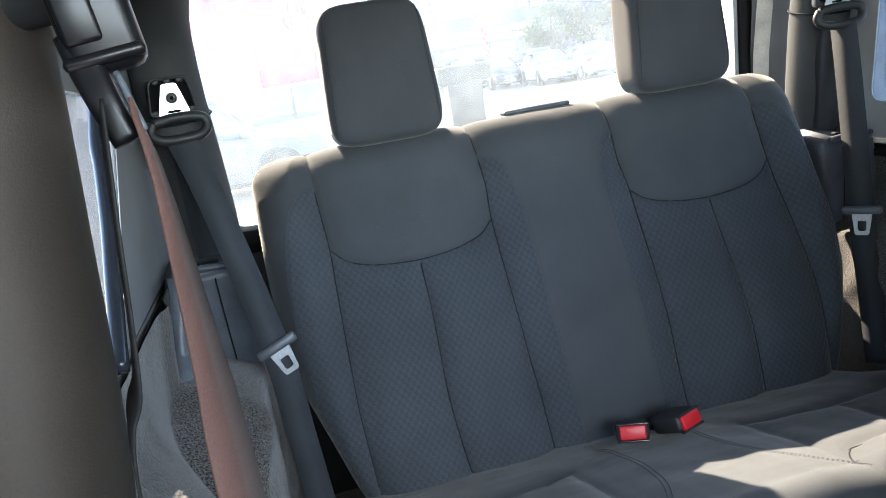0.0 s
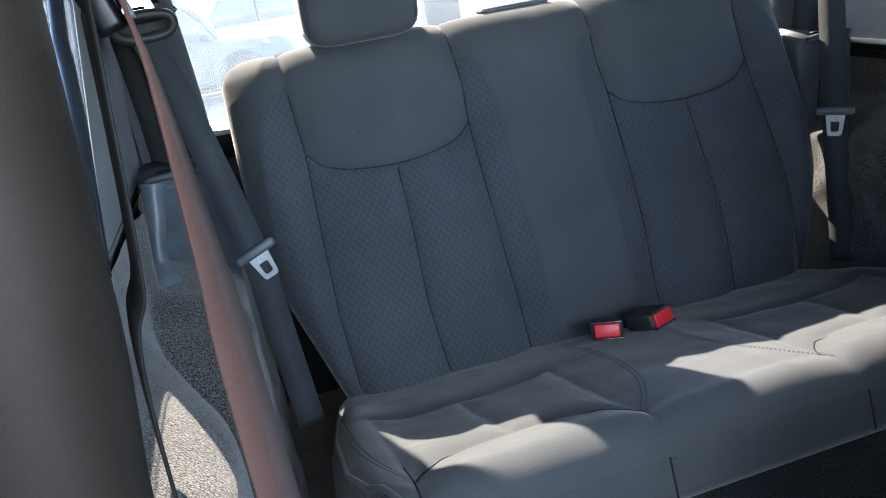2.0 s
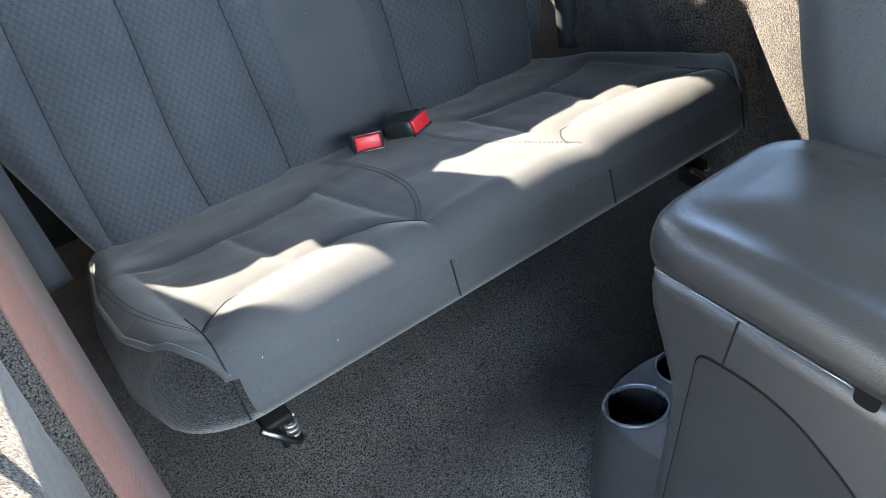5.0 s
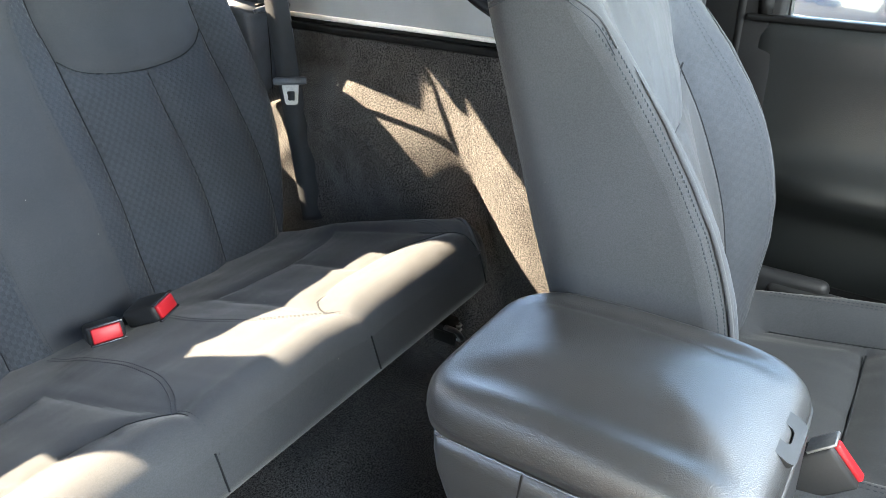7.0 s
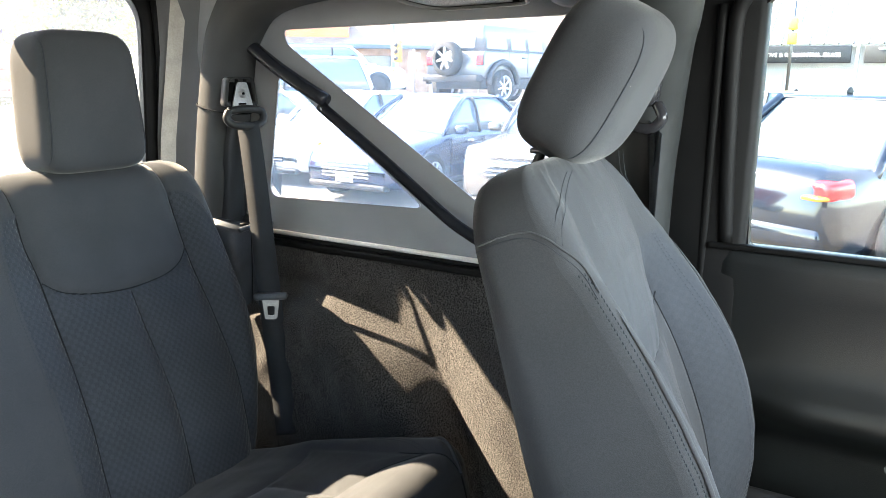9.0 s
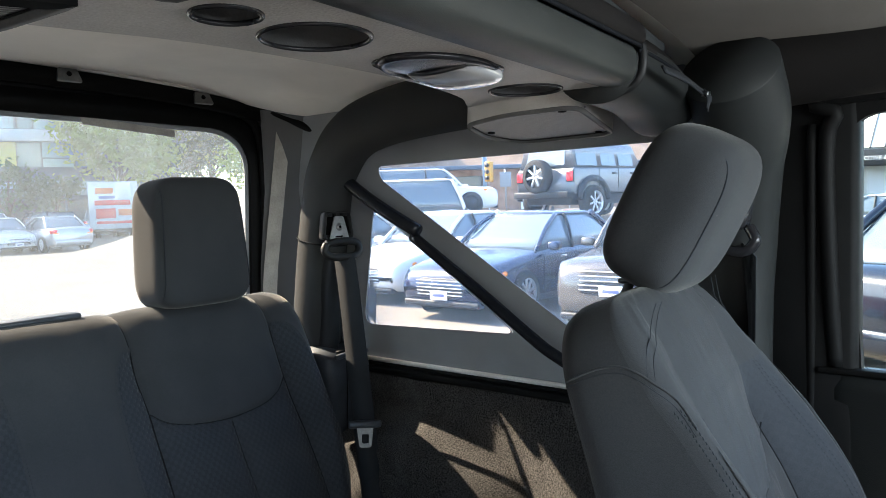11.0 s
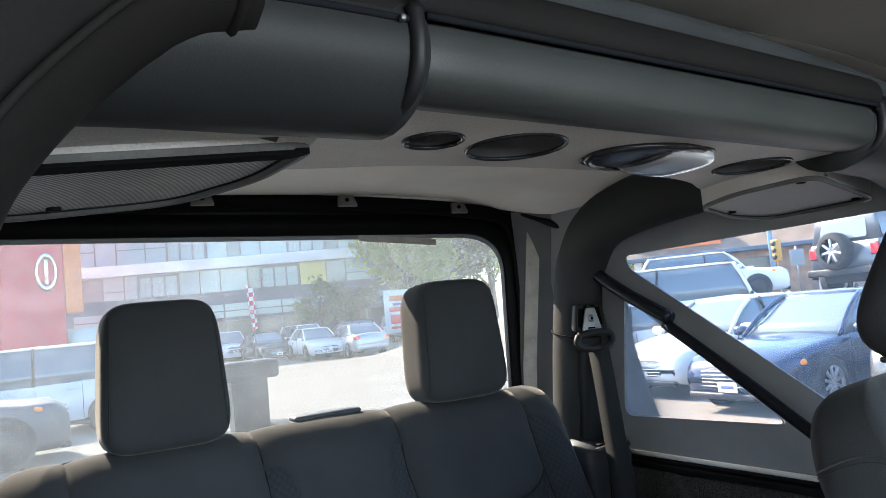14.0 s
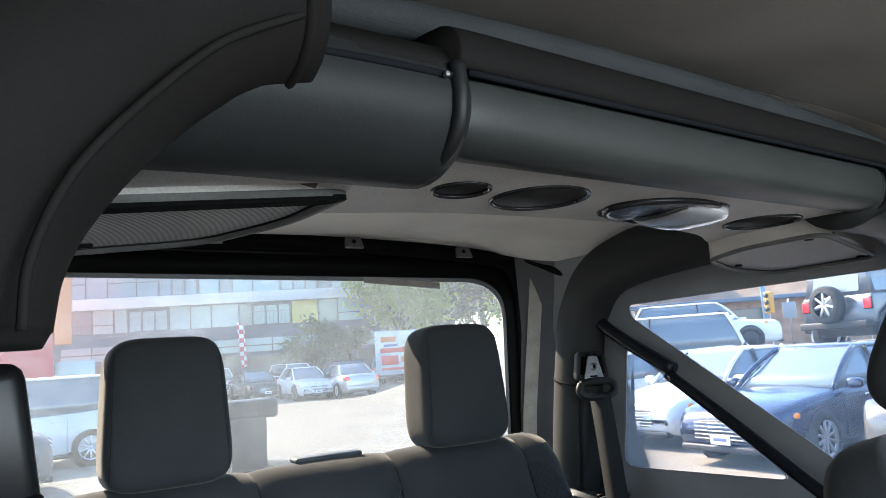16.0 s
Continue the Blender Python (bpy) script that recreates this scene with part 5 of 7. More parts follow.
cups = []
for cxx in (-0.058, 0.058):
    cups.append([(CXC + cxx + 0.046 * math.cos(2 * math.pi * k / 28), -0.712 + 0.046 * math.sin(2 * math.pi * k / 28)) for k in range(28)])
top_loop = [(a, b) for a, b, _ in cup_ring(0.36, 0.96)]
hold = part("cup_holder", plate(top_loop, cups, lambda u, v, t: low((u, v, 0.372 - t - 0.25 * (v + 0.71))), 0.006), TRAY, con, "glossy cup holder tray tinted for sky reflection", smooth=False)
rs = [cup_ring(z, k) for z, k in ((FLOOR, 1.06), (0.18, 1.05), (0.28, 1.02), (0.335, 1.0), (0.352, 0.98), (0.355, 0.95))]
n = len(rs[0])
part("cup_holder_shell", ([low(p) if i < 3 else low((p[0], p[1], p[2] + 0.02 - 0.25 * (p[1] + 0.71))) for i, r in enumerate(rs) for p in r], [(i * n + j, i * n + (j + 1) % n, (i + 1) * n + (j + 1) % n, (i + 1) * n + j) for i in range(len(rs) - 1) for j in range(n)]), GRAIN_SOFT, con, "grained black shell")
for cxx in (-0.058, 0.058):
    v, f = [], []
    for r, z in ((0.0465, 0.374), (0.044, 0.30), (0.040, 0.285), (0.0, 0.283)):
        v += [low((CXC + cxx + r * math.cos(2 * math.pi * k / 28), -0.712 + r * math.sin(2 * math.pi * k / 28), z - 0.25 * r * math.sin(2 * math.pi * k / 28) * (z > 0.35))) for k in range(28)]
    f = [(a * 28 + k, a * 28 + (k + 1) % 28, (a + 1) * 28 + (k + 1) % 28, (a + 1) * 28 + k) for a in range(3) for k in range(28)]
    cup = part("cup_well", (v, f), PLASTIC_GLOSS, hold)
    part("cup_rim", tube([low((CXC + cxx + 0.0475 * math.cos(2 * math.pi * k / 28), -0.712 + 0.0475 * math.sin(2 * math.pi * k / 28), 0.3745 - 0.25 * 0.0475 * math.sin(2 * math.pi * k / 28))) for k in range(29)], 0.0026, (0, 0, 1), 1, 6), TRAY, hold)

# ---------------------------------------------------------------- overhead sound bar
bar = thing("overhead_sound_bar", (0, -0.66, 1.28), "black overhead bar with speakers, round recesses and a dome lamp", "sound bar")


def skew(x, y):
    """The bar stands a little askew across the vehicle."""
    return y + 0.10 * (x + 0.3)


def pan_z(x, y):
    return 1.2905 + 0.10 * max(0.0, y + 0.60) ** 2


def loft(x0, x1, section, n=24, end=0.9, rounding=0.04, dz=0.0):
    """A bar across the vehicle with the section (y, z), its ends drawn in."""
    sec = rounded_poly(section, 0.012, 4)
    my = sum(a for a, _ in sec) / len(sec)
    mz = sum(b for _, b in sec) / len(sec)
    verts, faces, k = [], [], len(sec)
    for i in range(n + 1):
        t = 0.5 - 0.5 * math.cos(math.pi * i / n)
        x = x0 + (x1 - x0) * t
        e = min(1.0, min(t, 1 - t) / rounding)
        s = end + (1 - end) * math.sqrt(1 - (1 - e) ** 2)
        verts += [(x, skew(x, my + (a - my) * s), mz + (b - mz) * s + dz) for a, b in sec]
    for i in range(n):
        for j in range(k):
            faces.append((i * k + j, i * k + (j + 1) % k, (i + 1) * k + (j + 1) % k, (i + 1) * k + j))
    faces += [tuple(range(k)), tuple(n * k + j for j in range(k))]
    return verts, faces


part("center_pod", loft(-0.312, 0.322, [(-0.655, 1.306), (-0.690, 1.291), (-0.722, 1.284), (-0.744, 1.292), (-0.750, 1.312), (-0.747, 1.334), (-0.70, 1.350), (-0.655, 1.345)]), PAD_POD, bar, "charcoal padded centre pod")
part("upper_trim", loft(-0.318, 0.330, [(-0.742, 1.335), (-0.7535, 1.334), (-0.758, 1.345), (-0.754, 1.360), (-0.74, 1.370), (-0.70, 1.376), (-0.66, 1.368), (-0.66, 1.345)], end=0.95), PAD_DARK, bar, "black padded trim along the upper edge")
part("trim_seam", tube([(x, skew(x, -0.7525), 1.3325) for x in lerp_list(-0.31, 0.32, 20)], 0.0026, n=2, sides=6), THREAD, bar)
for x in (-0.318, 0.328):
    part("pod_lip", tube([(x, skew(x, a), b) for a, b in [(-0.672, 1.283), (-0.700, 1.280), (-0.730, 1.284), (-0.746, 1.296), (-0.752, 1.316), (-0.750, 1.338)]], 0.006, (1, 0, 0), 5, 8), PLASTIC, bar, "black lip at the end of the pod")
HOLES = [(-0.228, -0.622, 0.0255, 0.0255), (-0.133, -0.620, 0.047, 0.047), (0.268, -0.613, 0.047, 0.047), (0.370, -0.619, 0.022, 0.022), (0.470, -0.612, 0.048, 0.048)]


def oval(cx, cy, rx, ry, n=28):
    return [(cx + rx * math.cos(2 * math.pi * k / n), cy + ry * math.sin(2 * math.pi * k / n)) for k in range(n)]


REAR_EDGE = curve2([(0.62, -0.42), (0.50, -0.43), (0.38, -0.455), (0.28, -0.505), (0.17, -0.532), (0.025, -0.545), (-0.123, -0.536), (-0.21, -0.520), (-0.29, -0.490), (-0.44, -0.44), (-0.62, -0.42)], 5)
pan = part("pan", plate(REAR_EDGE + [(q, -0.695) for q in lerp_list(-0.62, 0.62, 24)], [oval(*h) for h in HOLES], lambda u, v, t: (u, skew(u, v), pan_z(u, v) + t), 0.05), PAN, bar, "dimpled grey plastic underside", smooth=False)
for cx, cy, rx, ry in HOLES:
    rim = part("recess_rim", tube([(a, skew(a, b), pan_z(a, b) - 0.0005) for a, b in oval(cx, cy, rx * 1.02, ry * 1.02) + [(cx + rx * 1.02, cy)]], 0.0022, n=2, sides=8), PLASTIC_GLOSS, bar, "black rim")
    v = [(a, skew(a, b), pan_z(a, b) + dz) for s, dz in ((1.0, 0.0), (0.97, 0.006), (0.88, 0.022), (0.75, 0.026), (0.02, 0.027)) for a, b in oval(cx, cy, rx * s, ry * s)]
    part("recess_cup", (v, [(q * 28 + k, q * 28 + (k + 1) % 28, (q + 1) * 28 + (k + 1) % 28, (q + 1) * 28 + k) for q in range(4) for k in range(28)]), RECESS, rim)
# dome lamp: half open bowl, half ribbed lens
lx, ly = 0.051, -0.624
lamp = part("dome_lamp", tube([(a, skew(a, b), pan_z(a, b) - 0.002) for a, b in oval(lx, ly, 0.079, 0.050) + [(lx + 0.079, ly)]], 0.0045, n=2, sides=10), PLASTIC_GLOSS, bar, "dome lamp with a clear lens")
part("lamp_bowl", moved(pillow(0.154, 0.096, 0.010, 3.0, 1.0, 8), pose(lx, skew(lx, ly), pan_z(lx, ly) - 0.001)), PLASTIC_GLOSS, lamp)
part("lamp_lens", moved(pillow(0.082, 0.092, 0.020, 3.2, 1.0, 10), pose(lx + 0.030, skew(lx + 0.030, ly), pan_z(lx, ly) - 0.005, 0, 6)), LENS, lamp, "clear ribbed lens")
part("lens_edge", tube([(lx - 0.006, skew(lx, ly - 0.036), 1.2865), (lx - 0.010, skew(lx, ly), 1.283), (lx - 0.006, skew(lx, ly + 0.037), 1.2865)], 0.003, n=6, sides=8), STEEL, lamp, "bright lens edge")

for side in (1, -1):
    ends = [side * q for q in ((0.315, 0.40, 0.49, 0.58) if side < 0 else (0.32, 0.39, 0.47, 0.55))]
    part("bar_cover", sweep([(ends[0], skew(ends[0], -0.693), 1.318), (ends[1], skew(ends[1], -0.695), 1.316), (ends[2], skew(ends[2], -0.70), 1.313 if side < 0 else 1.308), (ends[3], skew(ends[3], -0.705), 1.306 if side < 0 else 1.285)], ring(0.058, 26, 0.049), (0, 0, 1), 10), PAD_COVER, bar, "black zipped bar cover")
    part("cover_zip", tube([(ends[0], skew(ends[0], -0.750), 1.329), (ends[1], skew(ends[1], -0.752), 1.327), (ends[2], skew(ends[2], -0.757), 1.319)], 0.0025, n=6, sides=8), THREAD, bar)
    part("zip_flap", ribbon([(ends[0], skew(ends[0], -0.742), 1.343), (ends[1], skew(ends[1], -0.744), 1.341), (ends[2], skew(ends[2], -0.748), 1.333)], 0.018, (0, 0.4, 0.9), 0.003), PAD_DARK, bar)
    part("zip_pull", box(side * 0.33 - 0.002, side * 0.33 + 0.002, skew(side * 0.33, -0.757), skew(side * 0.33, -0.753), 1.325, 1.329, 0.001), STEEL_DARK, bar, "tiny metal zip pull")
    frame_loop = rounded_poly([(side * a, b) for a, b in [(0.345, -0.655), (0.60, -0.615), (0.622, -0.42), (0.53, -0.395), (0.40, -0.43), (0.352, -0.53)]], 0.035, 5)
    mid = (side * 0.485, -0.52)
    inset = lambda s: [(mid[0] + (a - mid[0]) * s, mid[1] + (b - mid[1]) * s) for a, b in frame_loop]
    spz = lambda u, v: 1.275 - 0.075 * (abs(u) - 0.345)
    put = lambda u, v, t: (u, skew(u, v), spz(u, v) + t)
    # housing: a skirt from the frame up into the bar
    up_loop = [(side * (abs(a) - 0.10 * max(0, (0.55 - abs(a)) / 0.2)), b * 0.8 + 0.2 * -0.58 - 0.02) for a, b in frame_loop]
    n = len(frame_loop)
    hv = [put(a, b, 0.0) for a, b in frame_loop] + [put(a * 0.8 + c * 0.2, b * 0.8 + d * 0.2, 0.02) for (a, b), (c, d) in zip(frame_loop, up_loop)] + [(a, skew(a, b), 1.335) for a, b in up_loop]
    hs = part("speaker_housing", (hv, [(q * n + k, q * n + (k + 1) % n, (q + 1) * n + (k + 1) % n, (q + 1) * n + k) for q in range(2) for k in range(n)]), PAN, bar, "dark grey speaker housing")
    part("frame_lip", band(frame_loop, inset(0.945), lambda u, v, t: put(u, v, -0.005 + t), 0.009), SPEAKER_TRIM, hs, "raised grey frame")
    part("speaker_grille", plate(inset(0.95), [], lambda u, v, t: put(u, v, 0.001 + t), 0.003), GRILLE, hs, "perforated grey grille", smooth=False)
    if side < 0:
        part("front_slot", plate(rounded_poly([(side * a, b) for a, b in [(0.352, -0.652), (0.60, -0.614), (0.60, -0.594), (0.362, -0.632)]], 0.008, 3), [], lambda u, v, t: put(u, v, -0.008 + t), 0.004), HOLE, hs, "black slot along the front", smooth=False)
    if side < 0:
        part("housing_front", plate([(side * a, b) for a, b in [(0.325, -0.720), (0.62, -0.700), (0.62, -0.600), (0.345, -0.650)]], [], lambda u, v, t: put(u, v, 0.004 + t), 0.006), PAN, hs, "smooth grey front of the housing", smooth=False)
    part("frame_shadow_gap", band(inset(0.945), inset(0.93), lambda u, v, t: put(u, v, -0.001 + t), 0.001), RUBBER, hs)
    for u, v in ((0.38, -0.615), (0.585, -0.59), (0.50, -0.425)):
        part("screw", moved(disc(0.006, 0.004, 10), Matrix.Translation(put(side * u, v, -0.002))), RUBBER, hs)
part("zip_tape", ribbon([(0.335, -0.712, 1.304), (0.40, -0.714, 1.299), (0.466, -0.714, 1.288), (0.474, -0.716, 1.288)], 0.011, (0, 0.5, 1), 0.003), BELT, bar, "black zip tape")
part("zip_slider", box(0.459, 0.473, -0.724, -0.714, 1.281, 1.289, 0.002), STEEL, bar, "steel zip slider")
part("zip_tag", ribbon([(0.464, -0.722, 1.284), (0.455, -0.726, 1.275), (0.446, -0.727, 1.262)], 0.011, (1, 0.1, 0.5), 0.002), BELT, bar, "black pull tag")
part("roof_webbing", tube([(x, skew(x, -0.70), 1.396 - 0.03 * (x / 0.6) ** 2) for x in (-0.55, -0.3, 0.0, 0.3, 0.55)], 0.014, n=8, sides=14), WOVEN, bar, "rolled woven strap")

# ---------------------------------------------------------------- B pillars with the front belts
for side in (1, -1):
    p = thing("door_pillar", (side * 0.69, -0.70, FLOOR), "dark padded door pillar bar curving into the roof", "pillar", "door pillars")
    bend = [(0.605, -0.725, 1.235), (0.578, -0.73, 1.275), (0.552, -0.73, 1.305), (0.53, -0.73, 1.325)] if side > 0 else []
    if side < 0:
        # a trimmed post below, a thick padded cover from the shoulder up into the roof
        part("post_trim", tube([(-0.722, -0.735, 0.12), (-0.710, -0.735, 0.6), (-0.700, -0.735, 0.78), (-0.684, -0.735, 0.90), (-0.673, -0.735, 1.03), (-0.664, -0.735, 1.14), (-0.655, -0.735, 1.24)], 0.056, (0, 1, 0.2), 8, 24), POST, p, "dark post trim with a brown bounce tint")
        part("pillar_cover", tube([(-0.611, -0.768, 1.170), (-0.610, -0.768, 1.185), (-0.604, -0.768, 1.215), (-0.588, -0.768, 1.250), (-0.556, -0.766, 1.292), (-0.517, -0.762, 1.329), (-0.478, -0.758, 1.352), (-0.440, -0.755, 1.362)], 0.060, (0, 1, 0.2), 10, 28, lambda t: 0.93 + 0.07 * min(1.0, t / 0.06)), PAD_DARK, p, "thick black padded cover")
        part("cover_hem", tube([(-0.440 + 0.003 * math.cos(3 * a), -0.755 + 0.060 * math.cos(a), 1.362 + 0.060 * math.sin(a)) for a in [k * math.pi / 9 for k in range(19)]], 0.0035, (1, 0, 0), 2, 8), PAD_DARK, p, "stitched hem")
        part("cover_piping", tube([(-0.566, -0.822, 1.172), (-0.563, -0.821, 1.20), (-0.548, -0.820, 1.234), (-0.520, -0.817, 1.268), (-0.487, -0.811, 1.300), (-0.457, -0.806, 1.318), (-0.442, -0.802, 1.326)], 0.0022, (0, 1, 0.2), 6, 8), PAD_DARK, p, "sewn seam of the cover")
    else:
        part("pillar_cover", tube([(side * 0.70, -0.68, 0.12), (side * 0.695, -0.685, 0.6), (side * 0.684, -0.69, 0.95), (side * 0.672, -0.70, 1.08), (side * 0.632, -0.715, 1.19)] + [(side * a, b, z) for a, b, z in bend], 0.068, (0, 1, 0.2), 10, 26, lambda t: 0.85 + 0.15 * min(1.0, max(0.0, (t - 0.4) / 0.3))), PAD_COVER, p)
    part("door_frame", box(side * 0.70, side * 0.755, -0.865, -0.755 if side < 0 else -0.728, 0.07, 1.36, 0.012), RUBBER, p, "black door frame post")
    part("seal", tube([(side * 0.708, -0.80, 0.4), (side * 0.705, -0.80, 0.9), (side * 0.695, -0.802, 1.25)], 0.008, (0, 1, 0)), RUBBER, p)
    gx, gy, gz = (-0.577, -0.800, 1.128) if side < 0 else (0.578, -0.718, 1.135)
    g = thing("belt_guide", (gx, gy, gz), "black plastic front belt guide on the door pillar", "belt guide", "belt guides")
    at_guide = Matrix.Translation((gx, gy, gz)) @ Matrix.Diagonal((side, 1, 1, 1))
    if side < 0:
        at_guide = Matrix.Translation((gx, gy, gz)) @ pose(0, 0, 0, 0, -7, 4)
        hg = part("housing", moved(box(-0.0165, 0.0165, -0.010, 0.022, -0.027, 0.032, 0.007, 3), at_guide), GUIDE_BLACK, g, "squarish black housing")
        part("inset_panel", moved(box(-0.014, 0.002, -0.0125, -0.008, -0.014, 0.020, 0.003, 2), at_guide), GUIDE_BLACK, hg)
        part("lower_lip", moved(box(-0.018, 0.017, -0.0125, 0.0, -0.024, -0.018, 0.0025, 2), at_guide), GUIDE_BLACK, hg)
        part("arm", sweep([(-0.586, -0.802, 1.118), (-0.583, -0.806, 1.103), (-0.5785, -0.811, 1.087), (-0.573, -0.813, 1.070)], rounded_poly([(-0.008, -0.0055), (0.008, -0.0055), (0.008, 0.0055), (-0.008, 0.0055)], 0.005, 4), (0, 1, 0), 6, lambda t: 1.05 - 0.25 * t), GUIDE_BLACK, g, "thick black arm that the belt runs through")
        # The highlight on the arm's edge, put into a pale grey strip.
        part("arm_highlight", tube([(-0.5715, -0.8095, 1.100), (-0.5675, -0.815, 1.086), (-0.5645, -0.817, 1.074)], 0.0016, (0, 1, 0), 5, 8), PLASTIC_GREY, g, "grey strip for the highlight along the arm")
        part("mount_arm", tube([(-0.655, -0.735, 1.14), (-0.61, -0.76, 1.14), (-0.572, -0.785, 1.138)], 0.012, n=6), PLASTIC, g)
    else:
        part("housing", moved(pillow(0.032, 0.056, 0.105, 4, 0.85, 10), at_guide @ pose(0.006, 0, 0.012, 0, 8, 0)), PLASTIC_GLOSS, g, "black housing")
        part("bolt_cap", moved(disc(0.012, 0.008, 16, 0.002), at_guide @ pose(-0.008, 0, 0.010, 0, -90)), PLASTIC, g)
        part("ring", tube([at_guide @ Vector(q) for q in [(0.002, 0.018, -0.035), (-0.001, 0.024, -0.053), (-0.004, 0.006, -0.069), (-0.005, -0.020, -0.071), (-0.004, -0.034, -0.055), (0.002, -0.024, -0.035)]], 0.0085, (1, 0, 0), 8, 12), PLASTIC_GLOSS, g, "black ring")
        part("mount_arm", tube([at_guide @ Vector(q) for q in [(0.09, 0.06, 0.0), (0.045, 0.02, 0.0), (0.01, 0.0, 0.0)]], 0.014, n=6), PLASTIC, g)
    fbelt = thing("seat_belt", (gx, gy, FLOOR), "brown front seat belt hanging slack from its guide" if side < 0 else "dark front seat belt hanging slack from its guide", "seat belt", "front seat belts")
    if side < 0:
        turn = lambda *d: [(math.sin(radians(q)), math.cos(radians(q)), 0) for q in d]
        part("webbing", ribbon([(-0.567, -0.812, 1.082), (-0.563, -0.820, 1.05), (-0.5615, -0.822, 0.97), (-0.5615, -0.822, 0.88), (-0.560, -0.82, 0.45), (-0.58, -0.80, 0.15)], 0.047, turn(-7, -2, 9, 18, 26, 26)), BELT_BROWN, fbelt, "brown webbing lit through")
        part("inner_run", ribbon([(-0.582, -0.808, 1.084), (-0.585, -0.820, 1.04), (-0.593, -0.822, 0.97), (-0.608, -0.822, 0.88), (-0.625, -0.81, 0.4), (-0.63, -0.80, 0.12)], 0.045, turn(-13, -12, -12, -12, -12, -12)), RUBBER, fbelt, "charcoal webbing seen edge on")
    else:
        part("webbing", ribbon([(0.578, -0.748, 1.06), (0.60, -0.74, 0.8), (0.62, -0.74, 0.5), (0.64, -0.73, 0.2)], 0.045, (1, 0.5, 0)), BELT, fbelt)
        part("inner_run", ribbon([(0.60, -0.73, 1.07), (0.63, -0.73, 0.9), (0.65, -0.71, 0.6), (0.655, -0.70, 0.2)], 0.045, (1, 0.5, 0)), BELT, fbelt)

# ---------------------------------------------------------------- driver's door
door = thing("door_1", (0.70, -1.2, 0.1), "closed black driver's door with an armrest ledge", "door", kind="structure")
prof = [(0.705, 0.10), (0.690, 0.14), (0.688, 0.40), (0.680, 0.46), (0.686, 0.56), (0.682, 0.585), (0.645, 0.610), (0.638, 0.640), (0.648, 0.660), (0.690, 0.668), (0.700, 0.70), (0.698, 0.80), (0.686, 0.845), (0.690, 0.866), (0.71, 0.872), (0.752, 0.872), (0.752, 0.10)]
dv, df = [], []
ysd = lerp_list(-0.805, -1.74, 20)
for y in ysd:
    k = smooth_step((-0.805 - y) / 0.16)
    dv += [(x if x > 0.72 else 0.702 + (x - 0.702) * k, y, z) for x, z in prof]
kk = len(prof)
df = [(i * kk + j, i * kk + (j + 1) % kk, (i + 1) * kk + (j + 1) % kk, (i + 1) * kk + j) for i in range(len(ysd) - 1) for j in range(kk)] + [tuple(range(kk)), tuple((len(ysd) - 1) * kk + j for j in range(kk))]
part("door_panel", (dv, df), DOORSKIN, door, "black grained door skin")
part("map_pocket", plate(rounded_poly([(-0.93, 0.16), (-0.93, 0.47), (-1.6, 0.46), (-1.6, 0.16)], 0.03), [], lambda u, v, t: (0.687 - t, u, v), 0.008), RUBBER, door, "dark pocket", smooth=False)
part("pull_recess", plate(rounded_poly([(-1.16, 0.50), (-1.09, 0.565), (-1.6, 0.575), (-1.6, 0.48)], 0.02), [], lambda u, v, t: (0.684 - t, u, v), 0.004), STEEL_DARK, door, "grey recess panel", smooth=False)
WIN = rounded_poly([(-0.868, 0.872), (-0.850, 1.262), (-1.70, 1.262), (-1.72, 0.872)], [0.01, 0.05, 0.05, 0.01])
part("window_frame", plate([(-0.80, 0.872), (-0.79, 1.345), (-1.74, 1.345), (-1.74, 0.872)], [WIN], lambda u, v, t: (0.715 + t - 0.03 * (v - 0.872), u, v), 0.025), RUBBER, door, "black window frame", smooth=False)
wp = part("window_pane", plate(WIN, [], lambda u, v, t: (0.73 + t - 0.03 * (v - 0.872), u, v), 0.003), GLASS, door, "clear door glass", smooth=False)
wp.visible_shadow = False
part("window_seal", box(0.692, 0.712, -1.74, -0.81, 0.868, 0.878, 0.003), RUBBER, door)
part("inner_frame_tube", tube([(0.705, -0.835, 0.88), (0.70, -0.828, 1.0), (0.695, -0.822, 1.2), (0.69, -0.835, 1.26), (0.69, -0.88, 1.29), (0.69, -1.7, 1.29)], 0.012, (0, 1, 0.3), 8), RUBBER, door)
part("header_pad", tube([(0.63, -0.72, 1.33), (0.64, -1.0, 1.345), (0.64, -1.7, 1.34)], 0.06, n=6), PAD_DARK, door, "padded black roof rail")
wf = thing("window_4", (0, -1.9, 0.9), "windscreen in a black surround", "window", kind="structure")
part("surround", plate([(-0.76, 0.88), (0.76, 0.88), (0.72, 1.44), (-0.72, 1.44)], [rounded_poly([(-0.68, 0.92), (0.68, 0.92), (0.64, 1.36), (-0.64, 1.36)], 0.05)], lambda u, v, t: (u, -2.02 + (v - 0.88) * 0.48 - t, v), 0.03), RUBBER, wf, smooth=False)

# ---------------------------------------------------------------- outside: ground
G0 = -0.65


def smooth01(t):
    t = min(1.0, max(0.0, t))
    return t * t * (3 - 2 * t)


def ground_z(x, y):
    return G0 + 1.2 * smooth01((x - 13.0) / 4.2) * smooth01((32 - y) / 6) * smooth01((y - 3.5) / 4)


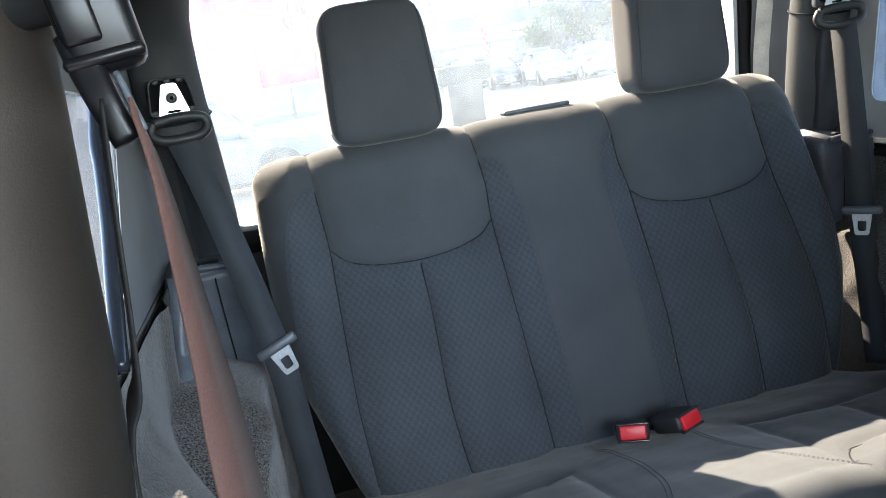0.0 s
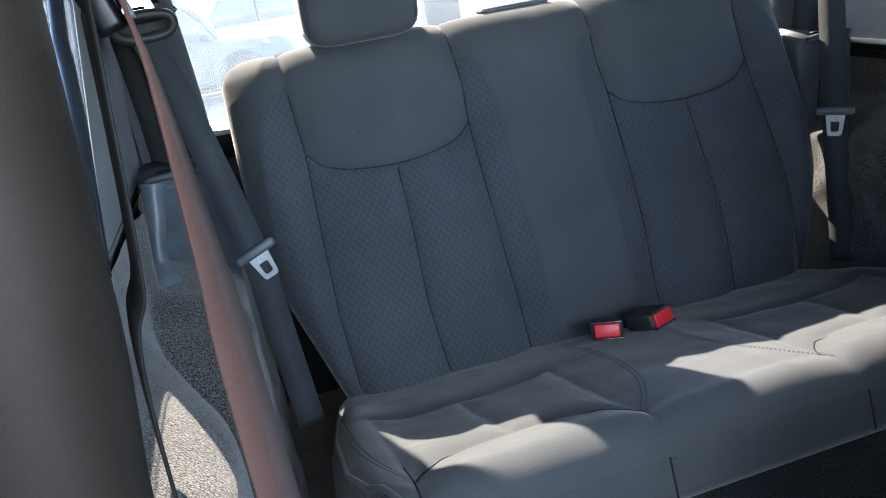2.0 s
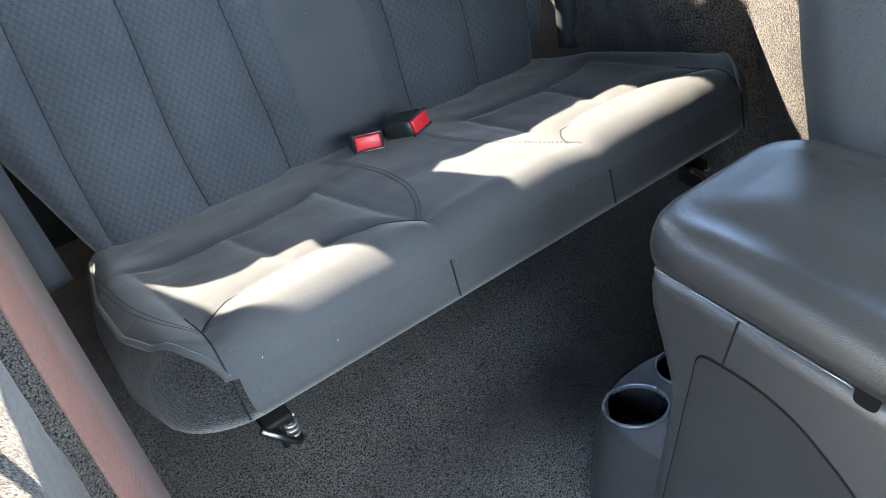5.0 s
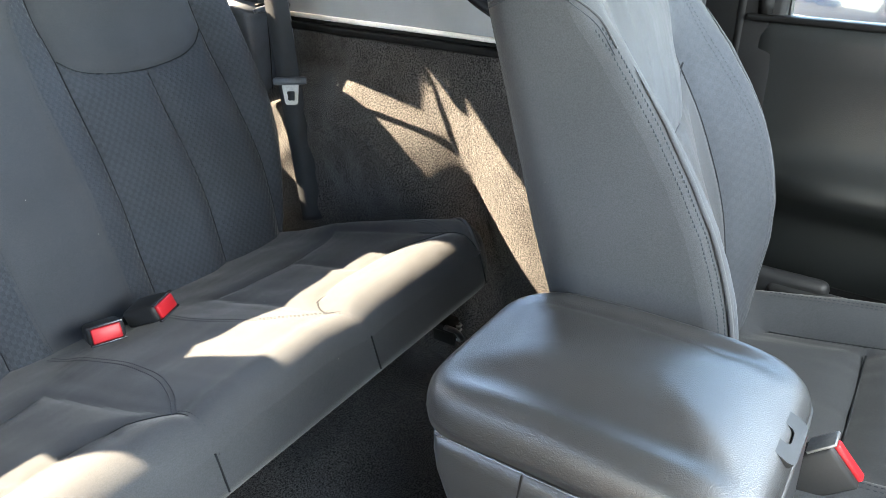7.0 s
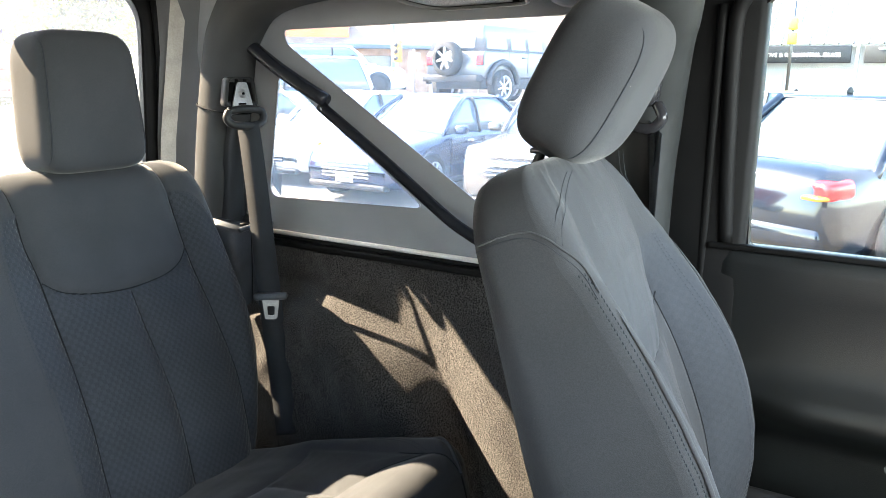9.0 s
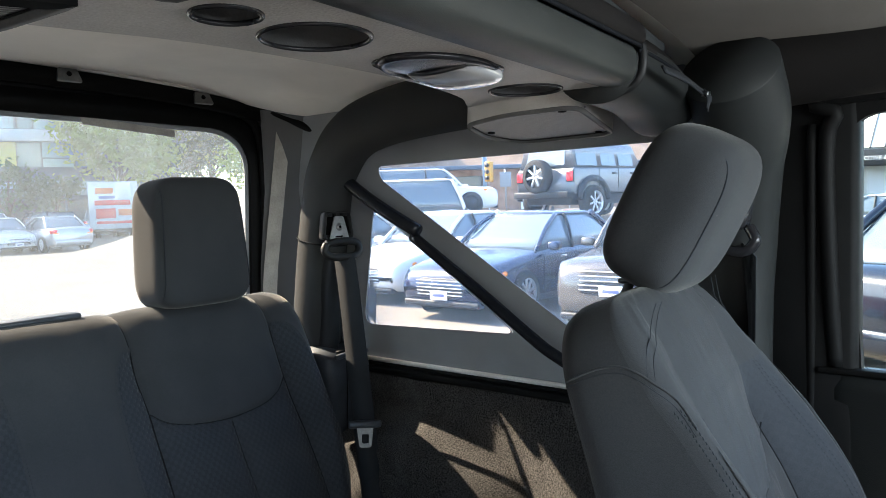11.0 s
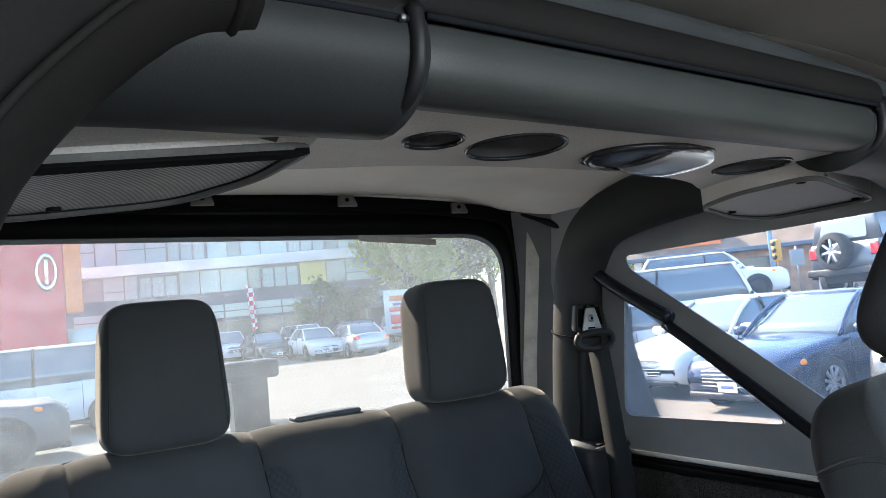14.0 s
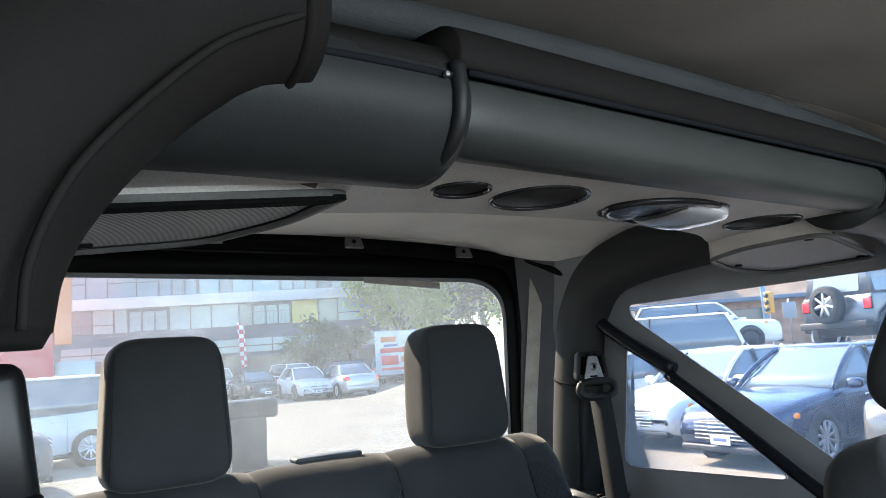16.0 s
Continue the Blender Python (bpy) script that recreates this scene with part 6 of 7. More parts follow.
LOT = worn("sun_bleached_concrete", (0.165, 0.145, 0.120), 0.85, scale=0.4, amount=0.15, relief=0.3, fine=60.0)
gx = [-600, -200, -60, -20] + lerp_list(-12, 30, 84) + [40, 60, 120, 300, 700]
gy = [-600, -200, -60, -30] + lerp_list(-20, 50, 70) + [60, 90, 160, 300, 700]
tagged(part("ground", height_sheet(gx, gy, lambda x, y: (x, y, ground_z(x, y))), LOT), "pale sunlit concrete parking lot", "ground", kind="structure")


def paint(name, color, rough=0.25, metal=0.0):
    m = mat(name, color, rough, metal)
    vary(m, color, 1.5, 0.06, 80.0, 0.03)
    bsdf(m).inputs["Coat Weight"].default_value = 0.35
    bsdf(m).inputs["Coat Roughness"].default_value = 0.06
    return m


P_WHITE = paint("white_car_paint", (0.55, 0.56, 0.57))
P_NAVY = paint("navy_car_paint", (0.012, 0.022, 0.055), 0.2, 0.3)
P_BLACK = paint("blue_black_car_paint", (0.008, 0.012, 0.022), 0.18, 0.3)
P_BROWN = paint("bronze_grey_car_paint", (0.09, 0.085, 0.08), 0.25, 0.5)
P_GREY = paint("mid_grey_car_paint", (0.10, 0.105, 0.115), 0.3, 0.2)
P_MUD = paint("dull_slate_car_paint", (0.055, 0.06, 0.068), 0.6, 0.1)
P_SILVER = paint("silver_car_paint", (0.42, 0.43, 0.45), 0.25, 0.6)
CARGLASS = mat("car_window_glass", (0.09, 0.115, 0.135), 0.08, spec=1.0)
TYRE = worn("tyre_rubber", (0.018, 0.018, 0.018), 0.8, scale=6.0)
ALLOY = worn("alloy_rim", (0.55, 0.56, 0.58), 0.3, 0.9)
CHROME = mat("chrome", (0.75, 0.76, 0.78), 0.1, 1.0)
BLACKTRIM = worn("black_car_trim", (0.02, 0.02, 0.022), 0.5)
HEADLAMP = mat("headlamp_glass", (0.7, 0.74, 0.78), 0.08, 0.4)
AMBER = mat("amber_lens", (0.8, 0.22, 0.02), 0.2)
TAIL = mat("red_lens", (0.62, 0.015, 0.02), 0.15)
PLATE_W = mat("plate_white", (0.7, 0.7, 0.68), 0.5)
BARS = mat("plate_bars", (0.08, 0.1, 0.25), 0.6)


def loft(sections):
    n = len(sections[0])
    verts = [p for s in sections for p in s]
    faces = [(i * n + j, i * n + (j + 1) % n, (i + 1) * n + (j + 1) % n, (i + 1) * n + j) for i in range(len(sections) - 1) for j in range(n)]
    faces += [tuple(range(n))[::-1], tuple((len(sections) - 1) * n + j for j in range(n))]
    return verts, faces


def lathe(profile, n=28):
    """Turns (radius, y) pairs about the y axis."""
    k = len(profile)
    verts = [(r * math.cos(2 * math.pi * i / n), y, r * math.sin(2 * math.pi * i / n)) for i in range(n) for r, y in profile]
    faces = [(i * k + j, ((i + 1) % n) * k + j, ((i + 1) % n) * k + j + 1, i * k + j + 1) for i in range(n) for j in range(k - 1)]
    return verts, faces


def add_wheel(holder, x, y, r, side, w=0.22, spokes=10):
    m = pose(x, y, r)
    t = part("wheel", lathe([(r * 0.66, -w / 2), (r * 0.9, -w / 2), (r * 0.985, -w * 0.36), (r, -w * 0.2), (r, w * 0.2), (r * 0.985, w * 0.36), (r * 0.9, w / 2), (r * 0.66, w / 2)]), TYRE, holder, "black tyre", m=m)
    rim = bmesh.new()
    for k in range(spokes):
        s = box(-0.018, 0.018, side * w * 0.34 - 0.015, side * w * 0.34 + 0.015, r * 0.1, r * 0.64, 0.004, 1)
        moved(s, Matrix.Rotation(2 * math.pi * k / spokes, 4, "Y"))
        rim = merged(rim, s)
    rv, rf = lathe([(r * 0.60, side * w * 0.30), (r * 0.67, side * w * 0.47), (r * 0.70, side * w * 0.45), (r * 0.67, -side * w * 0.3)])
    hub, _f = lathe([(0.0, side * w * 0.40), (r * 0.13, side * w * 0.38), (r * 0.15, side * w * 0.30)])
    h2 = bmesh.new()
    for vs, fs in ((rv, rf), (hub, _f)):
        base = [h2.verts.new(q) for q in vs]
        for f in fs:
            h2.faces.new([base[i] for i in f])
    part("rim", merged(rim, h2), ALLOY, t, "spoked alloy rim", m=m)
    part("brake_well", lathe([(0.0, 0.0), (r * 0.66, 0.0)]), BLACKTRIM, t, m=m)


def sedan(label, body, at, heading, L=4.6, W=1.82, H=1.45, suv=False, hatch=False, group="parked cars", front=True):
    """A car at the origin facing +x, then set down at its place."""
    c = thing("car", (0, 0, 0), label, "car", group)
    hw, r = W / 2, 0.335 if not suv else 0.37
    belt = 0.93 if not suv else 1.08
    hood = belt - 0.06
    nose = 0.70 if not suv else 0.92
    deck = belt + (0.06 if not hatch else 0.02)
    st = [(-L / 2, 0.34, deck - 0.14, 0.86), (-L / 2 + 0.10, 0.25, deck - 0.02, 0.94), (-L / 2 + 0.55, 0.22, deck, 0.985), (-L * 0.15, 0.20, belt, 1.0), (L * 0.12, 0.20, belt - 0.01, 1.0), (L * 0.22, 0.20, hood + 0.02, 1.0),
          (L / 2 - 0.65, 0.21, hood - 0.06, 0.985), (L / 2 - 0.22, 0.22, nose + 0.03, 0.93), (L / 2 - 0.06, 0.26, nose - 0.06, 0.85), (L / 2, 0.34, nose - 0.20, 0.78)]
    sec = []
    for x, zl, zt, k in st:
        h = hw * k
        half = [(h * 0.90, zl), (h * 0.985, zl + 0.12), (h, zl + (zt - zl) * 0.55), (h * 0.975, zt - 0.10), (h * 0.93, zt - 0.03), (h * 0.78, zt), (h * 0.4, zt + 0.022), (0.0, zt + 0.03)]
        sec.append([(x, y, z) for y, z in half] + [(x, -y, z) for y, z in half[::-1][1:]])
    part("body", loft(sec), body, c)
    x0b, x0t = L * 0.195, L * 0.015
    x1t, x1b = (-L * 0.22, -L * 0.37) if not hatch else (-L * 0.36, -L * 0.45)
    if suv:
        x1t, x1b, x0t, x0b = -L * 0.40, -L * 0.47, L * 0.10, L * 0.23
    gw, tw = hw * 0.92, hw * 0.72
    gl = []
    for t in (0.0, 0.35, 0.7, 1.0):
        xa, xb = x1b + (x1t - x1b) * t, x0b + (x0t - x0b) * t
        wd = gw + (tw - gw) * t ** 1.3
        gl.append([(a, b, belt - 0.04 + (H - 0.05 - belt + 0.04) * t) for a, b in rounded_poly([(xa, -wd), (xb, -wd * 0.94), (xb, wd * 0.94), (xa, wd)], 0.12, 3)])
    part("window_glass", loft(gl), CARGLASS, c, "dark window glass")
    roof = []
    for t, dz in ((1.03, -0.012), (1.0, 0.015), (0.86, 0.038), (0.4, 0.052)):
        roof.append([((x1t + x0t) / 2 + (a - (x1t + x0t) / 2) * t, b * t, H - 0.055 + dz) for a, b in rounded_poly([(x1t, -tw), (x0t, -tw * 0.94), (x0t, tw * 0.94), (x1t, tw)], 0.12, 3)])
    part("roof", loft(roof), body, c)
    for sy in (-1, 1):
        part("pillar", tube([(x0b + 0.02, sy * gw * 0.94, belt - 0.04), ((x0b + x0t) / 2 + 0.03, sy * (gw + tw) * 0.475, (belt + H) / 2), (x0t, sy * tw * 0.95, H - 0.05)], 0.035, n=5, sides=8), body, c)
        part("pillar", tube([(x1b, sy * gw * 0.98, belt - 0.04), ((x1b + x1t) / 2, sy * (gw + tw) * 0.5, (belt + H) / 2), (x1t, sy * tw * 0.99, H - 0.05)], 0.05, n=5, sides=8), body, c)
        part("pillar", tube([(-0.10, sy * gw * 1.0, belt - 0.04), (-0.12, sy * (gw + tw) * 0.508, (belt + H) / 2), (-0.14, sy * tw * 1.0, H - 0.05)], 0.028, n=4, sides=8), BLACKTRIM, c)
        part("mirror", moved(pillow(0.18, 0.22, 0.14, 3, 0.9, 5), pose(x0b - 0.18, sy * (hw + 0.08), belt + 0.03)), body, c)
        for dx in (0.32, -0.75):
            part("door_handle", box(dx - 0.10, dx + 0.06, sy * hw * 0.985 - 0.02, sy * hw * 0.985 + 0.02, belt - 0.16, belt - 0.125, 0.01), CHROME if not suv else body, c)
        for dx in (L * 0.19, -0.12, -0.98):
            part("door_gap", box(dx - 0.004, dx + 0.004, sy * hw * 1.0 - 0.008, sy * hw * 1.0 + 0.004, 0.32, belt - 0.08, 0.001, 1), BLACKTRIM, c)
        part("sill", box(-L * 0.27, L * 0.26, sy * hw * 0.95 - 0.05, sy * hw * 0.95 + 0.03, 0.20, 0.29, 0.02), BLACKTRIM, c)
        hl = part("headlight", moved(pillow(0.42, 0.30, 0.15, 3, 0.8, 6), pose(L / 2 - 0.26, sy * hw * 0.70, nose - 0.10, 0, 14, -sy * 30)), HEADLAMP, c, "clear headlight")
        part("turn_lamp", moved(pillow(0.16, 0.10, 0.08, 3, 0.8, 4), pose(L / 2 - 0.45, sy * hw * 0.90, nose - 0.06, 0, 10, -sy * 20)), AMBER, hl)
        tl = part("tail_light", moved(pillow(0.36, 0.42, 0.18, 4, 0.9, 6), pose(-L / 2 + 0.18, sy * hw * 0.73, deck - 0.16, 0, -6, sy * 16)), TAIL, c, "red tail light")
        part("indicator", moved(pillow(0.30, 0.40, 0.05, 4, 0.9, 4), pose(-L / 2 + 0.125, sy * hw * 0.70, deck - 0.215, 0, -6, sy * 16)), AMBER, tl)
        part("fog_lamp", moved(pillow(0.06, 0.26, 0.12, 3, 0.8, 4), pose(L / 2 - 0.07, sy * hw * 0.66, 0.42, 0, 0, -sy * 24)), BLACKTRIM, c)
        for x in (L * 0.30, -L * 0.29):
            part("wheel_arch", moved(disc(r + 0.06, 0.03, 28, 0.01), pose(x, sy * (hw - 0.012) - 0.015, r + 0.01, 90)), BLACKTRIM, c)
            add_wheel(c, x, sy * (hw - 0.075), r, sy)
    gr = part("grille", moved(pillow(0.10, W * 0.52, 0.26 if not suv else 0.34, 5, 0.9, 6), pose(L / 2 - 0.045, 0, nose - 0.23, 0, -8)), BLACKTRIM, c, "black grille with bright bars")
    for k in range(5):
        part("grille_bar", moved(box(-0.01, 0.01, -W * 0.235, W * 0.235, -0.008, 0.008, 0.004), pose(L / 2 + 0.012, 0, nose - 0.33 + k * (0.048 if not suv else 0.06), 0, -8)), CHROME, gr)
    pf = part("front_plate", box(L / 2 + 0.018, L / 2 + 0.03, -0.16, 0.16, nose - 0.40, nose - 0.27, 0.004), PLATE_W, c, "pale plate with a dark bar")
    part("plate_bar", box(L / 2 + 0.031, L / 2 + 0.034, -0.11, 0.11, nose - 0.355, nose - 0.315, 0.001), BARS, pf)
    part("bumper_lip", box(L / 2 - 0.16, L / 2 + 0.01, -hw * 0.78, hw * 0.78, 0.20, 0.29, 0.03), BLACKTRIM, c)
    part("rear_bumper", box(-L / 2 - 0.02, -L / 2 + 0.25, -hw * 0.86, hw * 0.86, 0.30, 0.52, 0.06), body, c)
    part("aerial", moved(pillow(0.16, 0.03, 0.07, 2.5, 0.3, 4), pose(x1t + 0.15, 0, H + 0.02)), BLACKTRIM, c, "black fin aerial")
    c.matrix_basis = pose(at[0], at[1], ground_z(*at) if len(at) < 3 else at[2], 0, 0, heading) @ Matrix.Diagonal((1, 1, 1 if suv else 1.07, 1))
    return c


sedan("white sedan with a chrome grille parked in the row", P_WHITE, (11.1, 8.1), 180)
sedan("navy blue sedan with alloy wheels parked in the row", P_NAVY, (10.3, 5.65), 178)
sedan("bronze grey off-road wagon with a bright grille in the row", P_BROWN, (10.35, 3.05), 181, 4.7, 1.86, 1.70, suv=True)
sedan("blue-black saloon with red tail lights parked tail on", P_BLACK, (8.98, -1.0), -28, 4.75, 1.86, 1.58)
sedan("white saloon parked at the end of the row", P_WHITE, (10.9, 11.2), 180)
sedan("large white wagon parked on the slope", P_WHITE, (14.6, 12.98), 128, 5.0, 2.0, 1.95, suv=True)
sedan("white wagon parked on the upper lot", P_WHITE, (21.2, 16.5), -52, 4.9, 1.9, 1.7, suv=True)
sedan("silver saloon across the lot", P_SILVER, (24.5, 2.6), 95)
sedan("dark saloon across the lot", P_NAVY, (25.5, -0.4), 92)
sedan("black hatchback across the lot", P_BLACK, (23.0, -3.0), 80, 4.2, 1.8, 1.5, hatch=True)
# cars at the far side of the lot behind the vehicle
for k, (x, y, p, lab, sv, hd) in enumerate(((11.6, 43.5, P_WHITE, "white boxy car at the far side of the lot", True, -95), (12.3, 38.6, P_BLACK, "dark car at the far side of the lot", False, -92), (13.5, 34.6, P_WHITE, "white car at the far side of the lot", False, -95),
                                          (15.6, 41.5, P_WHITE, "white car parked behind another at the far side", True, -90), (14.9, 33.0, P_SILVER, "silver saloon showing its red tail lights", False, 88), (17.8, 40.0, P_NAVY, "blue car behind the silver saloon", True, 90), (24.0, 46.0, P_SILVER, "grey car beside the poster truck", True, 60))):
    sedan(lab, p, (x, y), hd, suv=sv, H=1.45 if not sv else 1.75)
sedan("white wagon parked side on behind the vehicle", P_WHITE, (0.1, 17.0), 182, 4.9, 1.95, 1.85, suv=True)
sedan("dark slate pickup-height car with a muddy nose parked side on", P_MUD, (-1.75, 13.2), 1, 4.6, 1.85, 1.80, suv=True)


# ---------------------------------------------------------------- grey off-roader
def offroader(at, heading):
    c = thing("off_road_vehicle", (0, 0, 0), "grey boxy off-road vehicle with a spare wheel on its tailgate", "car", "parked cars")
    L, hw = 4.2, 0.90
    part("body", loft([[(x, y, z) for y, z in rounded_poly([(-hw, 0.62), (hw, 0.62), (hw * 0.98, zt), (-hw * 0.98, zt)], 0.06, 3)] for x, zt in ((-L / 2, 1.20), (-L / 2 + 0.05, 1.24), (0.5, 1.24), (0.62, 1.22), (1.9, 1.14), (L / 2 - 0.1, 1.05))]), P_GREY, c)
    part("hard_top", loft([[(x, y, z) for x, y in rounded_poly([(-L / 2 + a, -hw + b), (0.75 - c2, -hw + b), (0.75 - c2, hw - b), (-L / 2 + a, hw - b)], 0.08, 3)] for z, a, b, c2 in ((1.22, 0.02, 0.04, 0.0), (1.75, 0.10, 0.11, 0.32), (1.83, 0.14, 0.15, 0.40))]), P_GREY, c)
    for sy in (-1, 1):
        for x0, x1 in ((-1.98, -1.18), (-1.02, -0.42), (-0.30, 0.32)):
            part("side_window", plate(rounded_poly([(x0, 1.28), (x1, 1.28), (x1 - 0.03, 1.68), (x0 + 0.03, 1.68)], 0.05), [], lambda u, v, t: (u, sy * (hw - 0.025 - 0.11 * (v - 1.22) / 0.53 + t), v), 0.012), CARGLASS, c, "dark side window", smooth=False)
        for x in (-1.15, -0.36, 0.42):
            part("door_gap", box(x - 0.006, x + 0.006, sy * hw - 0.006, sy * hw + 0.003, 0.72, 1.22, 0.001, 1), BLACKTRIM, c)
        for x in (-0.5, 0.26):
            part("door_handle", box(x - 0.1, x + 0.05, sy * hw - 0.02, sy * hw + 0.03, 1.08, 1.12, 0.01), BLACKTRIM, c)
        for x in (-1.42, 1.42):
            part("wheel_flare", tube([(x + 0.56 * math.cos(a), sy * (hw + 0.04), 0.46 + 0.52 * math.sin(a)) for a in [math.pi * k / 10 for k in range(11)]], 0.075, (0, 1, 0), 2, 10), BLACKTRIM, c, "black wheel flare")
            add_wheel(c, x, sy * (hw - 0.02), 0.41, sy, 0.26, 7)
        tl = part("tail_light", box(-L / 2 - 0.05, -L / 2 + 0.02, sy * 0.78 - 0.09, sy * 0.78 + 0.09, 0.92, 1.14, 0.015), TAIL, c, "red tail light")
        part("lamp_frame", box(-L / 2 - 0.03, -L / 2 + 0.01, sy * 0.78 - 0.11, sy * 0.78 + 0.11, 0.90, 1.16, 0.015), BLACKTRIM, tl)
    part("rear_window", plate(rounded_poly([(-0.6, 1.30), (0.6, 1.30), (0.56, 1.68), (-0.56, 1.68)], 0.05), [], lambda u, v, t: (-L / 2 - 0.01 - t + 0.12 * (v - 1.22) / 0.53, u, v), 0.012), CARGLASS, c, "dark rear window", smooth=False)
    sw = part("spare_wheel", moved(bmesh_of(lathe([(0.27, -0.13), (0.37, -0.13), (0.405, -0.09), (0.41, 0.0), (0.405, 0.09), (0.37, 0.13), (0.27, 0.13)])), pose(-L / 2 - 0.22, 0.05, 1.05, 0, 0, 90)), TYRE, c, "spare wheel with black tyre")
    rims = bmesh.new()
    for k in range(7):
        rims = merged(rims, moved(box(-0.025, 0.025, 0.07, 0.11, 0.02, 0.27, 0.005, 1), Matrix.Rotation(2 * math.pi * k / 7, 4, "Y")))
    part("rim", moved(rims, pose(-L / 2 - 0.22, 0.05, 1.05, 0, 0, 90)), ALLOY, sw, "pale alloy rim")
    part("rear_bumper", box(-L / 2 - 0.22, -L / 2 + 0.05, -0.85, 0.85, 0.52, 0.68, 0.03), BLACKTRIM, c, "black bumper")
    part("underbody", box(-L / 2 + 0.1, L / 2 - 0.3, -0.7, 0.7, 0.35, 0.63, 0.04), BLACKTRIM, c)
    c.matrix_basis = pose(at[0], at[1], ground_z(*at), 0, 0, heading)


def bmesh_of(data):
    bm = bmesh.new()
    vs = [bm.verts.new(q) for q in data[0]]
    for f in data[1]:
        bm.faces.new([vs[i] for i in f])
    return bm


offroader((17.45, 7.85), -10)

# ---------------------------------------------------------------- spare wheel and high brake light on the tailgate
sp = thing("spare_wheel", (0.03, 0.72, 0.5), "black spare wheel on the tailgate with a high brake light", "wheel")
part("tyre", moved(bmesh_of(lathe([(0.26, -0.12), (0.33, -0.125), (0.375, -0.09), (0.388, -0.03), (0.388, 0.03), (0.375, 0.09), (0.33, 0.125), (0.26, 0.12)], 40)), pose(0.03, 0.72, 0.53)), TYRE, sp)
part("carrier", box(-0.02, 0.08, 0.55, 0.66, 0.45, 0.60, 0.02), BLACKTRIM, sp)
bl = part("brake_light_stalk", sweep([(-0.016, 0.66, 0.70), (-0.016, 0.685, 0.86), (-0.016, 0.69, 1.03)], [(-0.040, -0.02), (0.040, -0.02), (0.040, 0.02), (-0.040, 0.02)], (0, 1, 0), 5, lambda t: 1.0 + 0.1 * t), PLASTIC_GREY, sp, "grey plastic stalk", smooth=False)
part("brake_light_housing", box(-0.082, 0.060, 0.665, 0.735, 1.026, 1.072, 0.010, 3), PLASTIC_GREY, sp, "grey brake light housing")
part("brake_lens", box(-0.074, 0.052, 0.725, 0.742, 1.034, 1.064, 0.006), TAIL, bl)

# ---------------------------------------------------------------- buildings
CONC = worn("pale_facade_panel", (0.62, 0.64, 0.66), 0.7, scale=0.5, amount=0.12)
DARKBAND = worn("slate_facade", (0.095, 0.125, 0.165), 0.6, scale=0.5)
PANEG = mat("building_glass", (0.24, 0.36, 0.38), 0.12, spec=0.7)
PANEG_D = mat("shaded_building_glass", (0.10, 0.15, 0.17), 0.1, spec=0.8)
RAIL = mat("balcony_rail_grey", (0.20, 0.22, 0.24), 0.5)
AMBER_HOUSING = mat("amber_signal_housing", (0.42, 0.22, 0.02), 0.5)
PANEL_Y = mat("yellow_panel", (0.55, 0.5, 0.12), 0.5)
MULLION = mat("dark_mullion", (0.06, 0.065, 0.07), 0.5)
REDWALL = worn("red_wall_cladding", (0.50, 0.028, 0.055), 0.55, scale=0.3, amount=0.15)
ORANGE = worn("orange_fascia", (0.62, 0.18, 0.06), 0.6, scale=1.0)
BRICK = worn("brown_brick", (0.30, 0.19, 0.13), 0.85, scale=3.0, amount=0.3)
WHITEMETAL = worn("white_ribbed_metal", (0.62, 0.62, 0.6), 0.5, scale=1.0)
SIGNBLACK = mat("black_sign_board", (0.02, 0.02, 0.022), 0.5)
SIGNWHITE = mat("white_lettering", (0.85, 0.85, 0.83), 0.5)
STOREGLASS = mat("shop_glass", (0.05, 0.06, 0.065), 0.1, spec=0.7)

random.seed(4)
bd = thing("apartment_building", (20, 56, G0), "pale apartment building with bands of windows and slate floors", "building")
BX0, BX1, BY = 3.0, 31.0, 56.0
part("wall", box(BX0, BX1, BY, BY + 14, G0, 20, 0.05), DARKBAND, bd, "slate facade")
for z0 in (5.55, 9.35, 13.15):
    part("floor_slab", box(BX0 - 0.2, BX1 + 0.3, BY - 0.9, BY + 0.4, z0, z0 + 0.75, 0.04), CONC, bd, "pale balcony band")
shared = {}


def quick(name, holder, key, bm_make, material, m, label=""):
    """A repeat that shares its mesh with the others of its key."""
    if key not in shared:
        first = part(name, bm_make(), material, holder, label, m=m, smooth=False)
        shared[key] = first.data
        return first
    ob = new(name, shared[key])
    ob.matrix_basis = m
    ob.parent = holder
    up = Matrix.Translation(holder.location) if holder.type == "EMPTY" else holder.matrix_basis
    ob.matrix_parent_inverse = up.inverted()
    return tagged(ob, label)


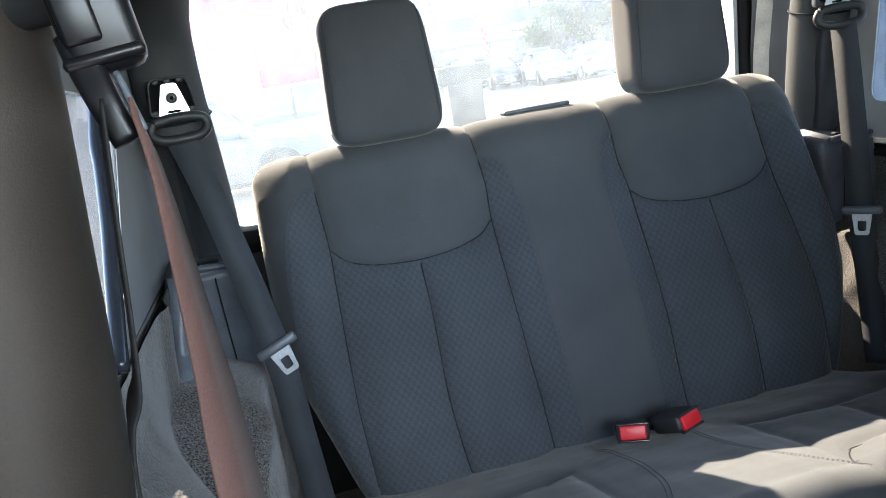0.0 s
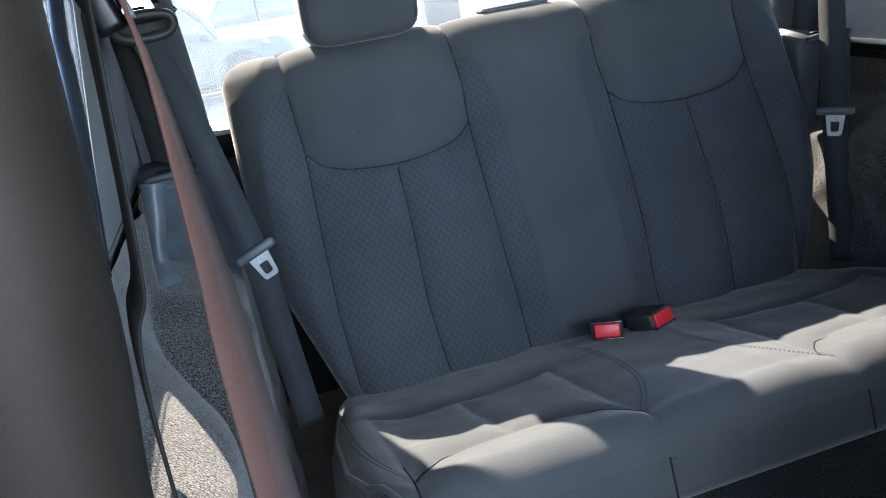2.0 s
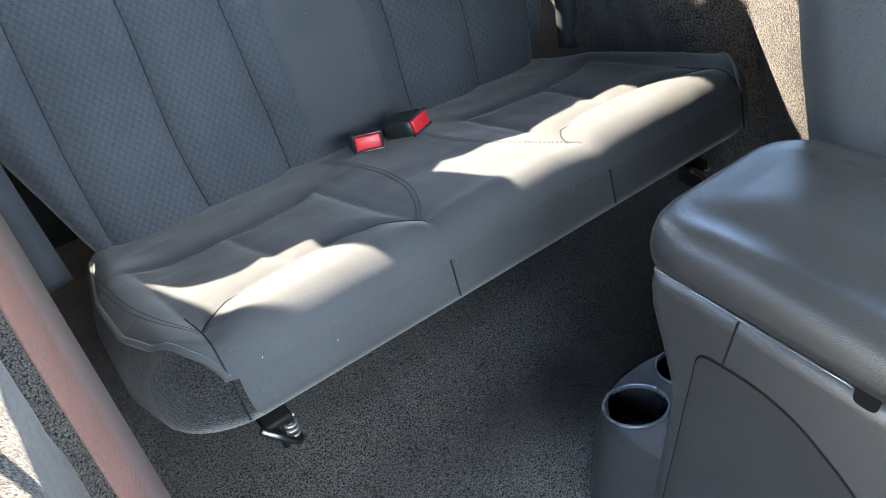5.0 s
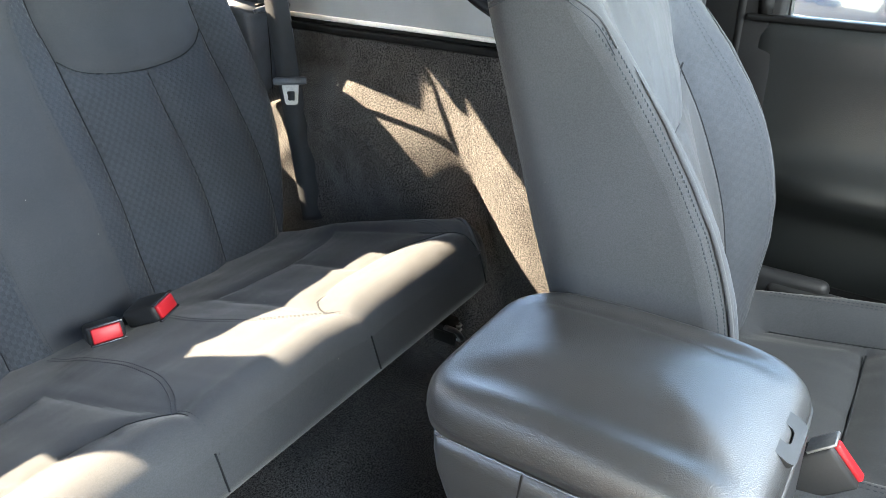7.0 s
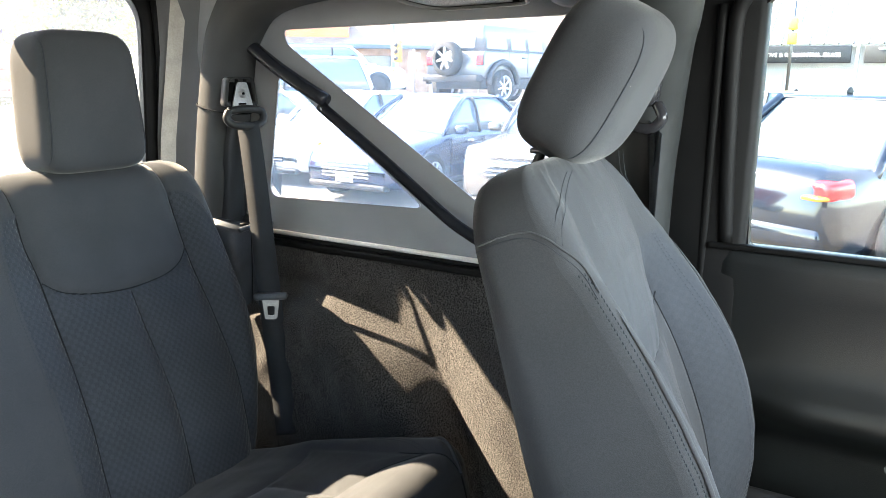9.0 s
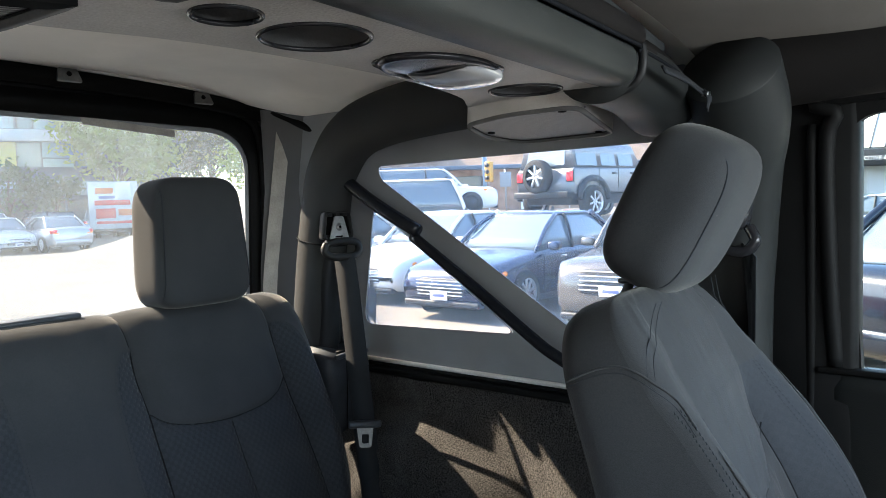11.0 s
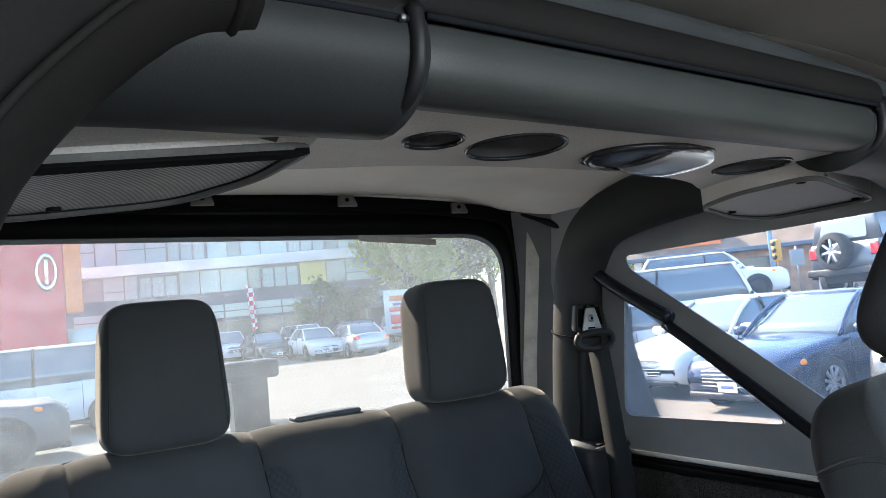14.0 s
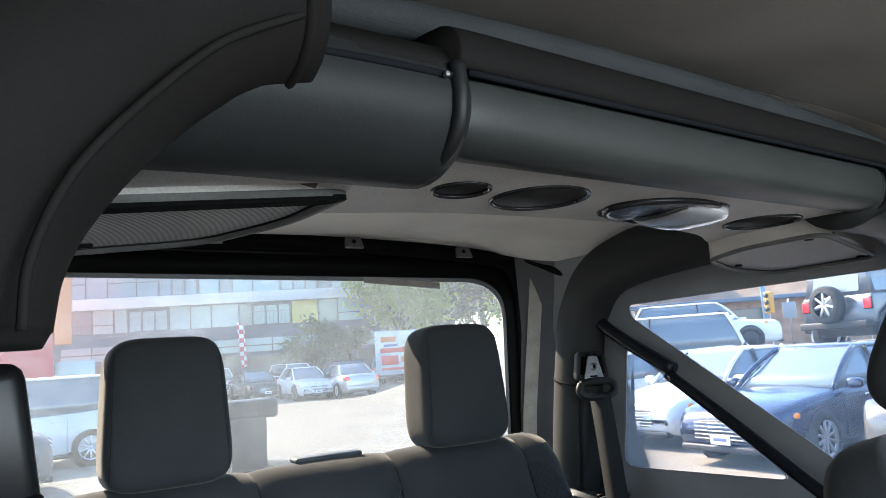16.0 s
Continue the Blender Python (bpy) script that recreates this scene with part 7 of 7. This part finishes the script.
for z0, h in ((3.95, 1.6), (6.35, 2.9), (10.15, 2.9)):
    x, bay = BX0 + 0.3, 0
    while x < BX1 - 3.2:
        if bay >= 4:
            # a recessed balcony with a glazed door behind a rail
            bal = quick("balcony", bd, ("b", h), lambda: box(0.0, 2.7, -0.03, 0.02, 0, h, 0.01, 1), DARKBAND, pose(x, BY - 0.04, z0), "recessed balcony behind a rail")
            for k in range(3):
                quick("balcony_door", bal, ("bd", h), lambda: box(0.05, 0.78, -0.03, 0.01, 0.05, h * 0.86, 0.01, 1), PANEG if k != 1 else PANEG_D, pose(x + 0.08 + 0.86 * k, BY - 0.07, z0))
            quick("balcony_rail", bal, "br", lambda: box(0.0, 2.7, -0.04, 0.0, 0.0, 0.06, 0.01, 1), RAIL, pose(x, BY - 0.85, z0 + min(1.0, h * 0.55)))
            for k in range(10):
                quick("rail_post", bal, "rp", lambda: box(-0.02, 0.02, -0.03, 0.0, 0.0, 0.88, 0.005, 1), RAIL, pose(x + 0.1 + 0.277 * k, BY - 0.85, z0 + 0.08))
            x, bay = x + 2.75, 0
            continue
        wd = random.choice((0.9, 1.4, 1.9))
        tint = random.random()
        material = PANEL_Y if tint > 0.96 else PANEG_D if tint < 0.18 else PANEG
        wn_ = quick("window", bd, ("w", wd, h, material.name), lambda: box(0.04, wd - 0.04, -0.05, 0.03, 0, h, 0.01, 1), material, pose(x, BY - 0.06, z0))
        quick("mullion", wn_, ("m", h), lambda: box(-0.035, 0.035, -0.07, 0.02, -0.02, h, 0.01, 1), MULLION, pose(x, BY - 0.06, z0))
        if random.random() < 0.45:
            quick("transom", wn_, ("t", wd), lambda: box(0.0, wd, -0.075, -0.02, -0.03, 0.03, 0.01, 1), MULLION, pose(x, BY - 0.06, z0 + h * 0.36))
        x, bay = x + wd, bay + 1
x = BX0 + 0.6
while x < BX1 - 1:
    quick("shop_window", bd, "sw", lambda: box(0.05, 1.9, -0.05, 0.03, 0, 2.2, 0.01, 1), STOREGLASS, pose(x, BY - 0.05, G0 + 0.25))
    quick("glass_band", bd, "gb", lambda: box(0.02, 1.93, -0.08, 0.03, 0, 0.95, 0.01, 1), PANEG, pose(x, BY - 0.05, 2.08), "pane of the glass band over the shops")
    quick("band_bar", bd, "bb", lambda: box(0.0, 2.0, -0.11, -0.02, 0, 0.07, 0.01, 1), MULLION, pose(x, BY - 0.05, 2.5))
    x += 2.0
bd.location, bd.rotation_euler = (20, 50.3, G0), (0, 0, radians(-21))

rd = thing("red_showroom", (-4, 36, G0), "red clad showroom wall with an oval chrome emblem", "building")
part("wall", box(-14.0, 2.55, 36.0, 46.0, G0, 11, 0.05), REDWALL, rd)
part("orange_strip", box(2.56, 3.25, 35.9, 36.8, 2.6, 11, 0.03), ORANGE, rd, "orange fascia strip")
part("window", box(2.7, 4.4, 37.5, 37.6, 0.4, 1.9, 0.01), PANEG, rd)
part("pale_base", box(-9.0, -0.2, 35.8, 36.2, G0, 3.3, 0.03), CONC, rd, "pale lower wall")
em = part("emblem", bmesh_of(lathe([(0.62, 0.0), (0.70, -0.05), (0.78, -0.05), (0.84, 0.0)], 32)), CHROME, rd, "oval chrome emblem", m=pose(1.86, 35.95, 4.45) @ Matrix.Diagonal((0.52, 1, 1, 1)))
part("emblem_bar", box(-0.07, 0.07, -0.05, 0.0, -0.55, 0.55, 0.02), CHROME, em, m=pose(1.86, 35.95, 4.45))
part("blue_panel", box(-6.9, -5.4, 35.9, 36.0, 5.0, 7.2, 0.02), mat("pale_blue_sign", (0.18, 0.45, 0.62), 0.5), rd, "pale blue poster panel")

fl = thing("feather_banner", (15.3, 50.5, G0), "red and white checked feather banner on a pole", "banner")
part("pole", tube([(15.3, 50.5, G0), (15.25, 50.5, 2.0), (15.0, 50.5, 3.9)], 0.03, n=5, sides=8), STEEL_DARK, fl)
CHECK = mat("checked_cloth", (0.6, 0.05, 0.08), 0.8)
ck = node(CHECK, "ShaderNodeTexChecker", Scale=3.3)
ck.inputs["Color1"].default_value, ck.inputs["Color2"].default_value = (0.62, 0.03, 0.07, 1), (0.75, 0.72, 0.72, 1)
link(CHECK, coords(CHECK), ck.inputs["Vector"])
link(CHECK, ck.outputs[0], bsdf(CHECK).inputs["Base Color"])
part("banner_cloth", plate(rounded_poly([(14.95, 4.2), (15.45, 3.9), (15.62, 1.15), (15.22, 0.9)], 0.1), [], lambda u, v, t: (u + 0.05 * math.sin(v * 2), 50.48 + t + 0.05 * math.sin(v * 3), v), 0.02), CHECK, fl, "checked cloth", smooth=False)

tk = thing("poster_truck", (24.0, 43.5, G0), "white box truck with red and orange poster blocks", "truck")
mt = pose(23.3, 43.0, G0 - 0.15, 0, 0, -28)
bx_ = part("box_body", box(-1.4, 1.4, 0, 5.0, 0.7, 3.58, 0.05), P_WHITE, tk, "white truck box", m=mt)
for (x0, x1, z0, z1, mm) in ((-1.0, 0.0, 2.85, 3.2, ORANGE), (0.15, 1.0, 2.5, 3.5, PLATE_W), (-1.05, 0.95, 2.15, 2.45, TAIL), (-1.0, 0.1, 1.35, 1.95, TAIL), (0.25, 1.1, 1.5, 1.9, ORANGE), (-1.0, 1.0, 1.02, 1.18, TAIL), (-0.8, 0.1, 2.55, 2.7, BARS)):
    part("poster_block", box(x0, x1, -0.02, 0.01, z0, z1, 0.004), mm, bx_, m=mt)
part("bumper", box(-1.2, 1.2, -0.1, 0.2, 0.45, 0.65, 0.03), BLACKTRIM, tk, m=mt)
for sx in (-0.95, 0.95):
    part("wheel", moved(bmesh_of(lathe([(0.2, -0.12), (0.40, -0.12), (0.42, 0.0), (0.40, 0.12), (0.2, 0.12)])), pose(sx, 1.0, 0.42, 0, 0, 90)), TYRE, tk, m=mt)

# shops along the road on the driver's side
shp = thing("glass_shop", (41, 1, G0), "low shop with white ribbed roof and black sign board", "shop")
part("wall", box(41, 50, -22, 18, G0, 2.9, 0.05), CONC, shp)
part("metal_roof", loft([[(40.2, y, 2.95), (44.5, y, 6.0), (44.6, y, 5.8), (40.4, y, 2.8)] for y in (-22.5, 18.5)]), WHITEMETAL, shp, "white ribbed roof", smooth=False)
y = -22.3
while y < 18.4:
    quick("roof_rib", shp, "rib", lambda: bmesh_of(loft([[(40.15, a, 2.98), (44.5, a, 6.06), (44.55, a, 6.02), (40.2, a, 2.92)] for a in (-0.03, 0.03)])), MULLION, pose(0, y, 0))
    y += 0.62
part("sign_board", box(40.0, 40.3, 1.3, 12.5, 2.05, 2.85, 0.03), SIGNBLACK, shp, "black sign board")
part("sign_board", box(40.0, 40.3, -9.0, 0.75, 2.05, 2.85, 0.03), SIGNBLACK, shp, "black sign board")
part("pillar_post", box(40.05, 40.3, 0.95, 1.1, G0, 2.95, 0.02), STEEL_DARK, shp)
for k in range(9):
    quick("shop_door", shp, "sd", lambda: box(-0.06, 0.02, 0.0, 3.2, 0.0, 2.5, 0.02, 1), WHITEMETAL, pose(40.98, -20 + k * 4.2, G0))


def lettering(text, size, m, material, holder, extrude=0.01):
    cu = bpy.data.curves.new("lettering", "FONT")
    cu.body, cu.size, cu.extrude, cu.align_x, cu.align_y = text, size, extrude, "CENTER", "CENTER"
    tmp = bpy.data.objects.new("lettering", cu)
    scene.collection.objects.link(tmp)
    bpy.context.view_layer.update()
    me = bpy.data.meshes.new_from_object(tmp.evaluated_get(bpy.context.evaluated_depsgraph_get()))
    bpy.data.objects.remove(tmp)
    me.materials.clear()
    me.materials.append(material)
    ob = new("lettering", me)
    ob.matrix_basis = m
    ob.parent = holder
    ob.matrix_parent_inverse = Matrix.Translation(holder.location).inverted()
    return tagged(ob, "white lettering: " + text.lower())


lettering("AUTOMOTIVE & RESIDENTIAL GLASS", 0.27, pose(39.98, 3.95, 2.42, 90, 0, -90), SIGNWHITE, shp)
lettering("AUTO", 0.5, pose(39.98, -0.9, 2.3, 90, 0, -90), SIGNWHITE, shp)
part("unreadable_line", box(39.96, 40.0, -0.9, 0.2, 2.66, 2.73, 0.005), SIGNWHITE, shp)

bk = thing("brick_shop", (27, 18.9, 0.5), "low brown brick shop with tan roof and dark eaves", "shop")
mb = pose(27.0, 18.9, 0.0, 0, 0, -54)
part("wall", box(-5, 16, 0, 8, -0.8, 2.5, 0.05), BRICK, bk, m=mb)
part("fascia", box(-5.2, 16.2, -0.75, 0.2, 2.38, 2.56, 0.03), DARKBAND, bk, "dark eaves line", m=mb)
part("tan_roof", loft([[(x, -0.7, 2.56), (x, 3.2, 5.2), (x, 3.4, 5.2), (x, 3.4, 2.56)] for x in (-5.1, 16.1)]), worn("tan_shingle", (0.17, 0.125, 0.09), 0.8, scale=1.5, amount=0.25), bk, "sloping tan roof", m=mb, smooth=False)
part("upper_wall", box(-5.0, -1.2, -0.3, 2.0, 2.56, 3.6, 0.03), ORANGE, bk, "orange tan upper wall", m=mb)
for k in range(6):
    quick("pier", bk, "pier", lambda: box(0, 0.35, -0.20, 0.1, -0.8, 2.4, 0.03, 1), PLATE_W if k % 3 == 0 else BRICK, mb @ pose(-4.9 + k * 3.6, 0, 0))
    quick("shop_window", bk, "bw", lambda: box(0, 1.3, -0.06, 0.05, 0.9, 2.1, 0.02, 1), STOREGLASS, mb @ pose(-4.3 + k * 3.6, 0, 0))
    quick("poster", bk, "bp", lambda: box(0, 0.45, -0.10, -0.03, 1.35, 1.75, 0.01, 1), PLATE_W, mb @ pose(-4.1 + k * 3.6, 0, 0))
    quick("shop_door", bk, "sd", lambda: box(0, 0.9, -0.06, 0.05, 0.4, 2.1, 0.02, 1), STOREGLASS if k % 2 else BLACKTRIM, mb @ pose(-2.7 + k * 3.6, 0, 0))
    quick("bench_board", bk, "bb", lambda: box(0, 1.7, -0.55, -0.15, 0.95, 1.05, 0.02, 1), RAIL, mb @ pose(-4.4 + k * 3.6, 0, 0))

ts = thing("traffic_signal", (24.5, 16.3, 0.8), "yellow traffic signal on a blue pole", "traffic light")
part("pole", tube([(24.5, 16.3, 0.9), (24.5, 16.3, 5.0)], 0.09, (0, 1, 0), 1, 12), mat("blue_grey_pole", (0.15, 0.25, 0.38), 0.5), ts)
hd = part("signal_head", box(24.15, 24.4, 15.80, 16.08, 1.75, 2.55, 0.04), AMBER_HOUSING, ts, "amber signal head")
for k in range(3):
    part("signal_lens", moved(disc(0.09, 0.05, 16), pose(24.15, 15.94, 1.90 + 0.25 * k, 0, -90)), BLACKTRIM, hd)
rs_ = thing("road_sign", (26.0, 16.3, 1.0), "pale square road sign on a post", "sign")
part("post", tube([(26.0, 16.3, 0.5), (26.0, 16.3, 2.3)], 0.04, (0, 1, 0), 1, 10), STEEL_DARK, rs_)
part("panel", box(-0.02, 0.02, -0.24, 0.24, 0, 0.62, 0.02), RAIL, rs_, m=pose(25.94, 16.26, 1.55, 0, 0, 36))
yp = thing("yellow_post", (36.0, 3.4, G0), "grey post with yellow boxes", "post")
part("post", tube([(36, 3.4, G0), (36, 3.4, 6)], 0.07, (0, 1, 0), 1, 10), STEEL, yp)
for z in (2.75, 3.35):
    part("yellow_box", box(35.8, 36.2, 3.2, 3.6, z, z + 0.5, 0.05), mat("yellow_box_paint", (0.75, 0.6, 0.05), 0.5), yp)


# ---------------------------------------------------------------- trees
def leaf_mat(name, color):
    m = mat(name, color, 0.6, spec=0.3)
    info = node(m, "ShaderNodeNewGeometry")
    r = node(m, "ShaderNodeMapRange", To_Min=0.6, To_Max=1.5)
    link(m, info.outputs["Random Per Island"], r.inputs[0])
    sc = node(m, "ShaderNodeVectorMath")
    sc.operation = "SCALE"
    sc.inputs[0].default_value = color
    link(m, r.outputs[0], sc.inputs["Scale"])
    link(m, sc.outputs[0], bsdf(m).inputs["Base Color"])
    tr = node(m, "ShaderNodeBsdfTranslucent", Color=(min(0.9, color[0] * 3.0), min(0.9, color[1] * 2.8), color[2] * 2.0, 1))
    mix = node(m, "ShaderNodeMixShader", Fac=0.6)
    out = m.node_tree.nodes["Material Output"]
    link(m, bsdf(m).outputs[0], mix.inputs[1])
    link(m, tr.outputs[0], mix.inputs[2])
    link(m, mix.outputs[0], out.inputs["Surface"])
    return m


LEAF_Y = leaf_mat("yellow_green_leaf", (0.19, 0.25, 0.055))
LEAF_D = leaf_mat("dark_green_leaf", (0.035, 0.07, 0.03))
BARK = worn("bark", (0.10, 0.08, 0.06), 0.9, scale=8.0, amount=0.3)


def tree(at, h, spread, leaf, seed, label, leaves=2600, size=0.22):
    random.seed(seed)
    x, y, z = at
    t = thing("tree", at, label, "tree", "trees")
    part("trunk", tube([(x, y, z - 0.1), (x + 0.1, y, z + h * 0.3), (x - 0.05, y, z + h * 0.62), (x + 0.1, y, z + h * 0.9)], h * 0.03, (0, 1, 0), 6, 10, lambda q: 1.2 - 0.95 * q), BARK, t)
    tips = []
    for k in range(11):
        a, up = k * 2.4, random.uniform(0.32, 0.8)
        q = (x + math.cos(a) * spread * random.uniform(0.5, 0.95), y + math.sin(a) * spread * random.uniform(0.5, 0.95), z + h * (up + random.uniform(0.1, 0.22)))
        tips.append(Vector(q))
        part("limb", tube([(x, y, z + h * up * 0.75), ((x + q[0]) / 2, (y + q[1]) / 2, (z + h * up * 0.75 + q[2]) / 2 + 0.2), q], h * 0.010, (0, 1, 0), 4, 7, lambda s: 1.1 - 0.9 * s), BARK, t)
    tips.append(Vector((x, y, z + h * 0.92)))
    verts, faces = [], []
    for k in range(leaves):
        c = random.choice(tips)
        d = Vector((random.gauss(0, 1), random.gauss(0, 1), random.gauss(0, 0.8))) * spread * 0.26
        p = c + d
        u = Vector((random.gauss(0, 1), random.gauss(0, 1), random.gauss(0, 1))).normalized()
        w = u.orthogonal().normalized()
        s = size * random.uniform(0.6, 1.3)
        n0 = len(verts)
        verts += [p - u * s, p + w * s * 0.55 + u.cross(w) * s * 0.2, p + u * s, p - w * s * 0.55 + u.cross(w) * s * 0.2]
        faces.append((n0, n0 + 1, n0 + 2, n0 + 3))
    tagged(part("crown", (verts, faces), leaf, t, smooth=False), kind="stuff")


tree((25.2, 45.6, G0), 9.5, 3.0, LEAF_Y, 11, "yellow-green street tree with a loose crown", 9000, 0.26)
tree((29.5, 48.0, G0), 11.0, 3.6, LEAF_Y, 12, "tall yellow-green street tree", 9000, 0.26)
tree((32.5, 46.0, G0), 10.0, 3.6, LEAF_D, 13, "dark green street tree", 8000, 0.26)
tree((18.7, 46.3, G0), 4.3, 1.5, LEAF_D, 14, "small dark green tree before the shop windows", 1800, 0.15)
tree((21.6, 46.6, G0), 3.6, 1.2, LEAF_D, 15, "small dark tree by the shop windows", 1400, 0.15)
tree((34.5, 36.0, ground_z(34.5, 36.0)), 6.0, 2.8, LEAF_Y, 16, "yellow-green tree behind the parked cars", 2600)
tree((31.0, 37.0, ground_z(31.0, 37.0)), 5.5, 2.6, LEAF_Y, 17, "yellow-green tree beside the road", 2400)
tree((47.0, 9.0, G0), 8.5, 3.2, LEAF_Y, 18, "tree rising behind the shop roof", 2400)
